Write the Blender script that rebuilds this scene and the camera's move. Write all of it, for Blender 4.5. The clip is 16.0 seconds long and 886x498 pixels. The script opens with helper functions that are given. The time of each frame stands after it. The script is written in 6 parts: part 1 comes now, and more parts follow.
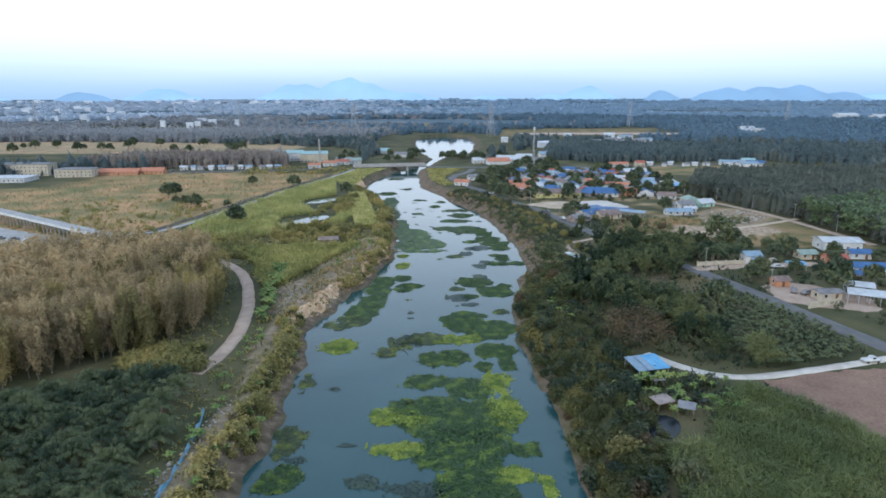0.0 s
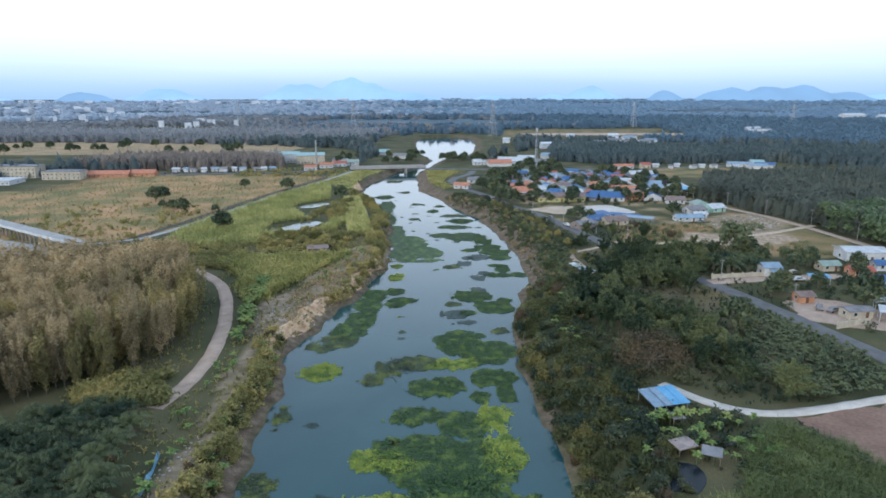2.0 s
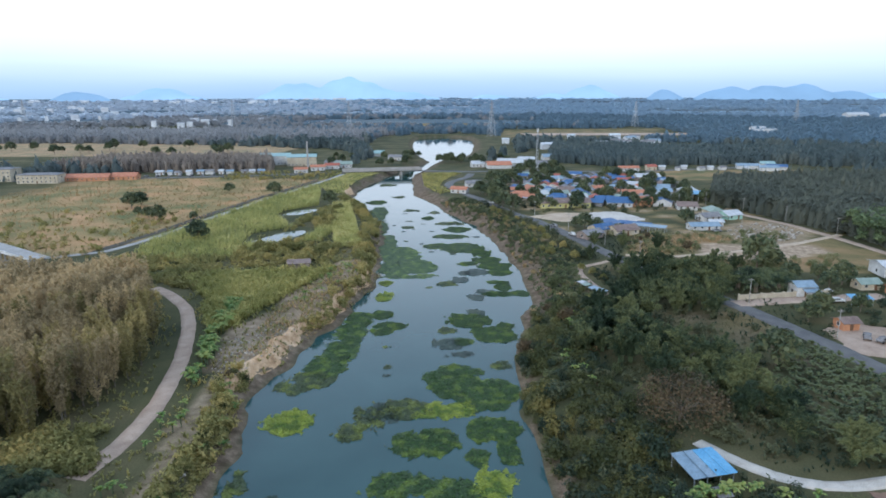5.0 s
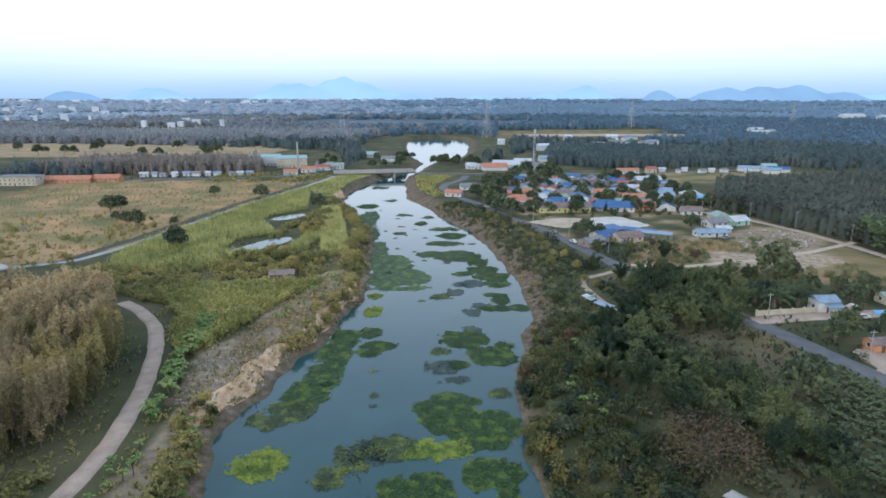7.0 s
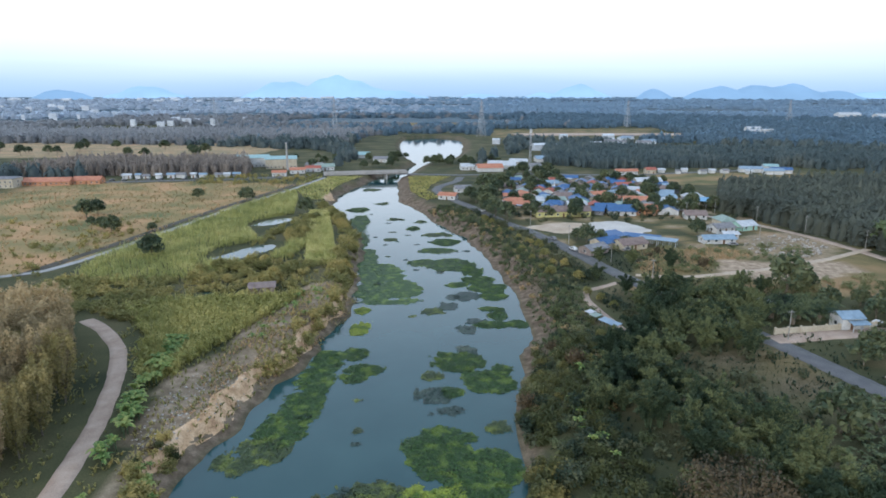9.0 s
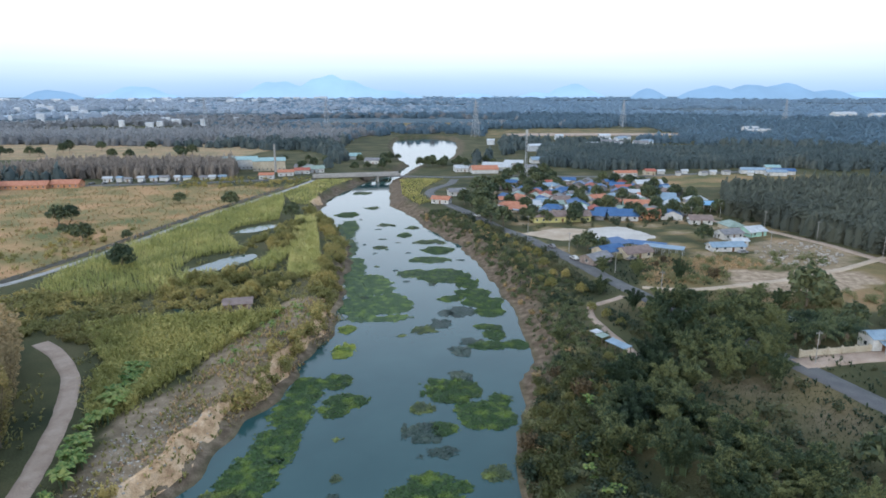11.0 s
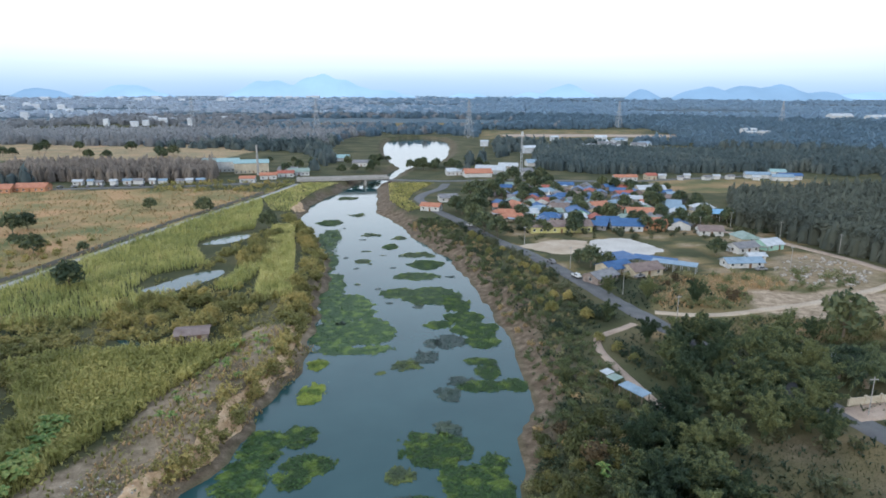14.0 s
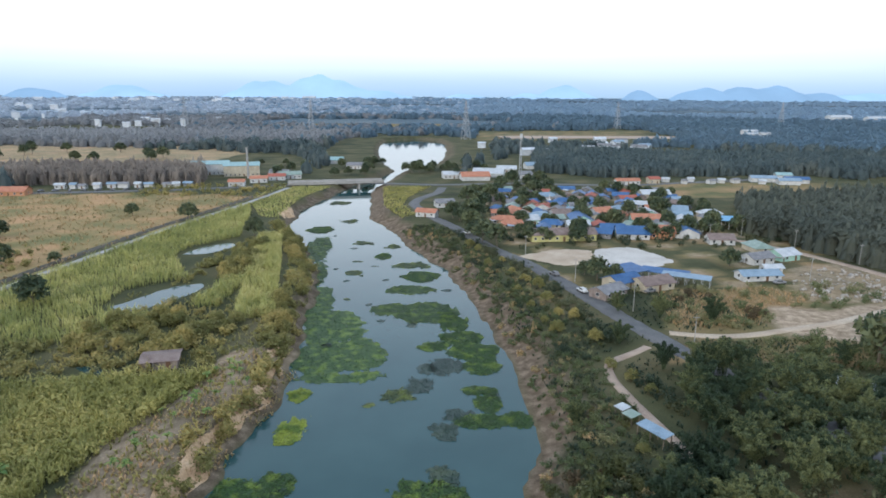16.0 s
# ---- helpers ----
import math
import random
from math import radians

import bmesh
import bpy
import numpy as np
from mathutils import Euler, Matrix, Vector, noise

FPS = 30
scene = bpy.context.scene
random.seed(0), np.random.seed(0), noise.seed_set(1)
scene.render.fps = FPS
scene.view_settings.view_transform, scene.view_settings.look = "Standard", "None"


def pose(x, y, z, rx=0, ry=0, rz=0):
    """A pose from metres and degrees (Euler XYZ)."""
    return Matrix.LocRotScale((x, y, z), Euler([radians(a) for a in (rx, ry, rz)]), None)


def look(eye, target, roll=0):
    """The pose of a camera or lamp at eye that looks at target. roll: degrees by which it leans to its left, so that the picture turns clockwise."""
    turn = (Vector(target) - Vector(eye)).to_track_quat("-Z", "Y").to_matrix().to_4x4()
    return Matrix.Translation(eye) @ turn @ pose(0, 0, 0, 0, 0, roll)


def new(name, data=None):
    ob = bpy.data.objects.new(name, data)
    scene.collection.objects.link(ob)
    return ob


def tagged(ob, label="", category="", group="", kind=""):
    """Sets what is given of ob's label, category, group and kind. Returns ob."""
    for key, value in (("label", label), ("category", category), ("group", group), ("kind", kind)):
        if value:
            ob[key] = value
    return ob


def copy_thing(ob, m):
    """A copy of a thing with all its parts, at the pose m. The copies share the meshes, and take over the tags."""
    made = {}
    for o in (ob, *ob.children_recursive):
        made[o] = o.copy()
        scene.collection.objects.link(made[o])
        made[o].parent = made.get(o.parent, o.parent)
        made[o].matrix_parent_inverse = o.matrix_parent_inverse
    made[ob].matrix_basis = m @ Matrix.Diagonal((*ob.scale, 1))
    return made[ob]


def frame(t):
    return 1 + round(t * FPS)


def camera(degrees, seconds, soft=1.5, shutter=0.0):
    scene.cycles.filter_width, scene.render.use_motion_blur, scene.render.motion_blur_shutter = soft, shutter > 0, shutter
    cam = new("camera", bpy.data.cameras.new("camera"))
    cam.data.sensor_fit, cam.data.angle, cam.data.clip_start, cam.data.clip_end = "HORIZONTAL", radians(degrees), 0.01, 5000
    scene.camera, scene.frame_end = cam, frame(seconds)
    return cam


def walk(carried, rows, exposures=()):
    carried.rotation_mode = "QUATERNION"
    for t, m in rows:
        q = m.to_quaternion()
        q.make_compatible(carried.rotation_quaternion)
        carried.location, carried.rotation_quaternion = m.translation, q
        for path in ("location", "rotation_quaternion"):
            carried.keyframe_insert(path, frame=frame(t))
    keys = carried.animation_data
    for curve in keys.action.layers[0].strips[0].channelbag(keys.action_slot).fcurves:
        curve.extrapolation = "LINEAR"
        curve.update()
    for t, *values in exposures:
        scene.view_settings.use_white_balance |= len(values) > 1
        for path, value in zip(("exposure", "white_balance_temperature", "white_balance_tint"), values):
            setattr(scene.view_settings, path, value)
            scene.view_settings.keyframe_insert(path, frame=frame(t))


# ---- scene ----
cam = camera(69.9, 16.0, 1.75)
PATH = [
    (0, (-2.306, 0.784, 50.032), (-2.287, 2.729, 49.567), -0.1),
    (0.5, (-1.725, 3.918, 50.073), (-1.708, 5.863, 49.609), -0.1),
    (1, (-1.232, 7.083, 50.081), (-1.217, 9.029, 49.618), -0.1),
    (1.5, (-0.841, 10.313, 50.053), (-0.828, 12.259, 49.589), -0.1),
    (2, (-0.42, 13.533, 50.033), (-0.408, 15.478, 49.568), -0.1),
    (2.5, (-0.042, 16.743, 50.025), (-0.029, 18.688, 49.56), -0.1),
    (3, (0.285, 19.993, 50.016), (0.297, 21.938, 49.551), -0.0),
    (3.5, (0.56, 23.284, 50.006), (0.571, 25.229, 49.541), -0.1),
    (4, (0.731, 26.494, 50.002), (0.743, 28.439, 49.536), -0.1),
    (6.5, (1.383, 41.805, 49.594), (1.41, 43.749, 49.127), -0.1),
    (7, (1.449, 44.883, 49.57), (1.481, 46.828, 49.104), -0.0),
    (7.5, (1.567, 47.847, 49.591), (1.602, 49.791, 49.124), -0.0),
    (8, (1.726, 50.767, 49.655), (1.766, 52.711, 49.185), 0.0),
    (8.5, (1.952, 53.705, 49.733), (1.997, 55.649, 49.263), -0.0),
    (9, (2.191, 56.7, 49.755), (2.24, 58.643, 49.285), -0.0),
    (11.5, (3.52, 72.484, 49.542), (3.59, 74.427, 49.071), -0.1),
    (12, (4.016, 75.664, 49.494), (4.089, 77.606, 49.022), -0.1),
    (12.5, (4.474, 78.835, 49.454), (4.549, 80.778, 48.984), -0.0),
    (13, (4.805, 82.042, 49.458), (4.884, 83.984, 48.987), -0.0),
    (13.5, (4.998, 85.183, 49.466), (5.08, 87.125, 48.995), 0.1),
    (14, (5.202, 88.238, 49.495), (5.289, 90.18, 49.024), 0.2),
    (14.5, (5.398, 91.293, 49.541), (5.49, 93.235, 49.071), 0.2),
    (15, (5.63, 94.327, 49.567), (5.722, 96.268, 49.096), 0.3),
    (15.5, (5.854, 97.341, 49.576), (5.949, 99.283, 49.107), 0.3),
    (16, (5.974, 100.256, 49.55), (6.071, 102.198, 49.081), 0.3),
]
# the plan below is drawn at 1 : 1.35
K = 1.35
walk(cam, [(t, look(Vector(eye) * K, Vector(target) * K, roll)) for t, eye, target, roll in PATH], [(0, 0.30, 5340, 8), (9, 0.32, 5460, 8), (16, 0.37, 5660, 8)])

# ---- world, sun, exposure ----
SUN_EL, SUN_AZ = radians(17), radians(212)
world = bpy.data.worlds.new("sky")
scene.world = world
world.use_nodes = True
wn, wl = world.node_tree.nodes, world.node_tree.links
wn.clear()
w_out = wn.new("ShaderNodeOutputWorld")
w_bg = wn.new("ShaderNodeBackground")
w_sky = wn.new("ShaderNodeTexSky")
w_sky.sky_type = "NISHITA"
w_sky.sun_disc = False
w_sky.sun_elevation, w_sky.sun_rotation = SUN_EL, SUN_AZ
w_sky.air_density, w_sky.dust_density = 1.2, 3.0
w_co = wn.new("ShaderNodeTexCoord")
w_sep = wn.new("ShaderNodeSeparateXYZ")
w_ramp = wn.new("ShaderNodeValToRGB")
w_noise = wn.new("ShaderNodeTexNoise")
w_noise.inputs["Scale"].default_value, w_noise.inputs["Detail"].default_value = 2.2, 4
w_map = wn.new("ShaderNodeMapping")
w_map.inputs["Scale"].default_value = (1, 1, 9)
w_add = wn.new("ShaderNodeMath")
w_add.operation = "MULTIPLY_ADD"
w_add.inputs[1].default_value, w_add.inputs[2].default_value = 0.022, -0.011
w_sum = wn.new("ShaderNodeMath")
w_sum.operation = "ADD"
els = w_ramp.color_ramp.elements
els[0].position, els[0].color = 0.0, (0.46, 0.60, 0.74, 1)
els[1].position, els[1].color = 1.0, (0.95, 1.05, 1.18, 1)
for p, c in ((0.018, (0.56, 0.68, 0.80)), (0.042, (0.80, 0.86, 0.92)), (0.066, (0.98, 1.0, 1.02)), (0.095, (1.12, 1.10, 1.08)), (0.16, (1.4, 1.38, 1.35)), (0.42, (1.0, 1.08, 1.18))):
    els.new(p).color = (*c, 1)
w_scale = wn.new("ShaderNodeMix")
w_scale.data_type = "RGBA"
w_scale.blend_type = "MULTIPLY"
w_scale.inputs[0].default_value = 1
w_scale.inputs[7].default_value = (0.1, 0.1, 0.1, 1)
w_mix = wn.new("ShaderNodeMix")
w_mix.data_type = "RGBA"
w_mix.inputs[0].default_value = 0.88
wl.new(w_co.outputs["Generated"], w_sep.inputs[0])
wl.new(w_co.outputs["Generated"], w_map.inputs[0])
wl.new(w_map.outputs[0], w_noise.inputs["Vector"])
wl.new(w_noise.outputs[0], w_add.inputs[0])
wl.new(w_sep.outputs[2], w_sum.inputs[0])
wl.new(w_add.outputs[0], w_sum.inputs[1])
wl.new(w_sum.outputs[0], w_ramp.inputs[0])
wl.new(w_sky.outputs[0], w_scale.inputs[6])
wl.new(w_scale.outputs[2], w_mix.inputs[6])
wl.new(w_ramp.outputs[0], w_mix.inputs[7])
wl.new(w_mix.outputs[2], w_bg.inputs[0])
wl.new(w_bg.outputs[0], w_out.inputs[0])
w_bg.inputs[1].default_value = 1.0

sun = new("sun", bpy.data.lights.new("sun", "SUN"))
sun.data.energy, sun.data.angle, sun.data.color = 1.55, radians(9), (1.0, 0.85, 0.66)
# comes from behind the start of the flight, a little to its left
sun.matrix_world = look((-math.cos(SUN_EL) * 0.55 * 100, -math.cos(SUN_EL) * 0.83 * 100, math.sin(SUN_EL) * 100), (0, 0, 0))


# ---- materials ----
def lin(r, g, b):
    return tuple(((c / 255 + 0.055) / 1.055) ** 2.4 if c > 10 else c / 255 / 12.92 for c in (r, g, b))


def node_mat(name, rough=0.8, metal=0.0, spec=0.3):
    m = bpy.data.materials.new(name)
    m.use_nodes = True
    n = m.node_tree.nodes
    b = n["Principled BSDF"]
    b.inputs["Roughness"].default_value = rough
    b.inputs["Metallic"].default_value = metal
    b.inputs["Specular IOR Level"].default_value = spec
    return m, n, m.node_tree.links, b


def ramp_node(n, cols, lo=0.3, hi=0.7):
    r = n.new("ShaderNodeValToRGB")
    e = r.color_ramp.elements
    e[0].position, e[0].color = lo, (*cols[0], 1)
    e[1].position, e[1].color = hi, (*cols[-1], 1)
    for i, c in enumerate(cols[1:-1]):
        e.new(lo + (hi - lo) * (i + 1) / (len(cols) - 1)).color = (*c, 1)
    return r


def noise_node(n, l, scale, detail=5, space="Object"):
    co = n.new("ShaderNodeTexCoord")
    t = n.new("ShaderNodeTexNoise")
    t.inputs["Scale"].default_value, t.inputs["Detail"].default_value = scale, detail
    if space == "World":
        g = n.new("ShaderNodeNewGeometry")
        l.new(g.outputs["Position"], t.inputs["Vector"])
    else:
        l.new(co.outputs["Object"], t.inputs["Vector"])
    return t


def blend(n, l, mode, fac, a, b):
    x = n.new("ShaderNodeMix")
    x.data_type, x.blend_type = "RGBA", mode
    for i, v in ((0, fac), (6, a), (7, b)):
        if hasattr(v, "links"):
            l.new(v, x.inputs[i])
        elif i == 0:
            x.inputs[0].default_value = v
        else:
            x.inputs[i].default_value = (*v, 1)
    return x.outputs[2]


def surface(name, cols, scale=0.5, fine=6.0, rough=0.85, metal=0.0, bump=0.3, spec=0.25, dist=0.05):
    """Weathered solid: broad colour variation, fine grain and relief."""
    m, n, l, b = node_mat(name, rough, metal, spec)
    big = noise_node(n, l, scale, 6, "World")
    small = noise_node(n, l, fine, 8, "World")
    r = ramp_node(n, cols, 0.3, 0.7)
    l.new(big.outputs[0], r.inputs[0])
    g = ramp_node(n, ((0.55, 0.55, 0.55), (1.0, 1.0, 1.0)), 0.25, 0.7)
    l.new(small.outputs[0], g.inputs[0])
    l.new(blend(n, l, "MULTIPLY", 0.8, r.outputs[0], g.outputs[0]), b.inputs["Base Color"])
    bp = n.new("ShaderNodeBump")
    bp.inputs["Strength"].default_value, bp.inputs["Distance"].default_value = bump, dist
    l.new(small.outputs[0], bp.inputs["Height"])
    l.new(bp.outputs[0], b.inputs["Normal"])
    return m


def foliage(name, cols, patch=0.06, through_light=0.25, rough=0.6, leafy=0.5, each=0.22):
    """Leaves: every leaf and every plant of its own tint, and broad patches over the land."""
    m, n, l, b = node_mat(name, rough, 0, 0.2)
    geo = n.new("ShaderNodeNewGeometry")
    info = n.new("ShaderNodeObjectInfo")
    pn = noise_node(n, l, patch, 4, "World")
    s1 = n.new("ShaderNodeMath")
    s1.operation = "MULTIPLY_ADD"
    s1.inputs[1].default_value = leafy
    l.new(geo.outputs["Random Per Island"], s1.inputs[0])
    s2 = n.new("ShaderNodeMath")
    s2.operation = "MULTIPLY_ADD"
    s2.inputs[1].default_value = each
    l.new(info.outputs["Random"], s2.inputs[0])
    l.new(pn.outputs[0], s2.inputs[2])
    l.new(s2.outputs[0], s1.inputs[2])
    r = ramp_node(n, cols, 0.45, 1.2 if len(cols) > 2 else 1.0)
    r.color_ramp.elements[-1].position = 1.0
    l.new(s1.outputs[0], r.inputs[0])
    l.new(r.outputs[0], b.inputs["Base Color"])
    tr = n.new("ShaderNodeBsdfTranslucent")
    l.new(r.outputs[0], tr.inputs[0])
    mx = n.new("ShaderNodeMixShader")
    mx.inputs[0].default_value = through_light
    l.new(b.outputs[0], mx.inputs[1])
    l.new(tr.outputs[0], mx.inputs[2])
    l.new(mx.outputs[0], n["Material Output"].inputs[0])
    return m


def weed_leaf(name, dark, mid, bright, share=0.55):
    """Matted weed: dark green with torn patches of yellow-green."""
    m, n, l, b = node_mat(name, 0.55, 0, 0.2)
    geo = n.new("ShaderNodeNewGeometry")
    big, small = noise_node(n, l, 0.30, 5, "World"), noise_node(n, l, 1.6, 4, "World")
    patch = ramp_node(n, ((0.0, 0.0, 0.0), (1.0, 1.0, 1.0)), share - 0.04, share + 0.08)
    l.new(big.outputs[0], patch.inputs[0])
    tone = ramp_node(n, (dark, mid), 0.35, 0.65)
    l.new(small.outputs[0], tone.inputs[0])
    each = ramp_node(n, ((0.7, 0.7, 0.7), (1.15, 1.15, 1.15)), 0.0, 1.0)
    l.new(geo.outputs["Random Per Island"], each.inputs[0])
    l.new(blend(n, l, "MULTIPLY", 1.0, blend(n, l, "MIX", patch.outputs[0], tone.outputs[0], bright), each.outputs[0]), b.inputs["Base Color"])
    return m


# backdrop that emits a bluish colour in place of the haze before it
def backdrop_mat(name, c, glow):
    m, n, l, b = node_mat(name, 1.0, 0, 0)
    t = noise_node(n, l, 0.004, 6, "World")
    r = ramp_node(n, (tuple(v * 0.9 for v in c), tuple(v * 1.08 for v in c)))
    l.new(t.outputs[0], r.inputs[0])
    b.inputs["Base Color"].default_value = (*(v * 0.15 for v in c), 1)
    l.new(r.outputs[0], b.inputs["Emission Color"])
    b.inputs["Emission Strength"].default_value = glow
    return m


M = {}
M["rubber"] = foliage("rubber_leaf", ((0.175, 0.145, 0.082), (0.315, 0.25, 0.138), (0.47, 0.36, 0.195)), 0.05, 0.45, 0.6, 0.3, 0.35)
M["rubber_green"] = foliage("green_rubber_leaf", ((0.12, 0.115, 0.048), (0.225, 0.195, 0.075), (0.35, 0.28, 0.115)), 0.05, 0.4, 0.6, 0.3, 0.35)
M["bank"] = foliage("bank_scrub_leaf", ((0.034, 0.046, 0.019), (0.09, 0.098, 0.036), (0.205, 0.175, 0.058)), 0.09, 0.35, 0.6, 0.14, 0.38)
M["vine"] = foliage("bank_vine_leaf", ((0.05, 0.072, 0.032), (0.11, 0.135, 0.06), (0.22, 0.21, 0.105)), 0.09, 0.35, 0.6, 0.15, 0.35)
M["palm"] = foliage("palm_leaf", ((0.010, 0.020, 0.013), (0.027, 0.046, 0.026), (0.10, 0.12, 0.055)), 0.09, 0.25, 0.6, 0.4, 0.35)
M["banana"] = foliage("banana_leaf", ((0.05, 0.10, 0.03), (0.12, 0.19, 0.05), (0.24, 0.27, 0.08)), 0.1)
M["bamboo"] = foliage("bamboo_leaf", ((0.014, 0.028, 0.017), (0.050, 0.075, 0.04), (0.155, 0.17, 0.072)), 0.08, 0.3, 0.6, 0.36, 0.32)
M["shrub"] = foliage("shrub_leaf", ((0.118, 0.126, 0.045), (0.235, 0.222, 0.08), (0.39, 0.315, 0.115)), 0.07, 0.4, 0.6, 0.3, 0.3)
M["shrub_dark"] = foliage("dark_shrub_leaf", ((0.013, 0.025, 0.017), (0.036, 0.055, 0.034), (0.105, 0.112, 0.058)), 0.07, 0.35, 0.6, 0.25, 0.35)
M["cassava"] = foliage("cassava_leaf", ((0.165, 0.178, 0.056), (0.295, 0.285, 0.09), (0.47, 0.415, 0.15)), 0.08, 0.4, 0.6, 0.3, 0.3)
M["dry"] = foliage("dry_leaf", ((0.035, 0.030, 0.018), (0.068, 0.055, 0.032), (0.115, 0.085, 0.046)), 0.1)
M["drygrass"] = foliage("dry_grass_blade", ((0.16, 0.155, 0.07), (0.30, 0.225, 0.11), (0.43, 0.28, 0.15)), 0.03)
# brown plantation leaf, its colour lightened to stand for the western haze
M["west"] = foliage("haze_lightened_west_leaf", ((0.19, 0.165, 0.145), (0.255, 0.222, 0.19), (0.32, 0.275, 0.23)), 0.03, 0.5, 0.7, 0.15)
M["cane"] = foliage("cane_leaf", ((0.06, 0.085, 0.03), (0.12, 0.145, 0.048), (0.22, 0.22, 0.085)), 0.05, 0.3, 0.6, 0.35)
M["cane_west"] = foliage("west_cane_leaf", ((0.22, 0.25, 0.085), (0.44, 0.42, 0.15), (0.60, 0.52, 0.23)), 0.09, 0.4, 0.6, 0.3)
M["broad"] = foliage("broad_leaf", ((0.026, 0.043, 0.027), (0.06, 0.083, 0.046), (0.115, 0.128, 0.062)), 0.1)
M["young"] = foliage("young_plantation_leaf", ((0.055, 0.085, 0.05), (0.095, 0.135, 0.07), (0.14, 0.18, 0.085)), 0.05)
# mid woods: some blue distance haze is painted into the leaf colour
M["wood_mid"] = foliage("haze_tinted_mid_leaf", ((0.070, 0.100, 0.108), (0.102, 0.132, 0.134), (0.148, 0.17, 0.155)), 0.03, 0.5, 0.7, 0.2)
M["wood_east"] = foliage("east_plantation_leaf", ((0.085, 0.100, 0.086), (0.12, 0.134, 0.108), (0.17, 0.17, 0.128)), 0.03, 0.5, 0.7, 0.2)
# distant woods: haze painted into leaf colours, west copies paler for sunlit haze
M["wood_hazy"] = foliage("haze_tinted_leaf", ((0.145, 0.215, 0.275), (0.175, 0.245, 0.30), (0.215, 0.285, 0.33)), 0.006, 0.65, 0.8, 0.12)
M["wood_hazy_west"] = foliage("haze_tinted_west_leaf", ((0.25, 0.26, 0.275), (0.31, 0.315, 0.32), (0.38, 0.37, 0.36)), 0.006, 0.6, 0.8, 0.12)
M["wood_far_west"] = foliage("haze_tinted_far_west_leaf", ((0.42, 0.48, 0.56), (0.48, 0.535, 0.60), (0.55, 0.59, 0.64)), 0.003, 0.6, 0.8, 0.15)
M["wood_far"] = foliage("haze_tinted_far_leaf", ((0.25, 0.35, 0.45), (0.29, 0.385, 0.48), (0.34, 0.43, 0.52)), 0.003, 0.6, 0.8, 0.15)
M["weed"] = weed_leaf("water_weed_leaf", (0.017, 0.040, 0.012), (0.040, 0.078, 0.017), (0.092, 0.135, 0.022), 0.54)
M["weed_bright"] = weed_leaf("bright_water_weed_leaf", (0.055, 0.095, 0.016), (0.105, 0.155, 0.02), (0.19, 0.23, 0.03), 0.45)
M["weed_dull"] = weed_leaf("dull_water_weed_leaf", (0.03, 0.048, 0.024), (0.06, 0.08, 0.03), (0.11, 0.135, 0.03), 0.53)
M["sunken"] = foliage("sunken_weed_leaf", ((0.016, 0.034, 0.03), (0.028, 0.05, 0.038), (0.05, 0.07, 0.04)), 0.2, 0.1, 0.4, 0.2, 0.2)
M["bark"] = surface("bark", ((0.10, 0.085, 0.065), (0.20, 0.17, 0.13)), 2.0, 14)
M["dirt_track"] = surface("dirt_track", ((0.30, 0.22, 0.165), (0.42, 0.33, 0.26)), 0.35, 5)
M["pale_track"] = surface("pale_gravel", ((0.42, 0.38, 0.33), (0.58, 0.54, 0.48)), 0.4, 5)
M["asphalt"] = surface("worn_asphalt", ((0.095, 0.095, 0.10), (0.145, 0.142, 0.14)), 0.3, 8)
M["concrete"] = surface("concrete", ((0.27, 0.265, 0.255), (0.38, 0.372, 0.36)), 0.3, 4)
M["sand"] = surface("pale_sand", ((0.36, 0.28, 0.20), (0.50, 0.41, 0.31)), 0.15, 3)
M["white_fill"] = surface("white_fill", ((0.42, 0.39, 0.355), (0.54, 0.51, 0.47)), 0.12, 3)
M["cut"] = surface("cut_clay", ((0.34, 0.215, 0.12), (0.52, 0.355, 0.205), (0.64, 0.47, 0.31)), 0.45, 2.5, bump=0.8, dist=0.3)
M["plough"] = surface("ploughed_soil", ((0.17, 0.105, 0.075), (0.25, 0.16, 0.115)), 0.12, 1.5, bump=0.8, dist=0.2)
M["metal"] = surface("galvanised_steel", ((0.34, 0.36, 0.38), (0.46, 0.48, 0.50)), 0.5, 6, 0.5, 0.2)
M["paint_white"] = surface("white_paint", ((0.42, 0.43, 0.43), (0.60, 0.61, 0.61)), 0.4, 4)
M["paint_cream"] = surface("cream_paint", ((0.38, 0.34, 0.26), (0.52, 0.47, 0.37)), 0.4, 4)
M["paint_orange"] = surface("orange_paint", ((0.40, 0.19, 0.10), (0.52, 0.28, 0.16)), 0.4, 4)
M["paint_yellow"] = surface("yellow_paint", ((0.40, 0.38, 0.15), (0.52, 0.50, 0.23)), 0.4, 4)
M["paint_mint"] = surface("mint_paint", ((0.30, 0.50, 0.42), (0.42, 0.62, 0.54)), 0.4, 4)
M["roof_blue"] = surface("blue_sheet_roof", ((0.03, 0.08, 0.20), (0.055, 0.13, 0.28)), 0.4, 3, 0.5)
M["roof_sky"] = surface("light_blue_sheet_roof", ((0.09, 0.27, 0.47), (0.16, 0.36, 0.56)), 0.4, 3, 0.5)
M["roof_pale"] = surface("pale_blue_sheet_roof", ((0.16, 0.23, 0.3), (0.24, 0.32, 0.4)), 0.4, 3, 0.5)
M["roof_orange"] = surface("orange_tile_roof", ((0.34, 0.14, 0.085), (0.46, 0.22, 0.14)), 0.5, 5)
M["roof_red"] = surface("dull_red_tile_roof", ((0.26, 0.08, 0.06), (0.38, 0.14, 0.10)), 0.5, 5)
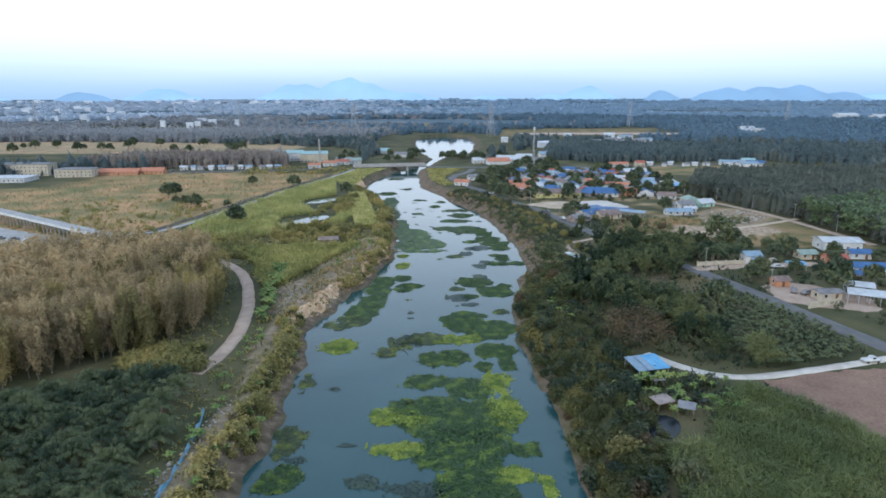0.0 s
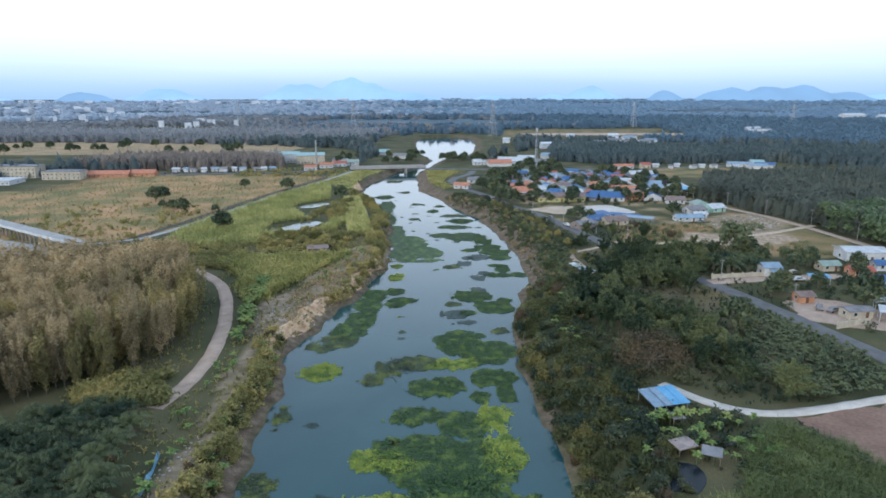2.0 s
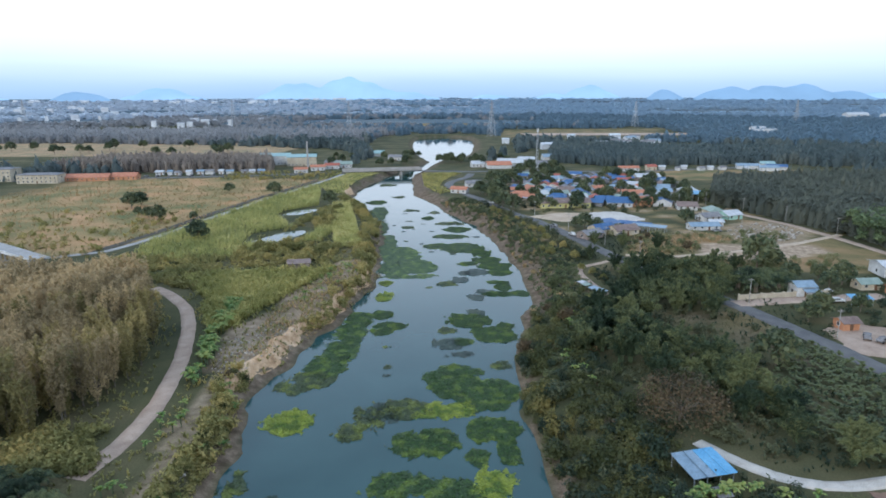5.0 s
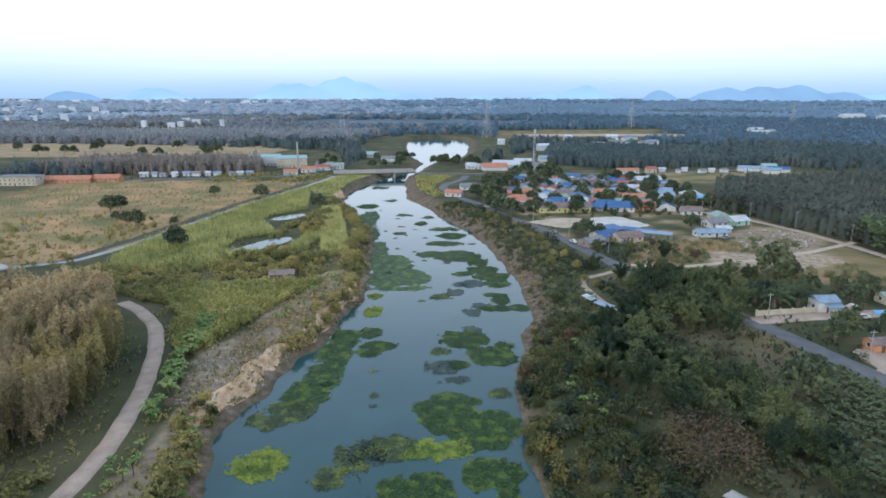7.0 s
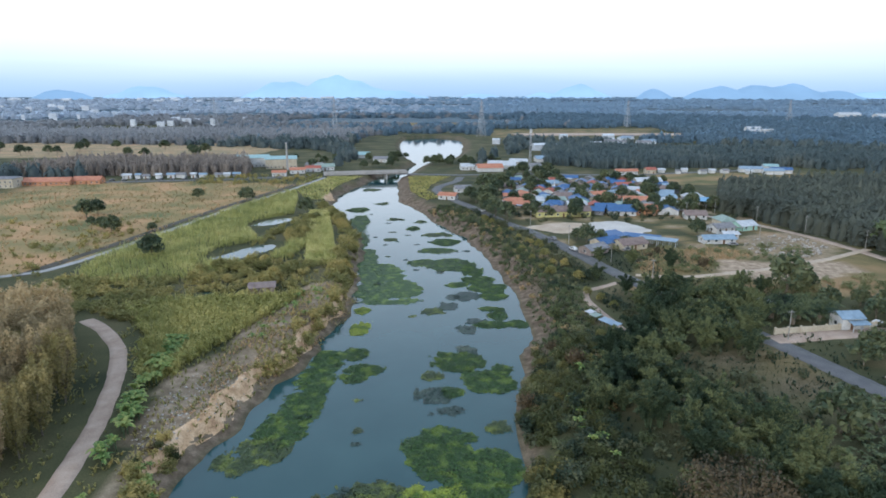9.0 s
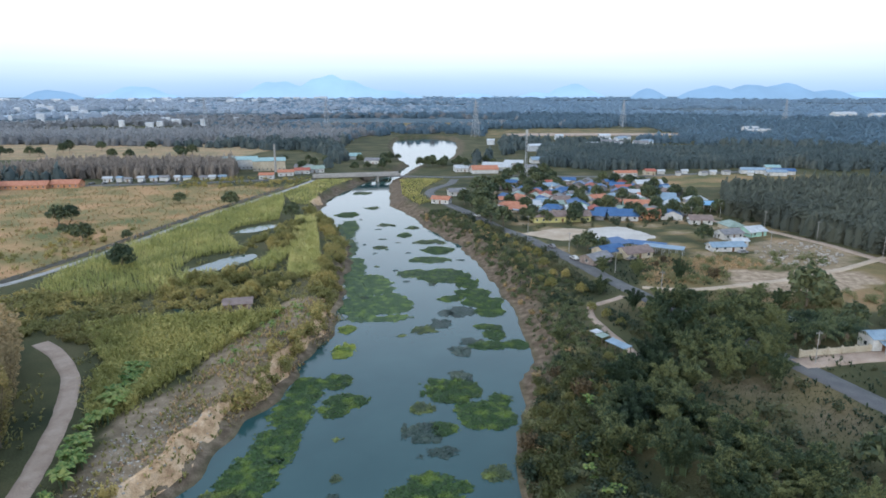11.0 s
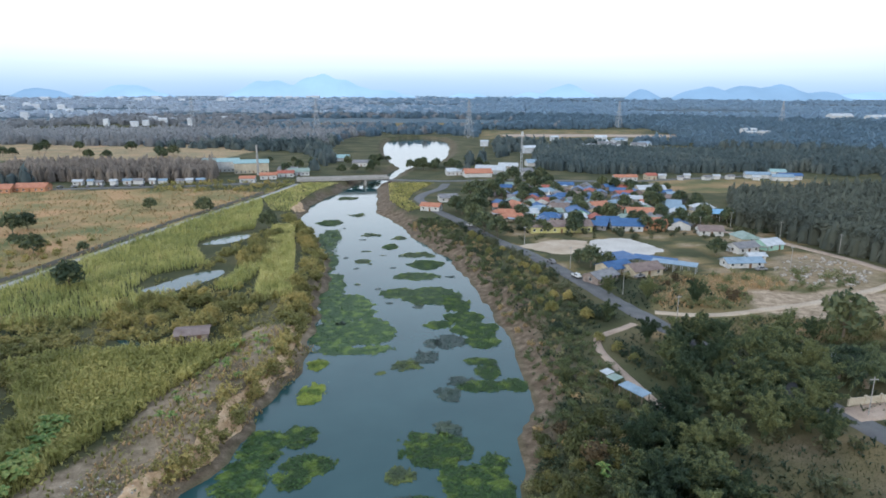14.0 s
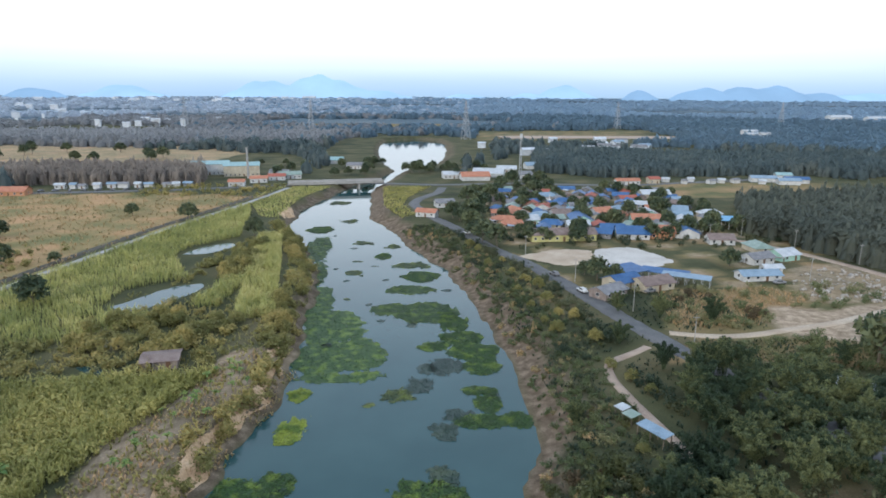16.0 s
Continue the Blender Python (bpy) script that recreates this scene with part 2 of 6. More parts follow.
M["roof_grey"] = surface("grey_cement_roof", ((0.14, 0.14, 0.15), (0.24, 0.24, 0.25)), 0.5, 5)
M["roof_brown"] = surface("brown_cement_roof", ((0.15, 0.11, 0.10), (0.24, 0.19, 0.17)), 0.5, 5)
M["roof_white"] = surface("white_sheet_roof", ((0.33, 0.355, 0.38), (0.5, 0.52, 0.54)), 0.4, 4, 0.5)
M["roof_green"] = surface("faded_green_roof", ((0.17, 0.23, 0.20), (0.26, 0.32, 0.28)), 0.4, 4, 0.5)
M["roof_teal"] = surface("teal_sheet_roof", ((0.20, 0.32, 0.33), (0.29, 0.41, 0.41)), 0.4, 4, 0.5)
# walls of distant buildings: blue-grey haze is mixed into the paint colour
M["far_wall"] = surface("haze_tinted_wall", ((0.44, 0.48, 0.53), (0.56, 0.59, 0.63)), 0.01, 0.3)
M["rust"] = surface("rusty_sheet", ((0.16, 0.13, 0.12), (0.32, 0.27, 0.24)), 0.9, 5, 0.6)
M["glass"] = surface("dark_window_glass", ((0.02, 0.025, 0.03), (0.04, 0.05, 0.06)), 0.5, 2, 0.12, 0, 0.0, 0.5)
M["door"] = surface("brown_door", ((0.12, 0.07, 0.04), (0.18, 0.11, 0.07)), 2, 8)
M["net"] = surface("blue_plastic_net", ((0.10, 0.22, 0.32), (0.18, 0.32, 0.42)), 1.5, 9, 0.6)
M["rubbish"] = surface("pale_rubble", ((0.21, 0.185, 0.15), (0.34, 0.305, 0.26), (0.58, 0.55, 0.50)), 1.5, 8)
M["tyre"] = surface("tyre_rubber", ((0.02, 0.02, 0.02), (0.03, 0.03, 0.03)), 2, 9)
M["far_plain"] = surface("haze_painted_plain", ((0.10, 0.135, 0.165), (0.125, 0.16, 0.185), (0.16, 0.19, 0.205)), 0.004, 0.05, 1.0, 0, 0.0, 0.0)
M["ditch"] = surface("wet_ditch_soil", ((0.045, 0.042, 0.032), (0.085, 0.075, 0.055)), 0.3, 3)
M["hill_far"] = backdrop_mat("haze_painted_hill", (0.365, 0.52, 0.70), 0.95)
M["hill_near"] = backdrop_mat("haze_painted_near_hill", (0.27, 0.40, 0.55), 0.9)

# water: dark, slightly green, with small ripples
m, n, l, b = node_mat("river_water", 0.06, 0, 0.5)
b.inputs["IOR"].default_value = 1.33
t = noise_node(n, l, 0.05, 4, "World")
r = ramp_node(n, ((0.015, 0.047, 0.051), (0.025, 0.063, 0.066)))
l.new(t.outputs[0], r.inputs[0])
l.new(r.outputs[0], b.inputs["Base Color"])
t = noise_node(n, l, 1.1, 6, "World")
bp = n.new("ShaderNodeBump")
bp.inputs["Strength"].default_value, bp.inputs["Distance"].default_value = 0.12, 0.05
l.new(t.outputs[0], bp.inputs["Height"])
l.new(bp.outputs[0], b.inputs["Normal"])
M["water"] = m
# pond water with the dimness of surrounding plants painted into its colour
M["pond_dark"] = surface("plant_darkened_pond_water", ((0.006, 0.010, 0.014), (0.012, 0.018, 0.022)), 0.2, 2, 0.25, 0, 0.05, 0.15)

# ground: grass, soil and sand by what covers each stretch of the land
m, n, l, b = node_mat("ground_cover", 0.95, 0, 0.1)
at = n.new("ShaderNodeAttribute")
at.attribute_name = "cover"
sp = n.new("ShaderNodeSeparateColor")
l.new(at.outputs["Color"], sp.inputs[0])
n1 = noise_node(n, l, 0.045, 8, "World")
n2 = noise_node(n, l, 0.45, 10, "World")
g0 = ramp_node(n, ((0.034, 0.041, 0.022), (0.072, 0.074, 0.036), (0.125, 0.107, 0.058)), 0.3, 0.7)
l.new(n1.outputs[0], g0.inputs[0])
soil = ramp_node(n, ((0.07, 0.052, 0.035), (0.135, 0.103, 0.073), (0.215, 0.168, 0.122)), 0.3, 0.7)
l.new(n2.outputs[0], soil.inputs[0])
dryg = ramp_node(n, ((0.14, 0.15, 0.065), (0.29, 0.215, 0.10), (0.44, 0.27, 0.14)), 0.32, 0.68)
l.new(n1.outputs[0], dryg.inputs[0])
sandc = ramp_node(n, ((0.20, 0.148, 0.10), (0.44, 0.345, 0.245)), 0.3, 0.7)
l.new(n2.outputs[0], sandc.inputs[0])
c = blend(n, l, "MIX", sp.outputs[1], g0.outputs[0], dryg.outputs[0])
c = blend(n, l, "MIX", sp.outputs[0], c, soil.outputs[0])
c = blend(n, l, "MIX", sp.outputs[2], c, sandc.outputs[0])
gr = ramp_node(n, ((0.5, 0.5, 0.5), (1.1, 1.1, 1.1)), 0.3, 0.7)
n3 = noise_node(n, l, 3.0, 8, "World")
l.new(n3.outputs[0], gr.inputs[0])
l.new(blend(n, l, "MULTIPLY", 0.7, c, gr.outputs[0]), b.inputs["Base Color"])
bp = n.new("ShaderNodeBump")
bp.inputs["Strength"].default_value, bp.inputs["Distance"].default_value = 0.4, 0.15
l.new(n2.outputs[0], bp.inputs["Height"])
l.new(bp.outputs[0], b.inputs["Normal"])
M["ground"] = m


# ---- mesh helpers ----
RNG = np.random.default_rng(11)


def nmesh(name, V, F, mat, smooth=False):
    """A mesh from arrays of vertices and of equal-sided faces."""
    V, F = np.asarray(V, dtype=np.float32), np.asarray(F, dtype=np.int32)
    me = bpy.data.meshes.new(name)
    k = F.shape[1]
    me.vertices.add(len(V))
    me.vertices.foreach_set("co", V.ravel())
    me.loops.add(F.size)
    me.loops.foreach_set("vertex_index", F.ravel())
    me.polygons.add(len(F))
    me.polygons.foreach_set("loop_start", np.arange(0, F.size, k, dtype=np.int32))
    if smooth:
        me.polygons.foreach_set("use_smooth", np.ones(len(F), dtype=bool))
    me.materials.append(mat)
    me.update(calc_edges=True)
    return me


def part(name, bm, material, parent, label=""):
    """Links a bmesh, or a mesh, as one object under a thing or a part."""
    if isinstance(bm, bmesh.types.BMesh):
        me = bpy.data.meshes.new(name)
        bm.to_mesh(me)
        bm.free()
        me.materials.append(material)
    else:
        me = bm
    ob = new(name, me)
    ob.parent = parent
    return tagged(ob, label)


def root(name, label, category, m=None, group="", kind=""):
    ob = new(name)
    ob.empty_display_size = 0.3
    if m is not None:
        ob.matrix_basis = m
    return tagged(ob, label, category, group, kind)


def box(bm, x0, x1, y0, y1, z0, z1, bevel=0.0):
    made = bmesh.ops.create_cube(bm, size=1)["verts"]
    for v in made:
        v.co = Vector(((x0 + x1) / 2 + v.co.x * (x1 - x0), (y0 + y1) / 2 + v.co.y * (y1 - y0), (z0 + z1) / 2 + v.co.z * (z1 - z0)))
    if bevel:
        es = list({e for v in made for e in v.link_edges})
        bmesh.ops.bevel(bm, geom=es, offset=bevel, segments=1, affect="EDGES")
    return bm


def boxes(*rows):
    bm = bmesh.new()
    for r in rows:
        box(bm, *r)
    return bm


def tube(bm, pts, radii, sides=6):
    """A tapered tube along points."""
    rings = []
    for i, p in enumerate(pts):
        p = Vector(p)
        a = Vector(pts[min(i + 1, len(pts) - 1)]) - Vector(pts[max(i - 1, 0)])
        q = a.to_track_quat("Z", "Y")
        rings.append([bm.verts.new(p + q @ Vector((math.cos(2 * math.pi * k / sides) * radii[i], math.sin(2 * math.pi * k / sides) * radii[i], 0))) for k in range(sides)])
    for r0, r1 in zip(rings, rings[1:]):
        for k in range(sides):
            bm.faces.new((r0[k], r0[(k + 1) % sides], r1[(k + 1) % sides], r1[k]))
    bm.faces.new(rings[-1])
    return bm


def leaves_at(P, size, rng, lift=0.35, aspect=1.8, out=None):
    """A leaf, one triangle, at each of the points P."""
    nrm = rng.normal(size=(len(P), 3))
    if out is not None:
        nrm = nrm * 0.7 + out * 1.2
    nrm[:, 2] += lift
    nrm /= np.linalg.norm(nrm, axis=1)[:, None] + 1e-9
    t = np.cross(nrm, rng.normal(size=(len(P), 3)))
    t /= np.linalg.norm(t, axis=1)[:, None] + 1e-9
    s = np.cross(nrm, t)
    k = size * rng.uniform(0.6, 1.35, (len(P), 1))
    a, c = t * k * aspect * 0.62, s * k * 0.66
    V = np.stack([P - a - c, P - a * 0.7 + c, P + a - nrm * k * 0.15], 1).reshape(-1, 3)
    F = np.arange(len(P) * 3).reshape(-1, 3)
    return V, F


def clump_points(rng, n, clumps, spread):
    """Points gathered round given centres; also the way out from each centre."""
    c = np.asarray(clumps)[rng.integers(0, len(clumps), n)]
    d = rng.normal(size=(n, 3))
    d /= np.linalg.norm(d, axis=1)[:, None]
    p = c + d * spread * rng.uniform(0.45, 1.0, (n, 1)) ** 0.6
    return p, d


def merge(parts):
    Vs, Fs, k = [], [], 0
    for V, F in parts:
        Vs.append(V)
        Fs.append(F + k)
        k += len(V)
    return np.concatenate(Vs), np.concatenate(Fs)


def tile(bases, X, Y, Z, S, rng, squash=None):
    """Copies of base meshes at many places, joined."""
    which = rng.integers(0, len(bases), len(X))
    out = []
    for i, (bV, bF) in enumerate(bases):
        w = np.where(which == i)[0]
        if not len(w):
            continue
        a = rng.uniform(0, 2 * np.pi, len(w))
        ca, sa = np.cos(a)[:, None], np.sin(a)[:, None]
        s = S[w][:, None]
        x = (bV[:, 0] * ca - bV[:, 1] * sa) * s + X[w][:, None]
        y = (bV[:, 0] * sa + bV[:, 1] * ca) * s + Y[w][:, None]
        z = bV[:, 2] * s * (1 if squash is None else squash[w][:, None]) + Z[w][:, None]
        V = np.stack([x, y, z], 2).reshape(-1, 3)
        F = (bF[None] + (np.arange(len(w)) * len(bV))[:, None, None]).reshape(-1, bF.shape[1])
        out.append((V, F))
    return merge(out)


def inside(poly, x, y):
    r = np.zeros(x.shape, bool)
    for (x0, y0), (x1, y1) in zip(poly, poly[1:] + poly[:1]):
        c = ((y0 > y) != (y1 > y)) & (x < (x1 - x0) * (y - y0) / (y1 - y0 + 1e-9) + x0)
        r ^= c
    return r


def scatter(poly, step, rng, jitter=0.35, row=None):
    """Places on a loose grid inside an outline."""
    px, py = [p[0] for p in poly], [p[1] for p in poly]
    gx, gy = np.meshgrid(np.arange(min(px), max(px), step), np.arange(min(py), max(py), row or step))
    gx = gx.ravel() + rng.uniform(-jitter, jitter, gx.size) * step
    gy = gy.ravel() + rng.uniform(-jitter, jitter, gy.size) * (row or step)
    k = inside(poly, gx, gy)
    return gx[k], gy[k]


def smooth_line(pts, step=2.0):
    """A rounded line through a few points, as close-set places."""
    p = np.array(pts, float)
    d = np.concatenate([[0], np.cumsum(np.linalg.norm(np.diff(p, axis=0), axis=1))])
    u = np.linspace(0, d[-1], max(3, int(d[-1] / step)))
    q = np.stack([np.interp(u, d, p[:, i]) for i in range(2)], 1)
    for _ in range(3):
        q[1:-1] = q[1:-1] * 0.5 + (q[:-2] + q[2:]) * 0.25
    return q


# ---- land and river ----
LAND = 3.0
YL = [30, 60, 98, 116, 128, 135, 142, 159, 168, 196, 212, 226, 267, 300, 335, 345, 384, 420, 450, 480, 535, 560, 648, 700, 760, 820, 845]
XL = [-28, -28, -27.5, -28.5, -29.8, -30.6, -28.6, -24.3, -21.6, -16.8, -16, -17.5, -19, -27, -39, -42, -42, -34, -29, -16, -5, -13, -22, -25, -26, -22, 10]
YR = [30, 72, 97, 127, 142, 170, 188, 213, 247, 278, 306, 340, 362, 416, 450, 480, 535, 560, 640, 700, 760, 820, 845]
XR = [18, 17, 16, 15, 15.5, 19.5, 25, 25, 20, 16, 5, -4, -12, -15, -14, -8, 2, 24, 34, 38, 40, 34, 10]


def left_shore(y):
    return np.interp(y, YL, XL) + 0.7 * np.sin(y * 0.23) + 0.5 * np.sin(y * 0.61 + 1)


def right_shore(y):
    return np.interp(y, YR, XR) + 0.5 * np.sin(y * 0.27 + 2 + np.sin(y * 0.11)) + 0.5 * np.sin(y * 0.083) + 0.16 * np.sin(y * 0.7 + 2.5 * np.sin(y * 0.19))


def smoothstep(a, b, x):
    t = np.clip((x - a) / (b - a), 0, 1)
    return t * t * (3 - 2 * t)


def land(x, y):
    """Height of the land: a flat plain, cut by the river bed and its banks."""
    x, y = np.asarray(x, float), np.asarray(y, float)
    dl, dr = left_shore(y) - x, x - right_shore(y)
    hl = -1.6 + 1.6 * smoothstep(-3, 0, dl) + 0.7 * smoothstep(0, 1.5, dl) + (LAND - 0.7) * smoothstep(1.8, 4.6, dl)
    hr = -1.6 + 1.6 * smoothstep(-3, 0, dr) + LAND * smoothstep(0, 8.5, dr)
    h = np.where(dl > dr, hl, hr)
    h = np.where((y > 850) | (y < -400), LAND, h)
    near = (y > 40) & (y < 330)
    # spoil heap along the cut bank
    ridge = np.exp(-((dl - 8) / 4.0) ** 2) * smoothstep(165, 178, y) * (1 - smoothstep(208, 218, y)) * 1.3
    return np.where(near, h + ridge, h) + 38 * np.clip((y - 1200) / 2475, 0, 1)


def lines(*spans):
    out = []
    for a, b, s in spans:
        out.append(np.arange(a, b, s))
    return np.concatenate(out)


def spread(a, b, n):
    return np.geomspace(a, b, n)


gx = np.concatenate([-spread(170, 3690, 26)[::-1], lines((-168, -64, 4), (-64, 60, 1.5), (60, 170, 4)), spread(170, 3690, 26)])
gy = np.concatenate([[-900, -500, -250, -120], lines((-60, 40, 10), (40, 300, 1.7), (300, 460, 2.5), (460, 860, 6)), spread(866, 3680, 40)])
GX, GY = np.meshgrid(gx, gy)
GZ = land(GX, GY)
nx = len(gx)
idx = np.arange(len(gx) * len(gy)).reshape(len(gy), nx)
F = np.stack([idx[:-1, :-1], idx[:-1, 1:], idx[1:, 1:], idx[1:, :-1]], 2).reshape(-1, 4)
me = nmesh("ground", np.stack([GX, GY, GZ], 2).reshape(-1, 3), F, M["ground"], True)
x, y = GX.ravel(), GY.ravel()
dl, dr = left_shore(y) - x, x - right_shore(y)
wob = 2.0 * np.sin(x * 0.31 + y * 0.17) + 1.5 * np.sin(y * 0.43 - x * 0.21)
soil = np.where(dl > dr, smoothstep(-1, 1, dl) * (1 - smoothstep(2.2, 5, dl + wob * 0.4)), smoothstep(-1, 1, dr) * (1 - smoothstep(0.3 + 5.3 * smoothstep(150, 200, y), 2.4 + 8 * smoothstep(150, 200, y), dr + wob * 0.6)))
soil = np.where(y > 470, soil * 0.6, soil) * (y < 850)
dryness = np.zeros_like(x)
OPEN_FIELD = [(-250, 250), (-206, 374), (-190, 408), (-103, 412), (-66, 400), (-76, 366), (-90, 300), (-96, 255), (-108, 220), (-125, 215)]
dryness[inside(OPEN_FIELD, x + wob, y + wob)] = 0.9
clearing = (x > 42) & (x < 72) & (y > 136) & (y < 166)
dryness[clearing] = 0.2
soil = np.where(clearing, 0.2 + 0.1 * wob, soil)
dryness[inside([(55, 205), (62, 232), (88, 252), (130, 250), (140, 195), (90, 200)], x + wob, y)] = 0.45
dryness[inside([(-600, 560), (-140, 560), (-120, 700), (-700, 760)], x, y)] = 1.0
dryness[inside([(120, 395), (210, 395), (230, 445), (120, 450)], x, y)] = 0.55
far_fields = np.sin(x * 0.004 + 1.7) * np.sin(y * 0.0062 + 0.4) > 0.55
dryness = np.where((y > 700) & far_fields, 0.6, dryness)
dryness[inside([(75, 790), (92, 960), (330, 990), (285, 840)], x, y)] = 0.4
village = inside([(36, 240), (36, 420), (130, 420), (125, 310), (142, 245), (100, 250)], x, y)
dryness = np.where(village & (wob > 0.3), 0.45, dryness)
sandy = np.zeros_like(x)
sandy[village & (wob > 2.2)] = 0.6
# far-west field: paler cover here paints in the brightness of the haze
sandy[inside([(-600, 560), (-140, 560), (-120, 700), (-700, 760)], x, y)] = 0.45
sandy[inside([(98, 238), (120, 234), (134, 250), (130, 272), (110, 266)], x, y)] = 0.6
SPOIL = [(-39.5, 160), (-34, 191), (-26, 211), (-17, 217), (-19, 196), (-23, 170), (-27, 158), (-30, 142), (-34, 134), (-41, 136), (-42, 160)]
heap = inside(SPOIL, x + wob * 0.3, y)
sandy[heap] = 0.5 + 0.1 * wob[heap]
soil[heap] = 0.6
sandy[inside([(-33, 55), (-32.5, 85), (-33, 100), (-33.5, 115), (-35, 134), (-38, 134), (-37.5, 115), (-36, 100), (-36, 80), (-36.5, 55)], x + wob * 0.3, y)] = 0.6
sandy[inside([(84, 216), (100, 212), (125, 222), (118, 236), (98, 232), (88, 236), (84, 228)], x + wob * 0.7, y + wob * 0.5)] = 1.0
cov = me.color_attributes.new("cover", "FLOAT_COLOR", "POINT")
cov.data.foreach_set("color", np.clip(np.stack([soil, dryness, sandy, np.ones_like(x)], 1), 0, 1).astype(np.float32).ravel())
tagged(new("ground", me), "flat plain of rough grass, dry fields and bare soil", "ground", kind="structure")

# water: one sheet that lies in the river bed
wy = np.concatenate([lines((-200, 40, 20), (40, 850, 4))])
V = np.concatenate([np.stack([left_shore(wy) - 4, wy, wy * 0], 1), np.stack([right_shore(wy) + 3, wy, wy * 0], 1)])
k = len(wy)
F = np.stack([np.arange(k - 1), np.arange(k - 1) + k, np.arange(1, k) + k, np.arange(1, k)], 1)
tagged(new("water", nmesh("water", V, F, M["water"])), "calm blue-green river between earth banks", "river", kind="structure")


def strip(name, pts, width, mat, label, category, z=0.06, kind="structure", step=2.0):
    """A road or path laid along a rounded line, with uneven edges and thickness."""
    q = smooth_line(pts, step)
    t = np.gradient(q, axis=0)
    t /= np.linalg.norm(t, axis=1)[:, None]
    s = np.stack([-t[:, 1], t[:, 0]], 1)
    rng = np.random.default_rng(int(abs(pts[0][0] * 7 + pts[0][1])))
    w = width / 2 * (1 + rng.uniform(-0.08, 0.08, (len(q), 1)))
    k = len(q)
    rows = []
    for side, dz in ((1.06, -0.15), (1.0, 0), (0.4, 0.03), (-0.4, 0.03), (-1.0, 0), (-1.06, -0.15)):
        e = q + s * w * side
        rows.append(np.column_stack([e, np.maximum(land(e[:, 0], e[:, 1]), LAND - 0.05) + z + dz]))
    V = np.concatenate(rows)
    F = np.concatenate([np.stack([np.arange(k - 1) + k * i, np.arange(1, k) + k * i, np.arange(1, k) + k * (i + 1), np.arange(k - 1) + k * (i + 1)], 1) for i in range(5)])
    return tagged(new(name, nmesh(name, V, F, mat)), label, category, kind=kind)


def sheet(name, poly, mat, label, category, z=0.05, rough_edge=0.6, kind="structure"):
    """A flat lot or field: a fan with an uneven outline."""
    q = smooth_line(poly + poly[:1], 1.5)[:-1]
    rng = np.random.default_rng(int(abs(poly[0][0] * 5 + poly[0][1])))
    q = q + rng.uniform(-rough_edge, rough_edge, q.shape)
    bm = bmesh.new()
    f = bm.faces.new([bm.verts.new((a, c, LAND + z)) for a, c in q])
    f.normal_update()
    if f.normal.z < 0:
        f.normal_flip()
    bmesh.ops.extrude_face_region(bm, geom=[f])
    for v in f.verts:
        v.co.z -= 0.25
    bmesh.ops.triangulate(bm, faces=bm.faces[:])
    me = bpy.data.meshes.new(name)
    bm.to_mesh(me)
    bm.free()
    me.materials.append(mat)
    return tagged(new(name, me), label, category, kind=kind)


strip("dirt_track", [(-71, 187), (-65, 182), (-56.5, 171), (-51, 158), (-46, 141), (-43, 124), (-43, 112), (-45, 104)], 2.9, M["dirt_track"], "curving unpaved dirt track between trees and scrub", "dirt track")
strip("dirt_road", [(-150, 212), (-124, 215), (-103, 226), (-98, 240), (-94, 258), (-91, 275), (-86, 300), (-81, 328), (-69, 374), (-62, 406), (-58, 430)], 2.5, M["concrete"], "pale concrete farm road beside a dry field", "road")
strip("road", [(22, 430), (19, 412), (9, 392), (6.5, 378), (12, 352), (21, 328), (32, 290), (37, 280), (45, 255), (52, 225), (58, 205), (70, 171), (76, 149), (84, 115), (95, 75), (104, 30)], 4.6, M["asphalt"], "grey two-lane asphalt road along the river", "road")
strip("road", [(-420, 395), (-240, 400), (-180, 412), (-112, 424), (-60, 440), (-22, 450), (20, 440), (60, 446), (120, 436), (240, 470)], 5.4, M["asphalt"], "grey main road that crosses the river by a bridge", "road", 0.08)
strip("ditch", [(-107, 222), (-103, 240), (-99, 258), (-96, 275), (-91.5, 300), (-86, 328), (-75, 374), (-68, 406)], 3.4, M["ditch"], "dark overgrown ditch beside the farm road", "ditch", 0.03)
strip("pale_path", [(37, 112), (39.5, 108), (42, 105), (45.5, 102), (51, 101), (60, 103), (76, 107.5), (84, 110)], 2.1, M["pale_track"], "pale gravel drive that bends towards a shed", "path", 0.07)
strip("shack_path", [(51, 212), (46, 208), (40.5, 205), (39.5, 198), (40.5, 190), (42, 180), (43, 172)], 1.6, M["dirt_track"], "narrow dirt path to a riverside shack", "path")
strip("sand_path", [(58, 219), (66, 216.5), (74, 217), (84, 220), (95, 223), (118, 233), (140, 246)], 2.2, M["sand"], "pale sandy track over an open yard", "path", 0.08)
strip("yard_road", [(140, 200), (136, 243), (133, 262), (127, 280), (118, 300), (108, 306)], 3.2, M["dirt_track"], "pale dirt road along the edge of the woods", "road")
strip("side_road", [(70, 172), (82, 174.5), (95, 176), (108, 177)], 4.5, M["dirt_track"], "dusty side road in front of a white wall", "road", 0.09)
sheet("sand_lot", [(37, 283), (48, 272), (58, 274), (62, 290), (52, 292)], M["sand"], "levelled building plot of yellow sand", "sand lot")
sheet("white_lot", [(58.5, 273), (70, 267), (83, 276), (76, 294), (63, 291)], M["white_fill"], "levelled building plot of pale white fill", "sand lot", 0.09)
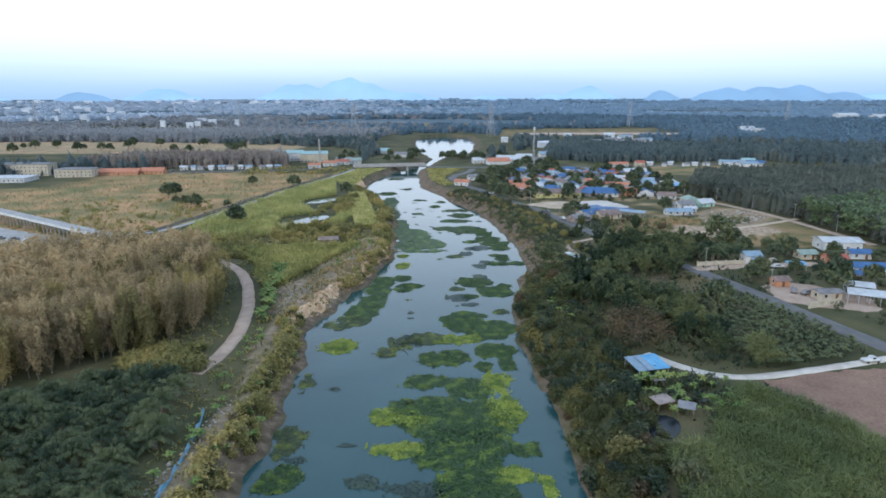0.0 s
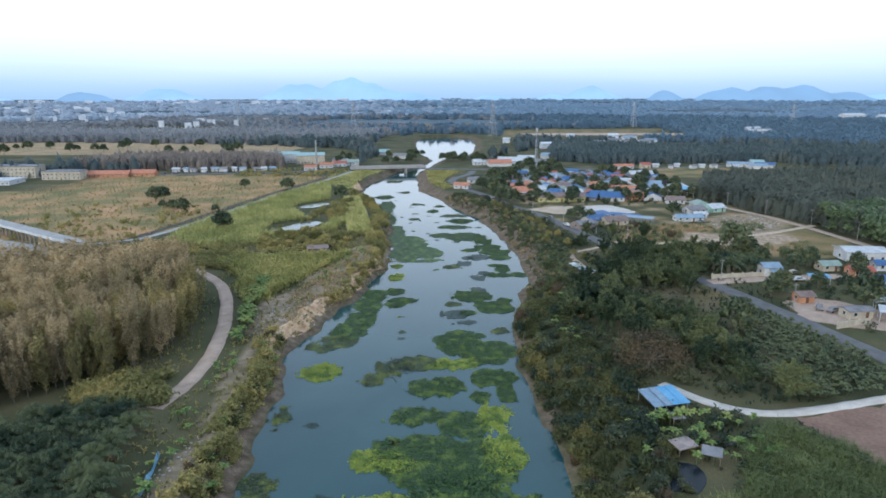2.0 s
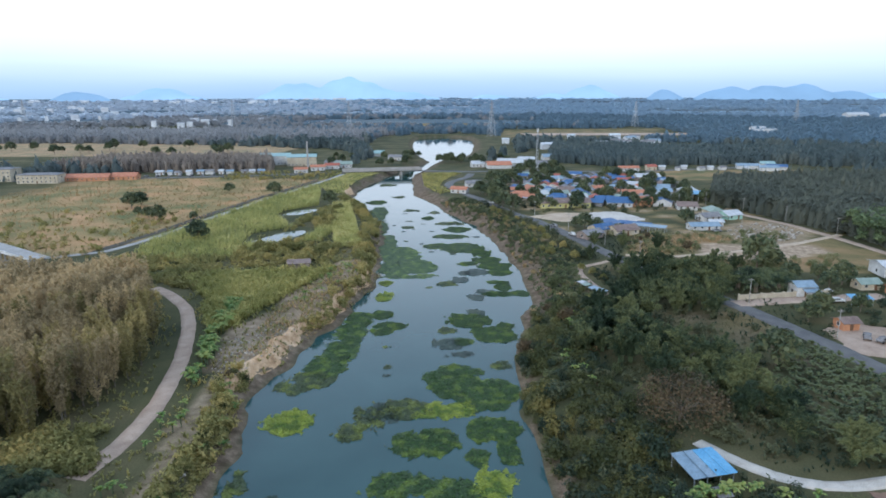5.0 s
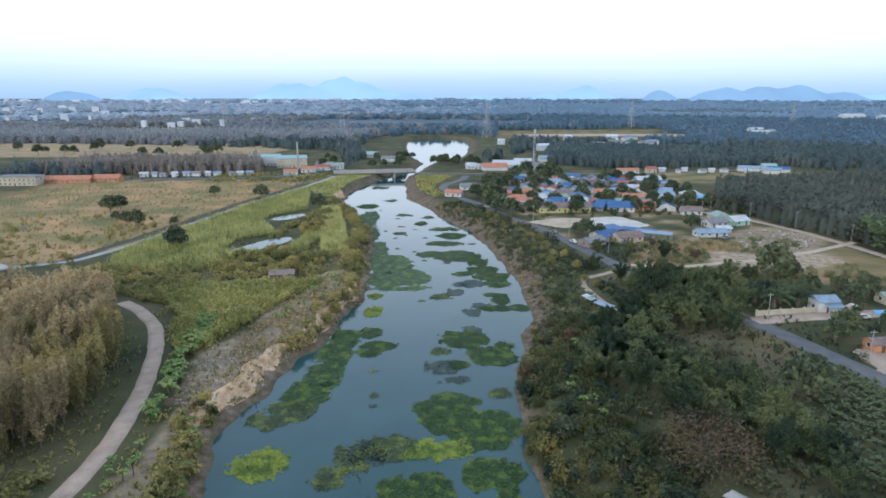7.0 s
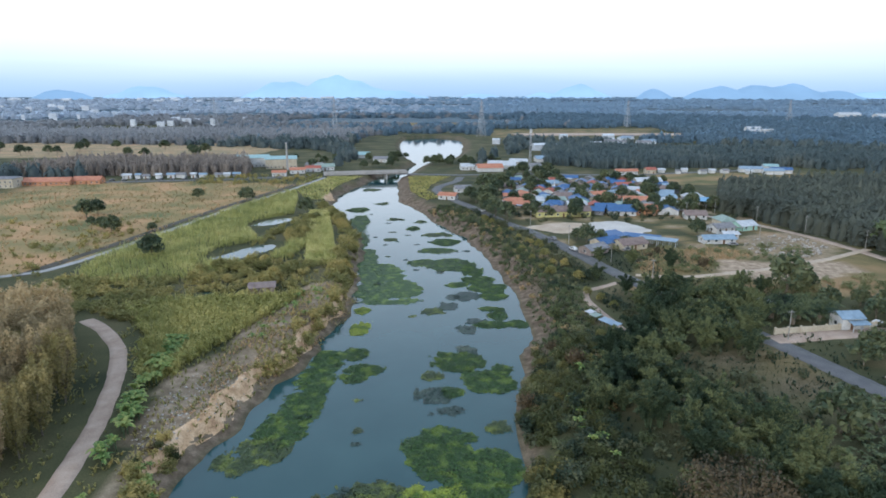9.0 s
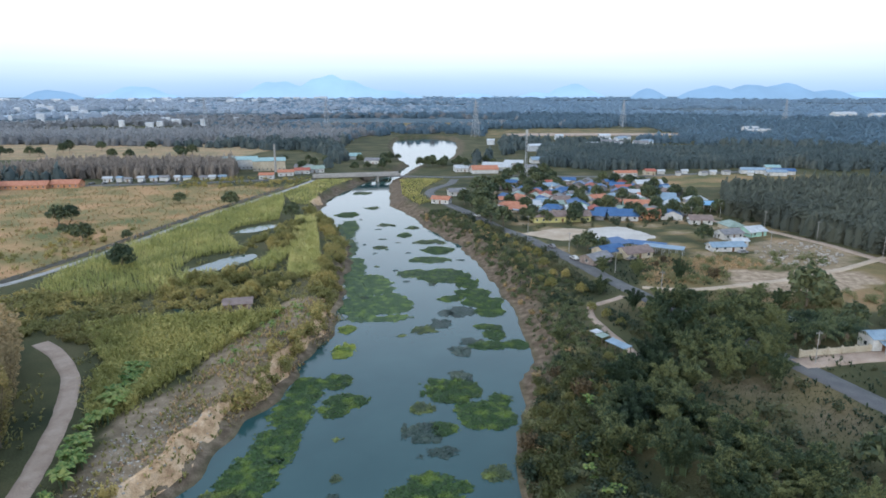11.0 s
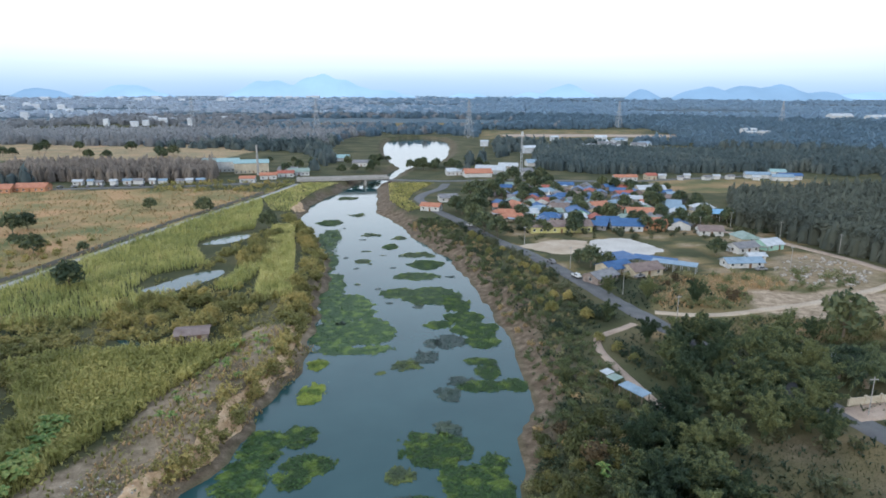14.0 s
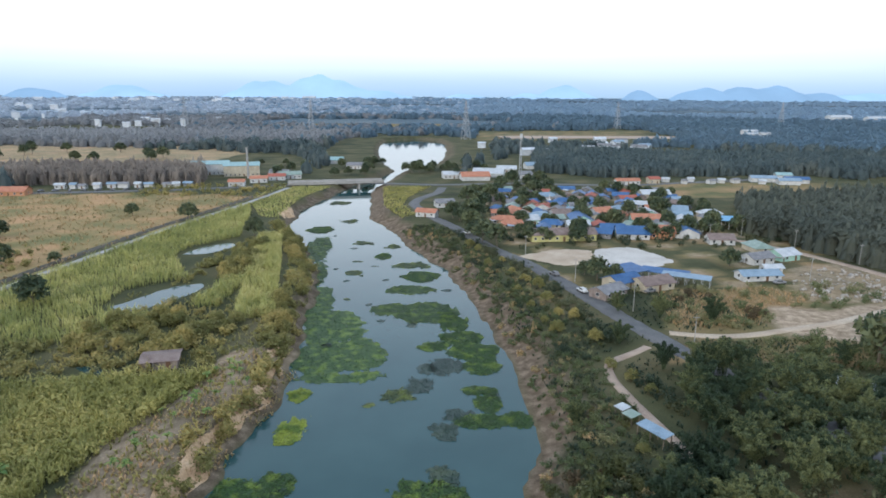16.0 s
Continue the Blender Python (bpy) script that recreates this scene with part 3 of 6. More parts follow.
sheet("ploughed_field", [(53, 100), (63, 103), (78, 105), (92, 98), (88, 70), (66, 70), (60, 81), (56, 91)], M["plough"], "bare reddish-brown ploughed field", "field", 0.05)
sheet("paved_lot", [(-175, 240), (-150, 226), (-122, 212), (-118, 200), (-175, 190), (-215, 215)], M["concrete"], "grey paved lot behind the plantation", "paved lot")
sheet("house_yard", [(79, 143), (86, 138), (98, 134), (102, 146), (92, 158), (80, 156)], M["dirt_track"], "swept bare-earth yard round the roadside houses", "yard")


# ---- plants ----
def put(ob, x, y, s=1.0, rz=None, z=None, rng=RNG):
    """A pose on the land for a copy of a plant."""
    zz = float(land(x, y)) - 0.05 if z is None else z
    m = pose(x, y, max(zz, -0.3), rng.uniform(-4, 4), rng.uniform(-4, 4), rng.uniform(0, 360) if rz is None else rz)
    c = copy_thing(ob, m)
    c.scale = (s, s, s * rng.uniform(0.9, 1.12))
    return c


def drop_first(obs):
    """Removes the patterns that copies were taken from."""
    for ob in obs:
        for o in (*ob.children_recursive, ob):
            bpy.data.objects.remove(o)


def make_tree(name, label, trunk_h, r, top, leaves, leaf, mat, seed, clumps=14, group="", upright=False, trunk_r=0.16, aspect=1.7):
    """A tapered trunk with limbs, and a crown of leaf clumps round the ends of the limbs."""
    rng = np.random.default_rng(seed)
    ob = root(name, label, "tree", group=group)
    bm = bmesh.new()
    bend = rng.uniform(-0.25, 0.25, 2)
    tube(bm, [(0, 0, -0.3), (bend[0] * 0.4, bend[1] * 0.4, trunk_h * 0.5), (bend[0], bend[1], trunk_h)], [trunk_r * 1.3, trunk_r, trunk_r * 0.75])
    cs = []
    for i in range(clumps):
        a = 2.4 * i + rng.uniform(-0.4, 0.4)
        u = (i + 0.5) / clumps
        if upright:
            rr = r * (0.25 + 0.75 * math.sin(math.pi * min(1, 0.25 + 0.75 * (1 - u)))) * rng.uniform(0.5, 1.0)
            z = trunk_h * 0.75 + (top - trunk_h * 0.75) * u
        else:
            el = math.asin(min(1, 0.05 + 0.95 * u))
            rr = r * math.cos(el) * rng.uniform(0.75, 1.05)
            z = trunk_h + (top - trunk_h) * (0.12 + 0.80 * math.sin(el)) * rng.uniform(0.85, 1.05)
        e = (math.cos(a) * rr, math.sin(a) * rr, z)
        cs.append(e)
        if i % (4 if upright else 2) == 0:
            mid = (e[0] * 0.4 + bend[0], e[1] * 0.4 + bend[1], (trunk_h * 0.9 + e[2]) / 2)
            tube(bm, [(bend[0], bend[1], trunk_h * 0.9), mid, e], [trunk_r * 0.55, trunk_r * 0.35, trunk_r * 0.12], 4)
    part("trunk", bm, M["bark"], ob)
    p, d = clump_points(rng, leaves, cs, r * (0.30 if upright else 0.42))
    if upright:
        p[:, 2] += d[:, 2] * r * 0.35
    V, F = leaves_at(p, leaf, rng, 0.45, aspect, d)
    part("crown", nmesh("crown", V, F, mat), mat, ob)
    return ob


def make_palm(seed, height=2.0, n=24, length=3.8, label="oil palm with arching dark green fronds", group="oil palms of the grove", name="oil_palm"):
    rng = np.random.default_rng(seed)
    ob = root(name, label, "palm", group=group)
    bm = bmesh.new()
    tube(bm, [(0, 0, -0.3), (0, 0, height * 0.5), (0, 0, height)], [0.42, 0.36, 0.30], 8)
    part("trunk", bm, M["bark"], ob)
    Vs, Fs = [], []
    for i in range(n):
        a = 2.4 * i
        el = radians(82 - 62 * (i / n)) + rng.uniform(-0.1, 0.1)
        L = length * rng.uniform(0.8, 1.1)
        ts = np.linspace(0.08, 1, 13)
        droop = 0.55 * L * ts ** 2.2
        rad = ts * L * math.cos(el) + 0.1
        zz = height + ts * L * math.sin(el) - droop
        side = np.array([-math.sin(a), math.cos(a), 0])
        out = np.array([math.cos(a), math.sin(a), 0])
        pts = out[None] * rad[:, None] + np.array([0, 0, 1])[None] * zz[:, None]
        w = 0.5 * np.sin(np.pi * np.clip(ts * 0.9 + 0.08, 0, 1)) ** 0.7
        for sgn in (1, -1):
            A = pts[:-1]
            B = A + (pts[1:] - A) * 0.55
            tip = side[None] * sgn * w[:-1, None] + out[None] * 0.25 - np.array([0, 0, 1])[None] * (0.22 + 0.2 * rng.random((len(A), 1)))
            Vs.append(np.stack([A, B, B + tip, A + tip * 0.95], 1).reshape(-1, 3))
    V = np.concatenate(Vs)
    part("frond_crown", nmesh("frond_crown", V, np.arange(len(V)).reshape(-1, 4), M["palm"]), M["palm"], ob)
    return ob


def banana_geometry(seed):
    rng = np.random.default_rng(seed)
    Vs = []
    for i in range(8):
        a = 2.4 * i + rng.uniform(-0.3, 0.3)
        el = radians(rng.uniform(35, 80))
        L = rng.uniform(1.7, 2.5)
        ts = np.linspace(0, 1, 6)
        out, side = np.array([math.cos(a), math.sin(a), 0]), np.array([-math.sin(a), math.cos(a), 0])
        pts = out[None] * (ts * L * math.cos(el))[:, None] + np.array([0, 0, 1])[None] * (1.7 + ts * L * math.sin(el) - 0.6 * L * ts ** 2.5)[:, None]
        w = 0.36 * np.sin(np.pi * np.clip(0.08 + ts * 0.9, 0, 1)) ** 0.6
        for sgn in (1, -1):
            e = pts + side[None] * sgn * w[:, None] - np.array([0, 0, 0.5])[None] * w[:, None] * 0.5
            Vs.append(np.stack([pts[:-1], pts[1:], e[1:], e[:-1]], 1).reshape(-1, 3))
    V = np.concatenate(Vs)
    return V, np.arange(len(V)).reshape(-1, 4)


def make_banana(seed):
    ob = root("banana_plant", "young banana plant with broad light green leaves", "banana plant", group="banana plants on the banks")
    bm = bmesh.new()
    tube(bm, [(0, 0, -0.2), (0, 0, 1.0), (0.05, 0, 1.9)], [0.16, 0.13, 0.08], 6)
    part("stem", bm, M["young"], ob)
    V, F = banana_geometry(seed)
    part("foliage", nmesh("foliage", V, F, M["banana"]), M["banana"], ob)
    return ob


def make_bamboo(seed, h=8.5, mat="bamboo", label="dense bamboo clump with feathery drooping tops"):
    rng = np.random.default_rng(seed)
    ob = root("bamboo_clump", label, "bamboo", group="bamboo of the riverside grove")
    P, D = [], []
    for i in range(18):
        a = 2.4 * i + rng.uniform(-0.3, 0.3)
        reach = 3.3 * math.sqrt((i + 0.5) / 18) * rng.uniform(0.85, 1.1)
        top = h * rng.uniform(0.62, 1.12) * (1 - 0.28 * (reach / 2.9) ** 2)
        base = (math.cos(a) * 0.6 * rng.random(), math.sin(a) * 0.6 * rng.random(), -0.3)
        pts = []
        for u in np.linspace(0, 1, 6):
            k = u ** 2.1
            pts.append((base[0] + math.cos(a) * reach * k, base[1] + math.sin(a) * reach * k, top * (u - 0.26 * u ** 6) - 0.2))
        part("culm", tube(bmesh.new(), pts, np.linspace(0.06, 0.015, 6), 3), M["young"], ob)
        u = rng.uniform(0.16, 1.0, 260) ** 0.62
        k = u ** 2.1
        c = np.stack([base[0] + math.cos(a) * reach * k, base[1] + math.sin(a) * reach * k, top * (u - 0.26 * u ** 6)], 1)
        d = rng.normal(size=(260, 3))
        d /= np.linalg.norm(d, axis=1)[:, None]
        P.append(c + d * (0.12 + 0.62 * np.sin(np.pi * np.clip(u, 0, 0.94)))[:, None] * np.array([0.8, 0.8, 0.95]) * rng.uniform(0.5, 1.1, (260, 1)))
        D.append(d)
    V, F = leaves_at(np.concatenate(P), 0.105, rng, 0.3, 5.2, np.concatenate(D))
    part("foliage", nmesh("foliage", V, F, M[mat]), M[mat], ob)
    return ob


def shrub_geometry(seed, n=190, r=1.25, leaf=0.34, lift=0.5):
    rng = np.random.default_rng(seed)
    k = 9
    cs = np.stack([rng.uniform(-0.75, 0.75, k) * r, rng.uniform(-0.75, 0.75, k) * r, rng.uniform(0.2, 1.15, k) * r], 1)
    p, d = clump_points(rng, n, cs, r * 0.48)
    p = p + rng.normal(size=p.shape) * 0.13 * r
    p[:, 2] = np.maximum(p[:, 2], 0.05)
    return leaves_at(p, leaf, rng, lift, 1.8, d)


def tuft_geometry(seed, blades=5, h=1.5, w=0.10, flare=0.6):
    """A tuft of arching blades, two quads a blade."""
    rng = np.random.default_rng(seed)
    Vs = []
    for i in range(blades):
        a = rng.uniform(0, 2 * np.pi)
        o, s = np.array([math.cos(a), math.sin(a), 0]), np.array([-math.sin(a), math.cos(a), 0])
        hh, f = h * rng.uniform(0.7, 1.15), flare * h * rng.uniform(0.5, 1.1)
        b = o * rng.uniform(0, 0.15)
        p = [b, b + o * f * 0.35 + np.array([0, 0, hh * 0.75]), b + o * f + np.array([0, 0, hh * rng.uniform(0.75, 1.0)])]
        for q0, q1, w0, w1 in ((p[0], p[1], w * 0.8, w), (p[1], p[2], w, w * 0.3)):
            Vs.append(np.stack([q0 - s * w0, q0 + s * w0, q1 + s * w1, q1 - s * w1]))
    V = np.concatenate(Vs)
    return V, np.arange(len(V)).reshape(-1, 4)


def stuff(name, bases, X, Y, S, mat, label, category, seed=1, z=None, squash=None, smooth=False):
    rng = np.random.default_rng(seed)
    Z = land(X, Y) - 0.05 if z is None else np.zeros(len(X)) + z
    V, F = tile(bases, X, Y, Z, S, rng, squash)
    return tagged(new(name, nmesh(name, V, F, mat, smooth)), label, category, kind="stuff")


# rubber plantation on the west bank
RUBBER = [(-52, 122), (-50.5, 135), (-54, 148), (-60, 162), (-68, 175), (-80, 181), (-96, 178), (-118, 166), (-150, 150), (-140, 120), (-115, 105), (-78, 96), (-60, 109)]
firsts = [make_tree("rubber_tree", "slender plantation rubber tree with thin olive-brown crown", 2.6, 1.55, 10.3, 1350, 0.15, M["rubber"], 30 + i, 34, "rubber plantation rows", True, 0.11, 2.6) for i in range(4)]
firsts += [make_tree("rubber_tree", "slender plantation rubber tree with yellow-green crown", 2.2, 1.7, 9.6, 1350, 0.16, M["rubber_green"], 35 + i, 34, "rubber plantation rows", True, 0.11, 2.4) for i in range(3)]
xs, ys = scatter(RUBBER, 2.5, RNG, 0.3, 3.1)
order = np.argsort((xs + 45) ** 2 + (ys - 120) ** 2)
for k in order[:230]:
    edge = min(1.0, max(0.0, (xs[k] + 66 + 0.25 * (130 - ys[k])) / 12))
    put(firsts[4 + RNG.integers(3) if RNG.random() < 0.12 + 0.6 * edge else RNG.integers(4)], xs[k], ys[k], RNG.uniform(0.78, 1.12))
rest = order[230:]
far_kind = [make_tree("rubber_tree", "rubber tree", 2.6, 1.7, 10.3, 420, 0.27, M["rubber"], 40 + i, 26, "", True, 0.11, 2.6) for i in range(3)]
bases = []
for f in far_kind:
    me = next(o for o in f.children if o.name.startswith("crown")).data
    v = np.empty(len(me.vertices) * 3, np.float32)
    me.vertices.foreach_get("co", v)
    bases.append((v.reshape(-1, 3), np.arange(len(me.vertices)).reshape(-1, 3)))
drop_first(far_kind)
stuff("rubber_tree_crowns", bases, xs[rest], ys[rest], RNG.uniform(0.85, 1.12, len(rest)), M["rubber"], "further rows of thin olive-brown rubber trees", "trees", 5)
drop_first(firsts)

# oil palms
PALMS = [(-73, 90), (-57, 103), (-49, 107), (-44, 98), (-41, 82), (-40, 62), (-60, 48), (-92, 60), (-92, 84)]
firsts = [make_palm(60 + i, 1.0 + 0.35 * i) for i in range(3)]
xs, ys = scatter(PALMS, 3.9, RNG, 0.3)
for a, c in zip(xs, ys):
    put(firsts[RNG.integers(3)], a, c, RNG.uniform(0.9, 1.2))
for a, c in ((79, 181), (82, 184), (85, 181.5), (76, 184), (88, 185), (80, 188), (84, 188)):
    tagged(put(firsts[2], a, c, 1.35), "tall date palm behind a white wall", "palm", "palms behind the wall")
drop_first(firsts)

# bamboo grove and its outliers
firsts = [make_bamboo(80 + i, 8.0 + 0.5 * i) for i in range(4)]
G1 = [(45, 172), (49, 184), (50, 204), (60, 203), (74, 193), (71, 174), (62, 163), (52, 165)]
G2 = [(24, 146), (33, 161), (42, 174), (46, 168), (45, 152), (51, 136), (57, 120), (54, 108), (47, 113), (41, 127), (31, 138)]
for g in (G1, G2):
    xs, ys = scatter(g, 4.4, RNG, 0.35)
    for a, c in zip(xs, ys):
        put(firsts[RNG.integers(4)], a, c, RNG.uniform(0.75, 1.1))
for a, c, s in ((55, 106, 0.9), (58, 108, 0.75), (30, 185, 0.7), (46, 214, 0.75), (52, 233, 0.7), (60, 229, 0.75), (69, 224, 0.8), (34, 122, 0.7), (76, 200, 0.9), (84, 203, 0.8)):
    put(firsts[RNG.integers(4)], a, c, s)
drop_first(firsts)

# broadleaf trees
firsts = [make_tree("broadleaf_tree", "dark green broadleaf tree with rounded uneven crown", 2.2, 3.0, 6.8, 640, 0.5, M["broad"], 100 + i, 18, "scattered broadleaf trees") for i in range(4)]
TREES = [(-132, 306, 1.05), (-131, 313, 0.9), (-108, 276, 0.95), (-104, 352, 0.8), (-80, 344, 1.0), (-79, 240, 1.0), (-47, 312, 0.9), (-115, 284, 0.7), (-122, 290, 0.5), (-95, 279, 0.5),
         (61, 137, 1.05), (84, 163, 0.8), (96, 150, 1.2), (80, 160, 0.7), (90, 203, 1.4), (96, 205, 0.8), (54, 257, 0.9), (58, 255, 0.7), (52, 262, 0.6), (96, 270, 0.8)]
for a, c, s in TREES:
    put(firsts[RNG.integers(4)], a, c, s)
for _ in range(92):
    a, c = RNG.uniform(38, 135), RNG.uniform(300, 425)
    put(firsts[RNG.integers(4)], a, c, RNG.uniform(0.55, 0.95))
for a, c in ((22, 344), (24, 338), (31, 345), (29, 352), (34, 360), (38, 372), (31, 380), (42, 396), (36, 402), (48, 410), (27, 312), (29, 303), (33, 296), (27, 320), (68, 432), (60, 440), (75, 440), (52, 425)):
    put(firsts[RNG.integers(4)], a, c, RNG.uniform(0.8, 1.2))
for i in range(46):
    a, c = (RNG.uniform(-100, 60), RNG.uniform(462, 545)) if i % 2 else (RNG.uniform(-26, 34), RNG.uniform(480, 552))
    if left_shore(c) - 1 < a < right_shore(c) + 1 or -30 < a < 38 and c > 548:
        continue
    put(firsts[RNG.integers(4)], a, c, RNG.uniform(0.6, 0.95))
for _ in range(22):
    put(firsts[RNG.integers(4)], RNG.uniform(-420, -180), RNG.uniform(560, 640), RNG.uniform(0.8, 1.3))
for a, c in ((99, 184), (104, 187), (112, 176), (95, 166), (110, 157), (101, 192), (118, 186), (92, 190), (128, 180), (115, 150)):
    put(firsts[RNG.integers(4)], a, c, RNG.uniform(0.55, 0.85))
drop_first(firsts)

# light green bushes and small trees round the farm ponds
firsts = [make_tree("small_tree", "small bushy light green tree near the farm ponds", 0.8, 2.0, 3.6, 700, 0.26, M["shrub"], 120 + i, 14, "small trees round the farm ponds", trunk_r=0.1) for i in range(3)]
for _ in range(26):
    put(firsts[RNG.integers(3)], RNG.uniform(-60, -31), RNG.uniform(209, 230), RNG.uniform(0.6, 1.0))
for _ in range(16):
    put(firsts[RNG.integers(3)], RNG.uniform(-45, -39), RNG.uniform(262, 302), RNG.uniform(0.6, 1.0))
for _ in range(24):
    y = RNG.uniform(222, 330)
    put(firsts[RNG.integers(3)], left_shore(y) - RNG.uniform(2.5, 6), y, RNG.uniform(0.5, 0.85))
for _ in range(22):
    y = RNG.uniform(175, 300)
    put(firsts[RNG.integers(3)], right_shore(y) + RNG.uniform(10, 20), y, RNG.uniform(0.4, 0.7))
drop_first(firsts)

# dry spreading tree
t1 = make_tree("dry_tree", "wide bare brown tree with few dry leaves", 2.0, 5.6, 6.2, 3400, 0.18, M["dry"], 140, 34, trunk_r=0.22)
t1.matrix_basis = pose(36.5, 117.5, LAND)
t2 = make_tree("bare_tree", "small leafless grey tree beside a shack", 1.2, 2.2, 4.0, 40, 0.2, M["dry"], 141, 24, trunk_r=0.09)
t2.matrix_basis = pose(43.5, 171, LAND)

# shrubs of the banks and verges
sg = [shrub_geometry(160 + i, 620, 1.25, 0.15) for i in range(6)]
dark_mesh = [nmesh("shrub", V, F, M["shrub_dark"]) for V, F in sg]
bank_mesh = [nmesh("shrub", V, F, M["bank"]) for V, F in sg]
west_mesh = [nmesh("shrub", V, F, M["shrub"]) for V, F in sg]
dry_mesh = nmesh("shrub", *sg[0], M["dry"])
places = []
for _ in range(235):
    y = RNG.uniform(56, 172)
    places.append((right_shore(y) + 1.3 + 13 * RNG.uniform(0, 1) ** 1.1, y, RNG.uniform(0.55, 1.15) * RNG.choice([1.0, 1.0, 1.5])))
for _ in range(110):
    y = RNG.uniform(58, 138)
    places.append((left_shore(y) - RNG.uniform(2.2, 5.6), y, RNG.uniform(0.4, 0.85)))
for i, (a, c, s) in enumerate(places):
    rusty = i % 13 == 0
    ob = new("shrub", dry_mesh if rusty else west_mesh[i % 6] if a < 0 and i % 3 else bank_mesh[i % 6] if a < 0 or i % 3 else dark_mesh[i % 6])
    ob.matrix_basis = pose(a, c, float(land(a, c)) - 0.1, 0, 0, RNG.uniform(0, 360)) @ Matrix.Diagonal((s, s, s * RNG.uniform(0.8, 1.2), 1))
    tagged(ob, "rust-brown dried shrub on the river bank" if rusty else "low olive and golden-green shrub on the river bank" if a < 0 or i % 3 else "dense dark green shrub on the river bank", "shrub", "shrubs of the near banks")
for a, c, s in ((79, 227, 0.9), (81, 229, 1.1), (83, 227.5, 0.8), (80.5, 231, 0.9), (76, 240, 1.0), (72, 243, 1.1), (69, 240, 0.8)):
    ob = new("shrub", dry_mesh)
    ob.matrix_basis = pose(a, c, LAND - 0.1, 0, 0, a * 37) @ Matrix.Diagonal((s, s, s, 1))
    tagged(ob, "rust-brown dried shrub in a rough yard", "shrub", "dry shrubs of the yard")
small = [shrub_geometry(180 + i, 115, 1.2, 0.235) for i in range(5)]
px, py = [], []
for n_, f in ((760, lambda: (lambda y: (right_shore(y) + RNG.uniform(4.5, 22), y))(RNG.uniform(160, 330))),
              (260, lambda: (lambda y: (left_shore(y) - RNG.uniform(1.5, 8), y))(RNG.uniform(218, 335))),
              (90, lambda: (lambda y: (left_shore(y) - RNG.uniform(2, 4.5), y))(RNG.uniform(160, 218))),
              (170, lambda: (RNG.uniform(-60, -44), RNG.uniform(105, 116))),
              (330, lambda: (lambda y: (right_shore(y) + RNG.uniform(1.2, 14), y))(RNG.uniform(56, 172))),
              (170, lambda: (lambda y: (left_shore(y) - RNG.uniform(2.0, 5.5), y))(RNG.uniform(56, 134))),
              (170, lambda: (RNG.uniform(-62, -28), RNG.uniform(203, 234))),
              (120, lambda: (RNG.uniform(-54, -38), RNG.uniform(234, 305))),
              (120, lambda: (RNG.uniform(-95, -62), RNG.uniform(205, 218))),
              (170, lambda: (RNG.uniform(-84, -60), RNG.uniform(184, 207))),
              (150, lambda: (RNG.uniform(-160, -100), RNG.uniform(218, 300))),
              (260, lambda: (RNG.uniform(60, 120), RNG.uniform(200, 250))),
              (150, lambda: (RNG.uniform(38, 75), RNG.uniform(85, 125))),
              (22, lambda: (RNG.uniform(46, 70), RNG.uniform(138, 166))),
              (190, lambda: (RNG.uniform(21, 42), RNG.uniform(96, 136))),
              (16, lambda: (RNG.uniform(27, 36), RNG.uniform(90, 93))),
              (420, lambda: (RNG.uniform(38, 130), RNG.uniform(292, 410))),
              (160, lambda: (RNG.uniform(-130, -60), RNG.uniform(400, 440))),
              (110, lambda: (RNG.uniform(78, 120), RNG.uniform(110, 200)))):
    for _ in range(n_):
        a, c = f()
        px.append(a)
        py.append(c)
px, py = np.array(px), np.array(py)


def near_line(x, y, pts, width):
    q = smooth_line(pts, 1.5)
    d = np.min((x[:, None] - q[None, :, 0]) ** 2 + (y[:, None] - q[None, :, 1]) ** 2, 1)
    return d < width ** 2


ROADS = ([(22, 430), (9, 392), (6.5, 378), (12, 352), (21, 328), (37, 280), (45, 255), (52, 225), (58, 205), (70, 171), (76, 149), (84, 115), (95, 75)],
         [(37, 112), (42, 105), (45.5, 102), (51, 101), (60, 103), (76, 107.5)], [(51, 212), (40.5, 205), (39.5, 198), (42, 180)],
         [(58, 219), (66, 216.5), (74, 217), (84, 220), (95, 223), (118, 233), (140, 246)], [(-103, 226), (-94, 258), (-86, 300), (-69, 374), (-58, 430)],
         [(-72, 188), (-65, 182), (-51, 158), (-43, 124), (-43, 112)])


def clear(x, y, w=3.4):
    k = np.ones(len(x), bool)
    for r_ in ROADS:
        k &= ~near_line(x, y, r_, w)
    k &= ~inside([(84, 216), (100, 212), (125, 222), (118, 236), (98, 232), (88, 236), (84, 228)], x, y)
    k &= ~inside([(36, 284), (48, 270), (70, 266), (85, 276), (76, 296)], x, y)
    k &= ~inside([(53, 100), (78, 106), (92, 98), (88, 70), (66, 70), (56, 91)], x, y)
    k &= ~inside([(-175, 240), (-150, 226), (-122, 212), (-118, 200), (-175, 190), (-215, 215)], x, y)
    k &= ~inside([(79, 143), (86, 138), (98, 134), (102, 146), (92, 158), (80, 156)], x, y)
    return k


PONDS = [[(-59, 239), (-53, 246), (-48, 255)], [(-60, 291), (-52, 301)]]
k = clear(px, py)
for line in PONDS:
    k &= ~near_line(px, py, line, 5.0)
for cx_, cy_, rx_, ry_ in ((-49, 203, 4, 4), (31, 84, 4, 5)):
    k &= ((px - cx_) / rx_) ** 2 + ((py - cy_ + 3) / ry_) ** 2 > 1
fine = [shrub_geometry(190 + i, 180, 1.2, 0.165) for i in range(5)]
turn = np.arange(len(px)) % 20
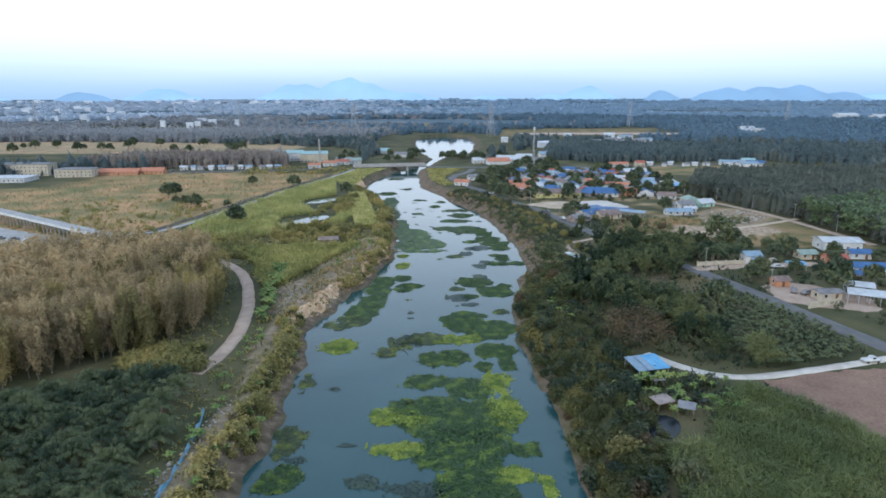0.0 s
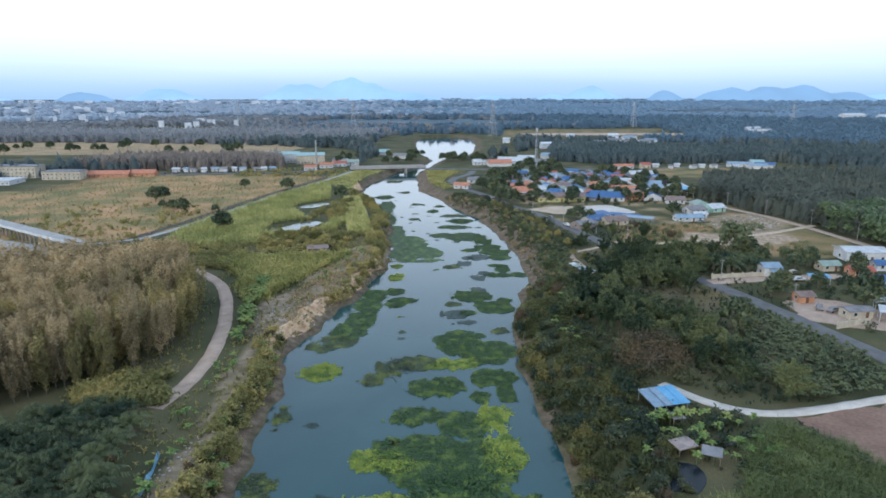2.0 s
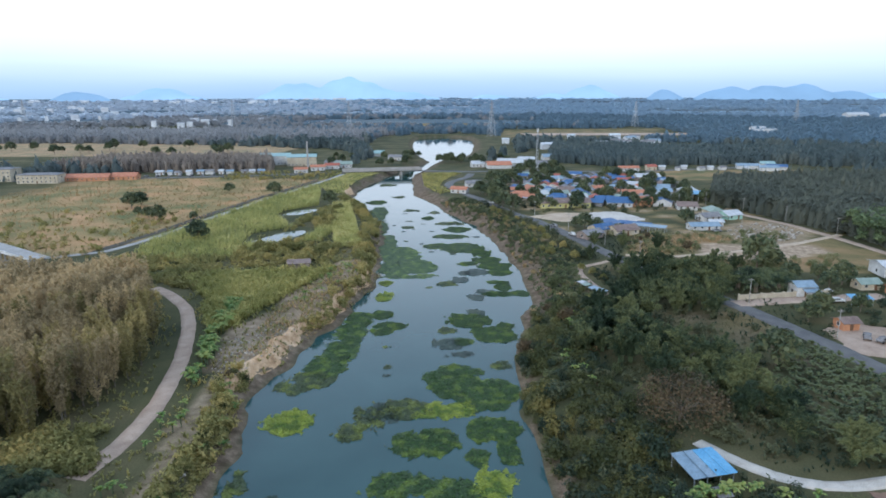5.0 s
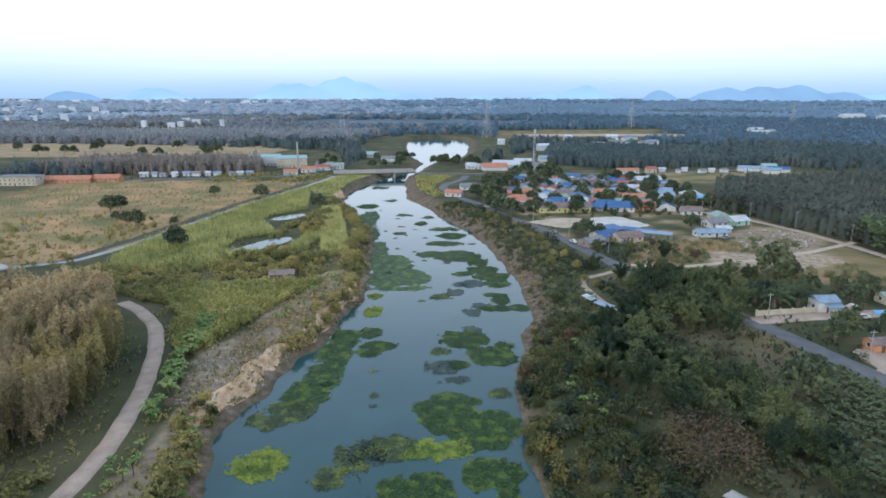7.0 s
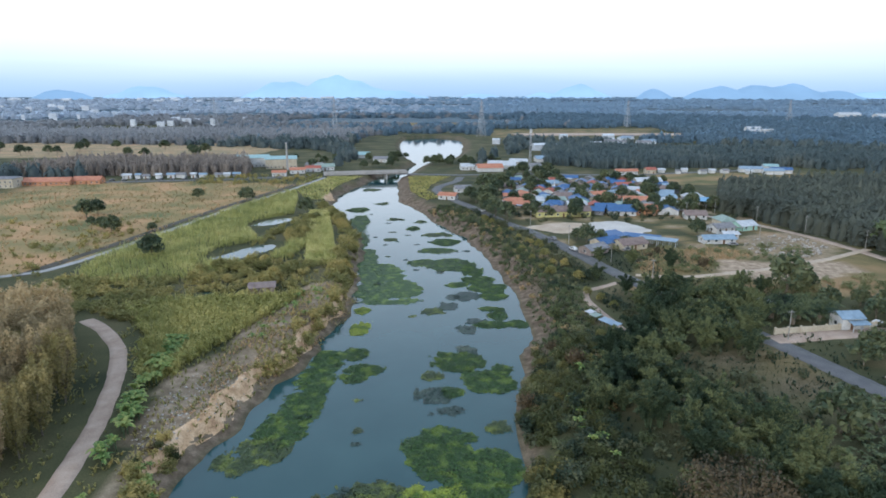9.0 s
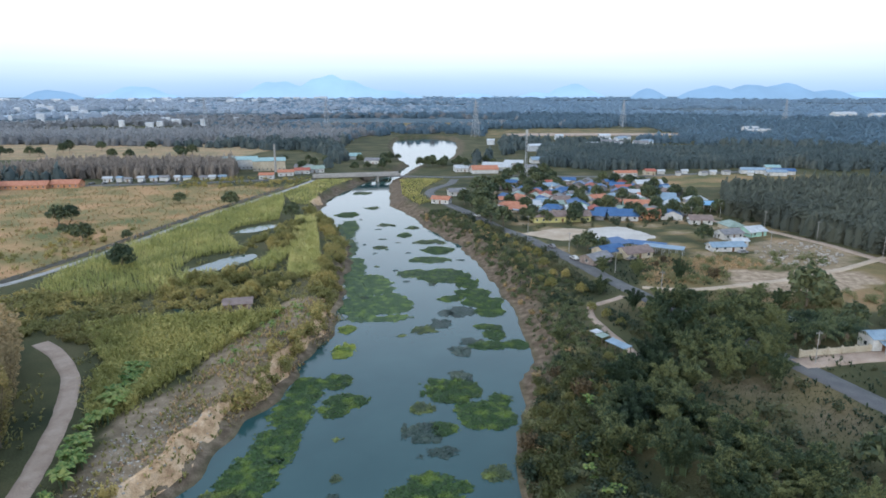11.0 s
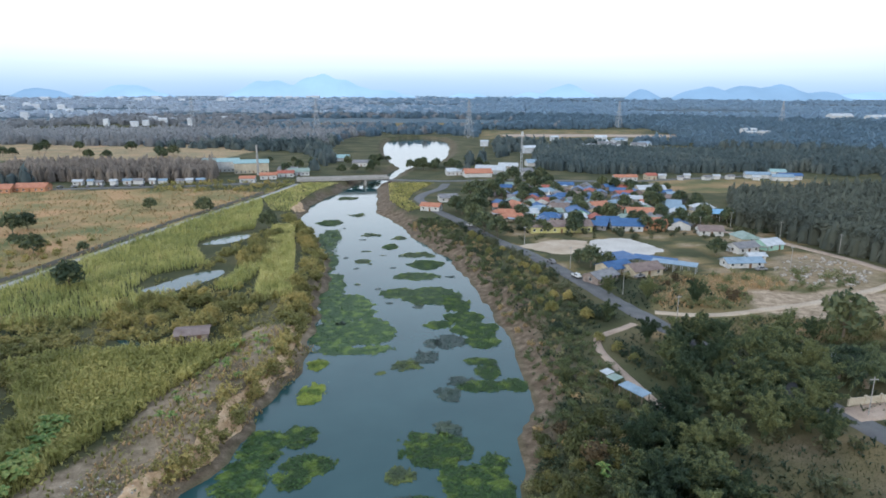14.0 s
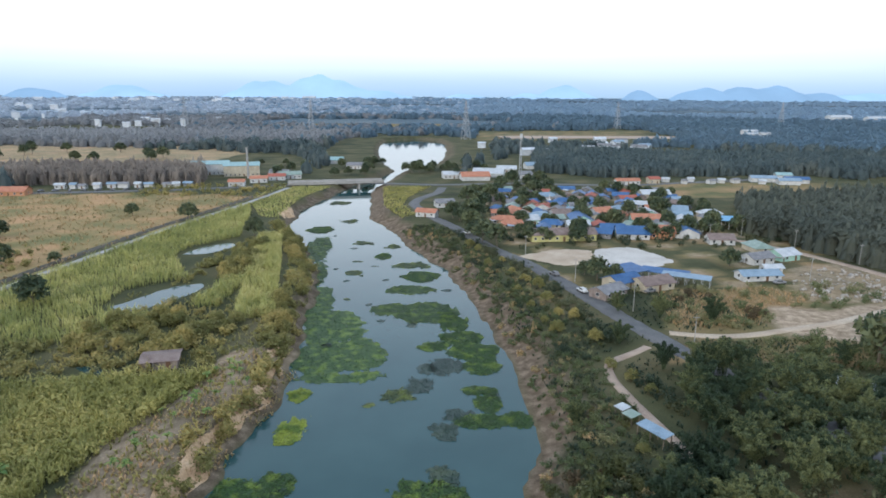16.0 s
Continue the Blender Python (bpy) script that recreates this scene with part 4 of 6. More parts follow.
band = (px > 0) & (px - right_shore(py) < 18)
scrub = band & (((py < 132) & (turn < 17)) | ((py >= 132) & (turn < 6)))
pale = (band & (py >= 132) & (turn >= 6) & (turn < 12)) | ((px > 58) & (py > 196) & (py < 252))
for half, mat, lab in ((~scrub & (px < 0), "shrub", "tangled olive and yellow-green undergrowth"), (~scrub & ~pale & (px >= 0), "shrub_dark", "tangled dark green undergrowth of the east bank"), (scrub, "bank", "tangled golden-olive scrub of the river banks"), (pale, "vine", "low pale green vines of the east bank")):
    w = k & half
    stuff("undergrowth", fine if mat in ("bank", "vine") else small, px[w], py[w], RNG.uniform(0.45, 1.2, w.sum()) * np.where(band & (py > 160), 0.62, 1.0)[w], M[mat], lab, "undergrowth", 7)

# dry vines and weeds between the east shore and the scrub
y_ = RNG.uniform(140, 330, 620)
x_ = right_shore(y_) + RNG.uniform(2, 15, 620)
for lab, mat_, w in (("dry brown vines on the east bank", "drygrass", np.arange(620) % 5 < 1), ("light green vines on the east bank", "vine", np.arange(620) % 5 >= 1)):
    stuff("bank_vines", small, x_[w], y_[w], RNG.uniform(0.3, 0.75, w.sum()), M[mat_], lab, "vines", 17)

# banana plants
firsts = [make_banana(200 + i) for i in range(3)]
for _ in range(48):
    y = RNG.uniform(60, 132)
    put(firsts[RNG.integers(3)], left_shore(y) - RNG.choice([RNG.uniform(2, 4), RNG.uniform(8, 12)]), y, RNG.uniform(0.5, 0.75))
for _ in range(62):
    y = RNG.uniform(130, 174)
    put(firsts[RNG.integers(3)], -40.2 - RNG.uniform(0, 3.2) - 0.12 * (y - 140), y, RNG.uniform(0.75, 1.05))
for _ in range(30):
    y = RNG.uniform(170, 205)
    put(firsts[RNG.integers(3)], left_shore(y) - RNG.uniform(5, 13), y, RNG.uniform(0.4, 0.65))
for a in np.arange(29.5, 40, 1.0):
    put(firsts[RNG.integers(3)], a, 98.6 + 0.3 * (a - 34.5) + RNG.uniform(-0.5, 0.5), RNG.uniform(0.7, 0.95))
for _ in range(44):
    put(firsts[RNG.integers(3)], RNG.uniform(27, 46), RNG.uniform(88, 101), RNG.uniform(0.5, 0.75))
for _ in range(16):
    y = RNG.uniform(125, 165)
    put(firsts[RNG.integers(3)], right_shore(y) + RNG.uniform(8, 12), y, RNG.uniform(0.55, 0.8))
drop_first(firsts)
BANANAS = [(55, 104), (69, 107), (79, 112), (76, 135), (72, 146), (62, 139), (54, 128)]
xs, ys = scatter(BANANAS, 1.6, RNG, 0.4)
stuff("banana_plantation", [banana_geometry(210 + i) for i in range(5)], xs, ys, RNG.uniform(0.5, 0.8, len(xs)), M["palm"], "dense dark green banana plantation", "banana plants", 8)

# sugar cane fields
cane = [tuft_geometry(230 + i, 4, 2.0, 0.06, 0.55) for i in range(6)]
cane_fine = [tuft_geometry(236 + i, 6, 1.9, 0.038, 0.75) for i in range(6)]
CANE_E = [(29, 78), (26, 62), (30, 40), (75, 40), (64, 70), (60, 79), (55, 91), (48, 97), (41, 90), (36, 80)]
CANE_A = [(-61, 187), (-54, 177), (-49.5, 163), (-46, 155), (-43, 155), (-40.5, 164), (-36.5, 176), (-32, 190), (-27, 202), (-44, 201), (-53, 200), (-62, 198), (-66, 193)]
CANE_B = [(-91, 262), (-84, 300), (-78, 330), (-64, 376), (-58, 352), (-52, 312), (-64, 296), (-64, 284), (-52, 262), (-64, 252), (-64, 236), (-52, 234), (-45, 232), (-60, 218), (-78, 213), (-92, 222), (-95, 245)]
CANE_C = [(-46, 314), (-39, 318), (-31, 275), (-24, 232), (-32, 229), (-39, 270)]
CANE_D = [(-44, 238), (-38, 238), (-36, 262), (-42, 262)]
for poly, step, lab in ((CANE_E, 0.46, "tall green sugar cane field beside the ploughed soil"), (CANE_A, 0.62, "dense green cassava and cane field"), (CANE_B, 0.82, "yellow-green sugar cane field along the farm road"), (CANE_C, 0.6, "strip of ripe yellow-green cane on the bank"), (CANE_D, 0.75, "patch of yellow-green cane by a pond")):
    xs, ys = scatter(poly, step, RNG, 0.5)
    keep = np.sin(xs * 0.9 + 2 * np.sin(ys * 0.23)) * np.sin(ys * 0.7 + xs * 0.13) > -0.93
    for line in PONDS:
        keep &= ~near_line(xs, ys, line, 4.6)
    xs, ys = xs[keep], ys[keep]
    lump = 1 + 0.22 * np.sin(xs * 0.55 + 1.3 * np.sin(ys * 0.31)) * np.sin(ys * 0.47 + 0.9 * np.sin(xs * 0.4))
    stuff("sugar_cane", cane_fine if poly is CANE_E else cane, xs, ys, RNG.uniform(0.7, 1.2, len(xs)) * lump, M["cane"] if poly is CANE_E else M["cassava"] if poly is CANE_A else M["cane_west"], lab, "sugar cane", 9)

xs, ys = scatter(CANE_A, 1.7, RNG, 0.5)
stuff("cassava", small, xs, ys, RNG.uniform(0.6, 1.25, len(xs)), M["cassava"], "bushy yellow-green cassava plants", "cassava", 12)

# rough grass
grass = [tuft_geometry(250 + i, 3, 0.55, 0.09, 0.9) for i in range(5)]
gx_, gy_ = RNG.uniform(-62, 80, 15000), RNG.uniform(50, 250, 15000)
k = ((gx_ < left_shore(gy_) - 1.5) | (gx_ > right_shore(gy_) + 4)) & clear(gx_, gy_, 2.6)
for line in PONDS:
    k &= ~near_line(gx_, gy_, line, 3.6)
for cx_, cy_, rx_, ry_ in ((-49, 205, 5, 5), (31, 84, 5, 6)):
    k &= ((gx_ - cx_) / rx_) ** 2 + ((gy_ - cy_) / ry_) ** 2 > 1
for half, mat, lab in ((gx_ < 0, "shrub", "rough olive grass and weeds"), (gx_ >= 0, "shrub_dark", "rough dark green grass and weeds")):
    w = k & half
    stuff("rough_grass", grass, gx_[w], gy_[w], RNG.uniform(0.6, 1.5, w.sum()), M[mat], lab, "grass", 10)
PLATEAU = [(-36, 166), (-32, 191), (-27, 205), (-18, 217), (-15, 207), (-17, 187), (-24, 166), (-31, 140), (-37, 138)]
xs, ys = scatter(PLATEAU, 0.75, RNG, 0.5)
k = np.sin(xs * 0.7 + ys * 0.2) + np.sin(ys * 0.5 - xs * 0.3) > -0.5
green = RNG.random(len(xs)) < 0.4
for w, mat_, lab in ((k & ~green, "drygrass", "sparse dry grass on the heaped earth bank"), (k & green, "shrub", "olive weeds on the heaped earth bank")):
    stuff("bank_grass", grass, xs[w], ys[w], RNG.uniform(0.5, 1.35, w.sum()), M[mat_], lab, "grass", 13)
for poly, step, size, mat_, lab in (([(-64, 378), (-68, 402), (-62, 432), (-36, 434), (-44, 405), (-46, 384), (-46, 345), (-54, 350)], 1.0, 1.5, "cane_west", "light green grass between the farm road and the bridge"),
                              ([(2, 345), (-6, 372), (-9, 432), (16, 434), (4, 395), (2, 376), (8, 352)], 1.0, 1.5, "cassava", "light green grass between the river and the road"),
                              ([(42, 138), (47, 166), (70, 164), (74, 146), (66, 138), (54, 134)], 0.6, 0.4, "bank", "rough brown-green grass of the clearing"),
                              ([(58, 203), (66, 214), (90, 216), (104, 210), (92, 198), (76, 196)], 0.8, 0.9, "bank", "rough olive grass beside the sandy yard"),
                              ([(60, 222), (66, 246), (96, 250), (100, 238), (84, 232), (80, 222)], 0.8, 0.9, "drygrass", "dry grass of the rough yard")):
    xs, ys = scatter(poly, step, RNG, 0.5)
    k = clear(xs, ys, 2.6) & ((xs < left_shore(ys) - 4) | (xs > right_shore(ys) + 5))
    stuff("rough_grass", grass, xs[k], ys[k], RNG.uniform(0.6, 1.3, k.sum()) * size, M[mat_], lab, "grass", 14)
gx_, gy_ = RNG.uniform(-250, -60, 6500), RNG.uniform(215, 412, 6500)
k = inside(OPEN_FIELD, gx_, gy_) & clear(gx_, gy_, 2.6)
stuff("dry_grass", grass, gx_[k], gy_[k], RNG.uniform(0.8, 1.7, k.sum()), M["drygrass"], "dry brown grass of the open field", "grass", 11)

# woods
wood_fine = [shrub_geometry(280 + i, 130, 1.0, 0.27, 0.8) for i in range(6)]


def crown_geometry(seed):
    """A far treetop: a rounded core with loose tufts of leaves over it."""
    rng = np.random.default_rng(seed)
    V = [(rng.uniform(-0.2, 0.2), rng.uniform(-0.2, 0.2), 0.9)]
    for r_, z_ in ((0.72, 0.62), (0.85, 0.0)):
        for i in range(5):
            a = 2 * math.pi * (i + rng.uniform(-0.25, 0.25)) / 5
            q = r_ * rng.uniform(0.8, 1.15)
            V.append((math.cos(a) * q, math.sin(a) * q, z_ * rng.uniform(0.85, 1.12)))
    F = [(0, 1 + i, 1 + (i + 1) % 5) for i in range(5)]
    F += [(1 + i, 6 + i, 6 + (i + 1) % 5) for i in range(5)] + [(1 + i, 6 + (i + 1) % 5, 1 + (i + 1) % 5) for i in range(5)]
    d = rng.normal(size=(26, 3))
    d[:, 2] = np.abs(d[:, 2]) * 0.8
    d /= np.linalg.norm(d, axis=1)[:, None]
    p = d * rng.uniform(0.78, 1.12, (26, 1)) * np.array([1.0, 1.0, 0.95])
    p[:, 2] = np.maximum(p[:, 2], 0.25)
    return merge([(np.array(V), np.array(F)), leaves_at(p, 0.34, rng, 1.3, 1.3, d * 1.2)])


crowns = [crown_geometry(290 + i) for i in range(8)]


def woods(name, X, Y, S, H, mat, label, seed):
    stuff(name, crowns, X, Y, S, mat, label, "woods", seed, None, H, True)


def far_block(name, poly, step, size, height, mat, label, seed):
    xs, ys = scatter(poly, step, RNG, 0.4)
    S = RNG.uniform(0.7, 1.3, len(xs)) * size
    woods(name, xs, ys, S, height * RNG.uniform(0.75, 1.1, len(xs)) / S, mat, label, seed)


def wood_block(name, poly, step, size, height, mat, label, seed):
    xs, ys = scatter(poly, step, RNG, 0.35)
    low = RNG.random(len(xs)) < 0.4
    S = RNG.uniform(0.8, 1.25, len(xs)) * size
    top = LAND + np.maximum(0, height * RNG.uniform(0.8, 1.08, len(xs)) - 1.6 * S)
    X_, Y_, S_, Z_ = (np.concatenate([a_, c_]) for a_, c_ in ((xs, xs[low]), (ys, ys[low]), (S, S[low]), (top, LAND + (top[low] - LAND) * 0.3)))
    stuff(name, wood_fine, X_, Y_, S_, mat, label, "woods", seed, Z_)


EAST = [(124, 312), (131, 285), (139, 262), (142, 244), (146, 190), (170, 150), (330, 200), (420, 330), (300, 385), (205, 380), (150, 372)]
EDGE = [(124, 312), (131, 285), (139, 262), (142, 244), (146, 190), (170, 170), (185, 245), (178, 275), (172, 340), (150, 340)]
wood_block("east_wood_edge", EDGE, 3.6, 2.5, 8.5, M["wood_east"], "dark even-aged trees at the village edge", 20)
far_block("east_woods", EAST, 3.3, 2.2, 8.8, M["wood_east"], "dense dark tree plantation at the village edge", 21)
YOUNG = [(140, 246), (145, 190), (150, 170), (215, 200), (205, 246), (180, 262)]
wood_block("young_plantation", YOUNG, 3.0, 2.2, 9.6, M["young"], "bright green young plantation rows", 22)
far_block("west_wood", [(-250, 440), (-232, 500), (-120, 500), (-104, 440)], 2.9, 1.9, 9.0, M["west"], "brown plantation wood behind the main road", 23)
far_block("west_wood_belt", [(-640, 690), (-560, 850), (-80, 850), (-70, 690), (-250, 735)], 5.0, 3.2, 10, M["wood_hazy_west"], "wood belt beyond the fields, paled with painted haze", 24)
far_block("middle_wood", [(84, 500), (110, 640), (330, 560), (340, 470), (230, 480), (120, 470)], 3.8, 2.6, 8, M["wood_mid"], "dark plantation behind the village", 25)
rr = np.exp(RNG.uniform(math.log(470), math.log(3500), 17000))
aa = RNG.uniform(-0.74, 0.74, 17000)
X, Y = np.sin(aa) * rr, np.cos(aa) * rr
k = ~((X > left_shore(Y) - 45) & (X < right_shore(Y) + 42) & (Y < 870))
k &= ~inside([(-700, 430), (-120, 430), (-60, 470), (-60, 545), (-90, 620), (-250, 690), (-760, 760)], X, Y)
k &= ~inside([(40, 380), (40, 500), (100, 640), (260, 700), (330, 560), (240, 470), (330, 440), (180, 380)], X, Y)
k &= ~inside([(60, 700), (95, 985), (345, 1010), (300, 760), (200, 690)], X, Y)
k &= ~((Y > 900) & (np.sin(X * 0.0042 + 1.7) * np.sin(Y * 0.0062 + 0.4) > 0.62))
k &= ~((X < -150) & (Y > 880) & (Y < 1900) & (np.sin(X * 0.011) * np.sin(Y * 0.013 + 1) > 0.25))
X, Y, rr = X[k], Y[k], rr[k]
haze = RNG.normal(size=len(X))
for name, a, c, mat, lab in (("mid_woods", 0, 720, "wood_mid", "dark woods and orchards over the plain"), ("hazy_woods", 720, 1500, "wood_hazy", "woods over the plain, haze painted into the leaf colour"), ("far_woods", 1500, 9999, "wood_far", "distant woods to the horizon, blue haze painted into the leaves")):
    # beyond the mid band, western leaves carry the painted sunlit haze
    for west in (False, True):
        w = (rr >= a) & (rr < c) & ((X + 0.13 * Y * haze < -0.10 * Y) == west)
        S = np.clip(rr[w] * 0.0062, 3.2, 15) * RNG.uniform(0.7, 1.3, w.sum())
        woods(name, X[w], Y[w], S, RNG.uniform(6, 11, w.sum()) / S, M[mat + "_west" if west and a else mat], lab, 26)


# the plain under the far woods, its blue haze painted as surface colour
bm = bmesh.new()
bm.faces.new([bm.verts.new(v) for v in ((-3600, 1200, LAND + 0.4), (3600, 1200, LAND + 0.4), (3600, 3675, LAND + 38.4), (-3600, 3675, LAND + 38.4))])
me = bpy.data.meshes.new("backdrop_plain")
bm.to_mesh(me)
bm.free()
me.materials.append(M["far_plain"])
tagged(new("backdrop_plain", me), "far plain with blue haze painted into its colour", "plain", kind="structure")


# hills on the horizon, distance haze painted into their glowing colour
def hills(name, y, peaks, mat, label, depth=260, lift=18):
    xs_ = np.arange(-3450, 3450, 18.0)
    ys_ = np.linspace(-1, 1, 9)
    z = np.zeros_like(xs_)
    for px_, h, w in peaks:
        px_, h, w = px_ * 0.75, h * 0.68 + lift, w * 0.75
        z = np.maximum(z, h * np.exp(-np.abs((xs_ - px_) / w) ** 1.9)) + 0.12 * h * np.exp(-((xs_ - px_) / w / 2) ** 2)
    z = z * 0.86 * (1 + 0.05 * np.sin(xs_ * 0.021) + 0.04 * np.sin(xs_ * 0.055 + 1)) + 2
    V = np.stack([np.repeat(xs_[None], 9, 0), np.repeat(y + ys_[:, None] * depth, len(xs_), 1), z[None] * (1 - ys_[:, None] ** 2) - 6], 2)
    ii = np.arange(9 * len(xs_)).reshape(9, -1)
    F = np.stack([ii[:-1, :-1], ii[:-1, 1:], ii[1:, 1:], ii[1:, :-1]], 2).reshape(-1, 4)
    tagged(new(name, nmesh(name, V.reshape(-1, 3), F, mat, True)), label, "hills", kind="structure")


hills("backdrop_hills", 3420, [(-1900, 120, 300), (-950, 150, 280), (-594, 198, 320), (-200, 95, 250), (350, 70, 220), (1060, 140, 190), (800, 80, 240), (-3300, 70, 500), (3200, 90, 600)], M["hill_far"], "hills on the horizon, pale blue with painted haze")
hills("backdrop_hills", 3075, [(-2200, 80, 200), (1420, 82, 110), (1830, 90, 240), (2050, 95, 200), (2270, 122, 210), (2560, 74, 230), (-3000, 50, 300)], M["hill_near"], "nearer hills on the horizon, darker blue with painted haze", 200, 28)


# ---- floating weed ----
def weed_mat(lobes, seed, mat, label, ragged=0.75, thick=30, leaf=0.17):
    """A floating mat of joined lobes: matted stems with a torn edge and holes, small leaves above."""
    rng = np.random.default_rng(seed)
    cx, cy = np.mean([q[0] for q in lobes]), np.mean([q[1] for q in lobes])
    wv = rng.normal(size=(14, 2))
    ph = rng.uniform(0, 6.3, 14)
    fr = np.geomspace(0.45, 6.0, 14)
    am = ragged * 0.34 / (fr / 0.45) ** 0.35
    size = min(1.0, 0.25 + 0.16 * max(min(q[2], q[3]) for q in lobes))

    def field(x, y):
        f = np.full(x.shape, -9.0)
        for lx, ly, rx, ry in lobes:
            f = np.maximum(f, (1.0 - np.sqrt(((x + cx - lx) / rx) ** 2 + ((y + cy - ly) / ry) ** 2)) * min(rx, ry) + (0.55 if len(lobes) > 2 else 0.2))
        for (a, c), p, k_, m_ in zip(wv, ph, fr, am):
            # stretched along the view down the river, as drifting weed is
            f = f + size * m_ * np.sin((a * x + 0.7 * c * y) * k_ + p + 1.3 * np.sin(0.6 * k_ * x + p))
        return np.where((x + cx > left_shore(y + cy) - 0.5) & (x + cx < right_shore(y + cy) + 0.6), f, -1)

    x0, x1 = min(q[0] - q[2] for q in lobes) - cx - 1, max(q[0] + q[2] for q in lobes) - cx + 1
    y0, y1 = min(q[1] - q[3] for q in lobes) - cy - 1, max(q[1] + q[3] for q in lobes) - cy + 1
    st = 0.26 if cy < 190 else 0.36
    cxs, cys = np.meshgrid(np.arange(x0, x1, st), np.arange(y0, y1, st))
    jx, jy = cxs + rng.uniform(-0.1, 0.1, cxs.shape), cys + rng.uniform(-0.1, 0.1, cys.shape)
    on = (field(cxs + st / 2, cys + st / 2) + rng.uniform(-0.12, 0.12, cxs.shape))[:-1, :-1] > 0.0
    ii = np.arange(cxs.size).reshape(cxs.shape)
    F = np.stack([ii[:-1, :-1], ii[:-1, 1:], ii[1:, 1:], ii[1:, :-1]], 2)[on]
    used, F = np.unique(F, return_inverse=True)
    F = F.reshape(-1, 4)
    base = (np.stack([jx, jy, np.full(cxs.shape, 0.03)], 2).reshape(-1, 3)[used], np.concatenate([F[:, :3], F[:, [0, 2, 3]]]))
    n_ = int(min(9000, max(120, (x1 - x0) * (y1 - y0) * thick)))
    x, y = rng.uniform(x0, x1, n_), rng.uniform(y0, y1, n_)
    f = field(x, y)
    keep = f > rng.uniform(-0.25, 0.15, n_)
    x, y, f = x[keep], y[keep], f[keep]
    z = 0.04 + 0.07 * np.clip(f, 0, 1) + rng.uniform(0, 0.05, len(x))
    V, Fl = leaves_at(np.stack([x, y, z], 1), leaf, rng, 4.0, 1.7)
    V[:, 2] = np.maximum(V[:, 2], 0.035)
    V, F = merge([base, (V, Fl)])
    ob = new("weed_mat", nmesh("weed_mat", V, F, M[mat]))
    ob.location = (cx, cy, 0)
    tagged(ob, label, "water weed", "weed mats on the river")


WEED_NEAR = (
    ("g", (-2.7, 94.8, 6.9, 6.6), (4.5, 92.8, 5.4, 6.4), (-4.8, 106.4, 4.3, 2.8), (3.3, 104.1, 4.0, 4.0)),
    ("y", (-8.6, 93.2, 4.1, 2.8)),
    ("y", (8.9, 95.8, 2.6, 5.2), (8.4, 105.9, 2.0, 4.6)),
    ("y", (-8.5, 84.0, 3.5, 2.0)),
    ("g", (2.3, 85.1, 6.2, 4.7), (-1.1, 81.3, 4.0, 2.6), (3.6, 79.4, 3.3, 5.5), (0.3, 75.1, 3.0, 3.8), (3.9, 73.7, 3.7, 3.0), (9.2, 83.6, 2.5, 1.2)),
    ("y", (8.2, 77.4, 2.2, 2.0)),
    ("y", (12.0, 74.4, 0.7, 2.5)),
    ("k", (-12.5, 75.9, 1.7, 1.1)),
    ("k", (-5.3, 74.2, 4.1, 1.5)),
    ("d", (-24.9, 86.2, 2.0, 4.0)),
    ("g", (-23.8, 76.8, 2.7, 3.3)),
    ("d", (-26.1, 106.2, 1.3, 3.2)),
)
WEED_MIDDLE = (
    ("y", (-22.8, 123.4, 3.7, 4.0)),
    ("d", (-12.8, 120.5, 2.5, 2.6), (-10.4, 124.1, 2.3, 2.2)),
    ("d", (-6.4, 127.9, 5.4, 2.9)),
    ("g", (-3.3, 116.8, 2.7, 3.3), (0.6, 117.6, 3.1, 3.6)),
    ("g", (9.3, 120.9, 4.0, 3.8), (10.8, 115.8, 1.6, 3.5)),
    ("g", (6.6, 113.1, 1.3, 2.1)),
    ("g", (3.7, 138.4, 5.2, 6.8), (9.1, 132.9, 5.6, 5.9)),
    ("y", (2.3, 127.1, 4.8, 2.9)),
    ("g", (-20.5, 144.7, 3.8, 5.3), (-18.2, 152.8, 3.1, 5.5), (-17.7, 162.2, 2.6, 5.7), (-16.8, 170.9, 2.3, 4.4)),
    ("d", (-21.8, 138.9, 3.4, 2.7), (-24.4, 135.7, 2.7, 2.5)),
    ("y", (-22.2, 124.8, 3.3, 2.7)),
    ("k", (-7.7, 127.0, 2.7, 2.9)),
)
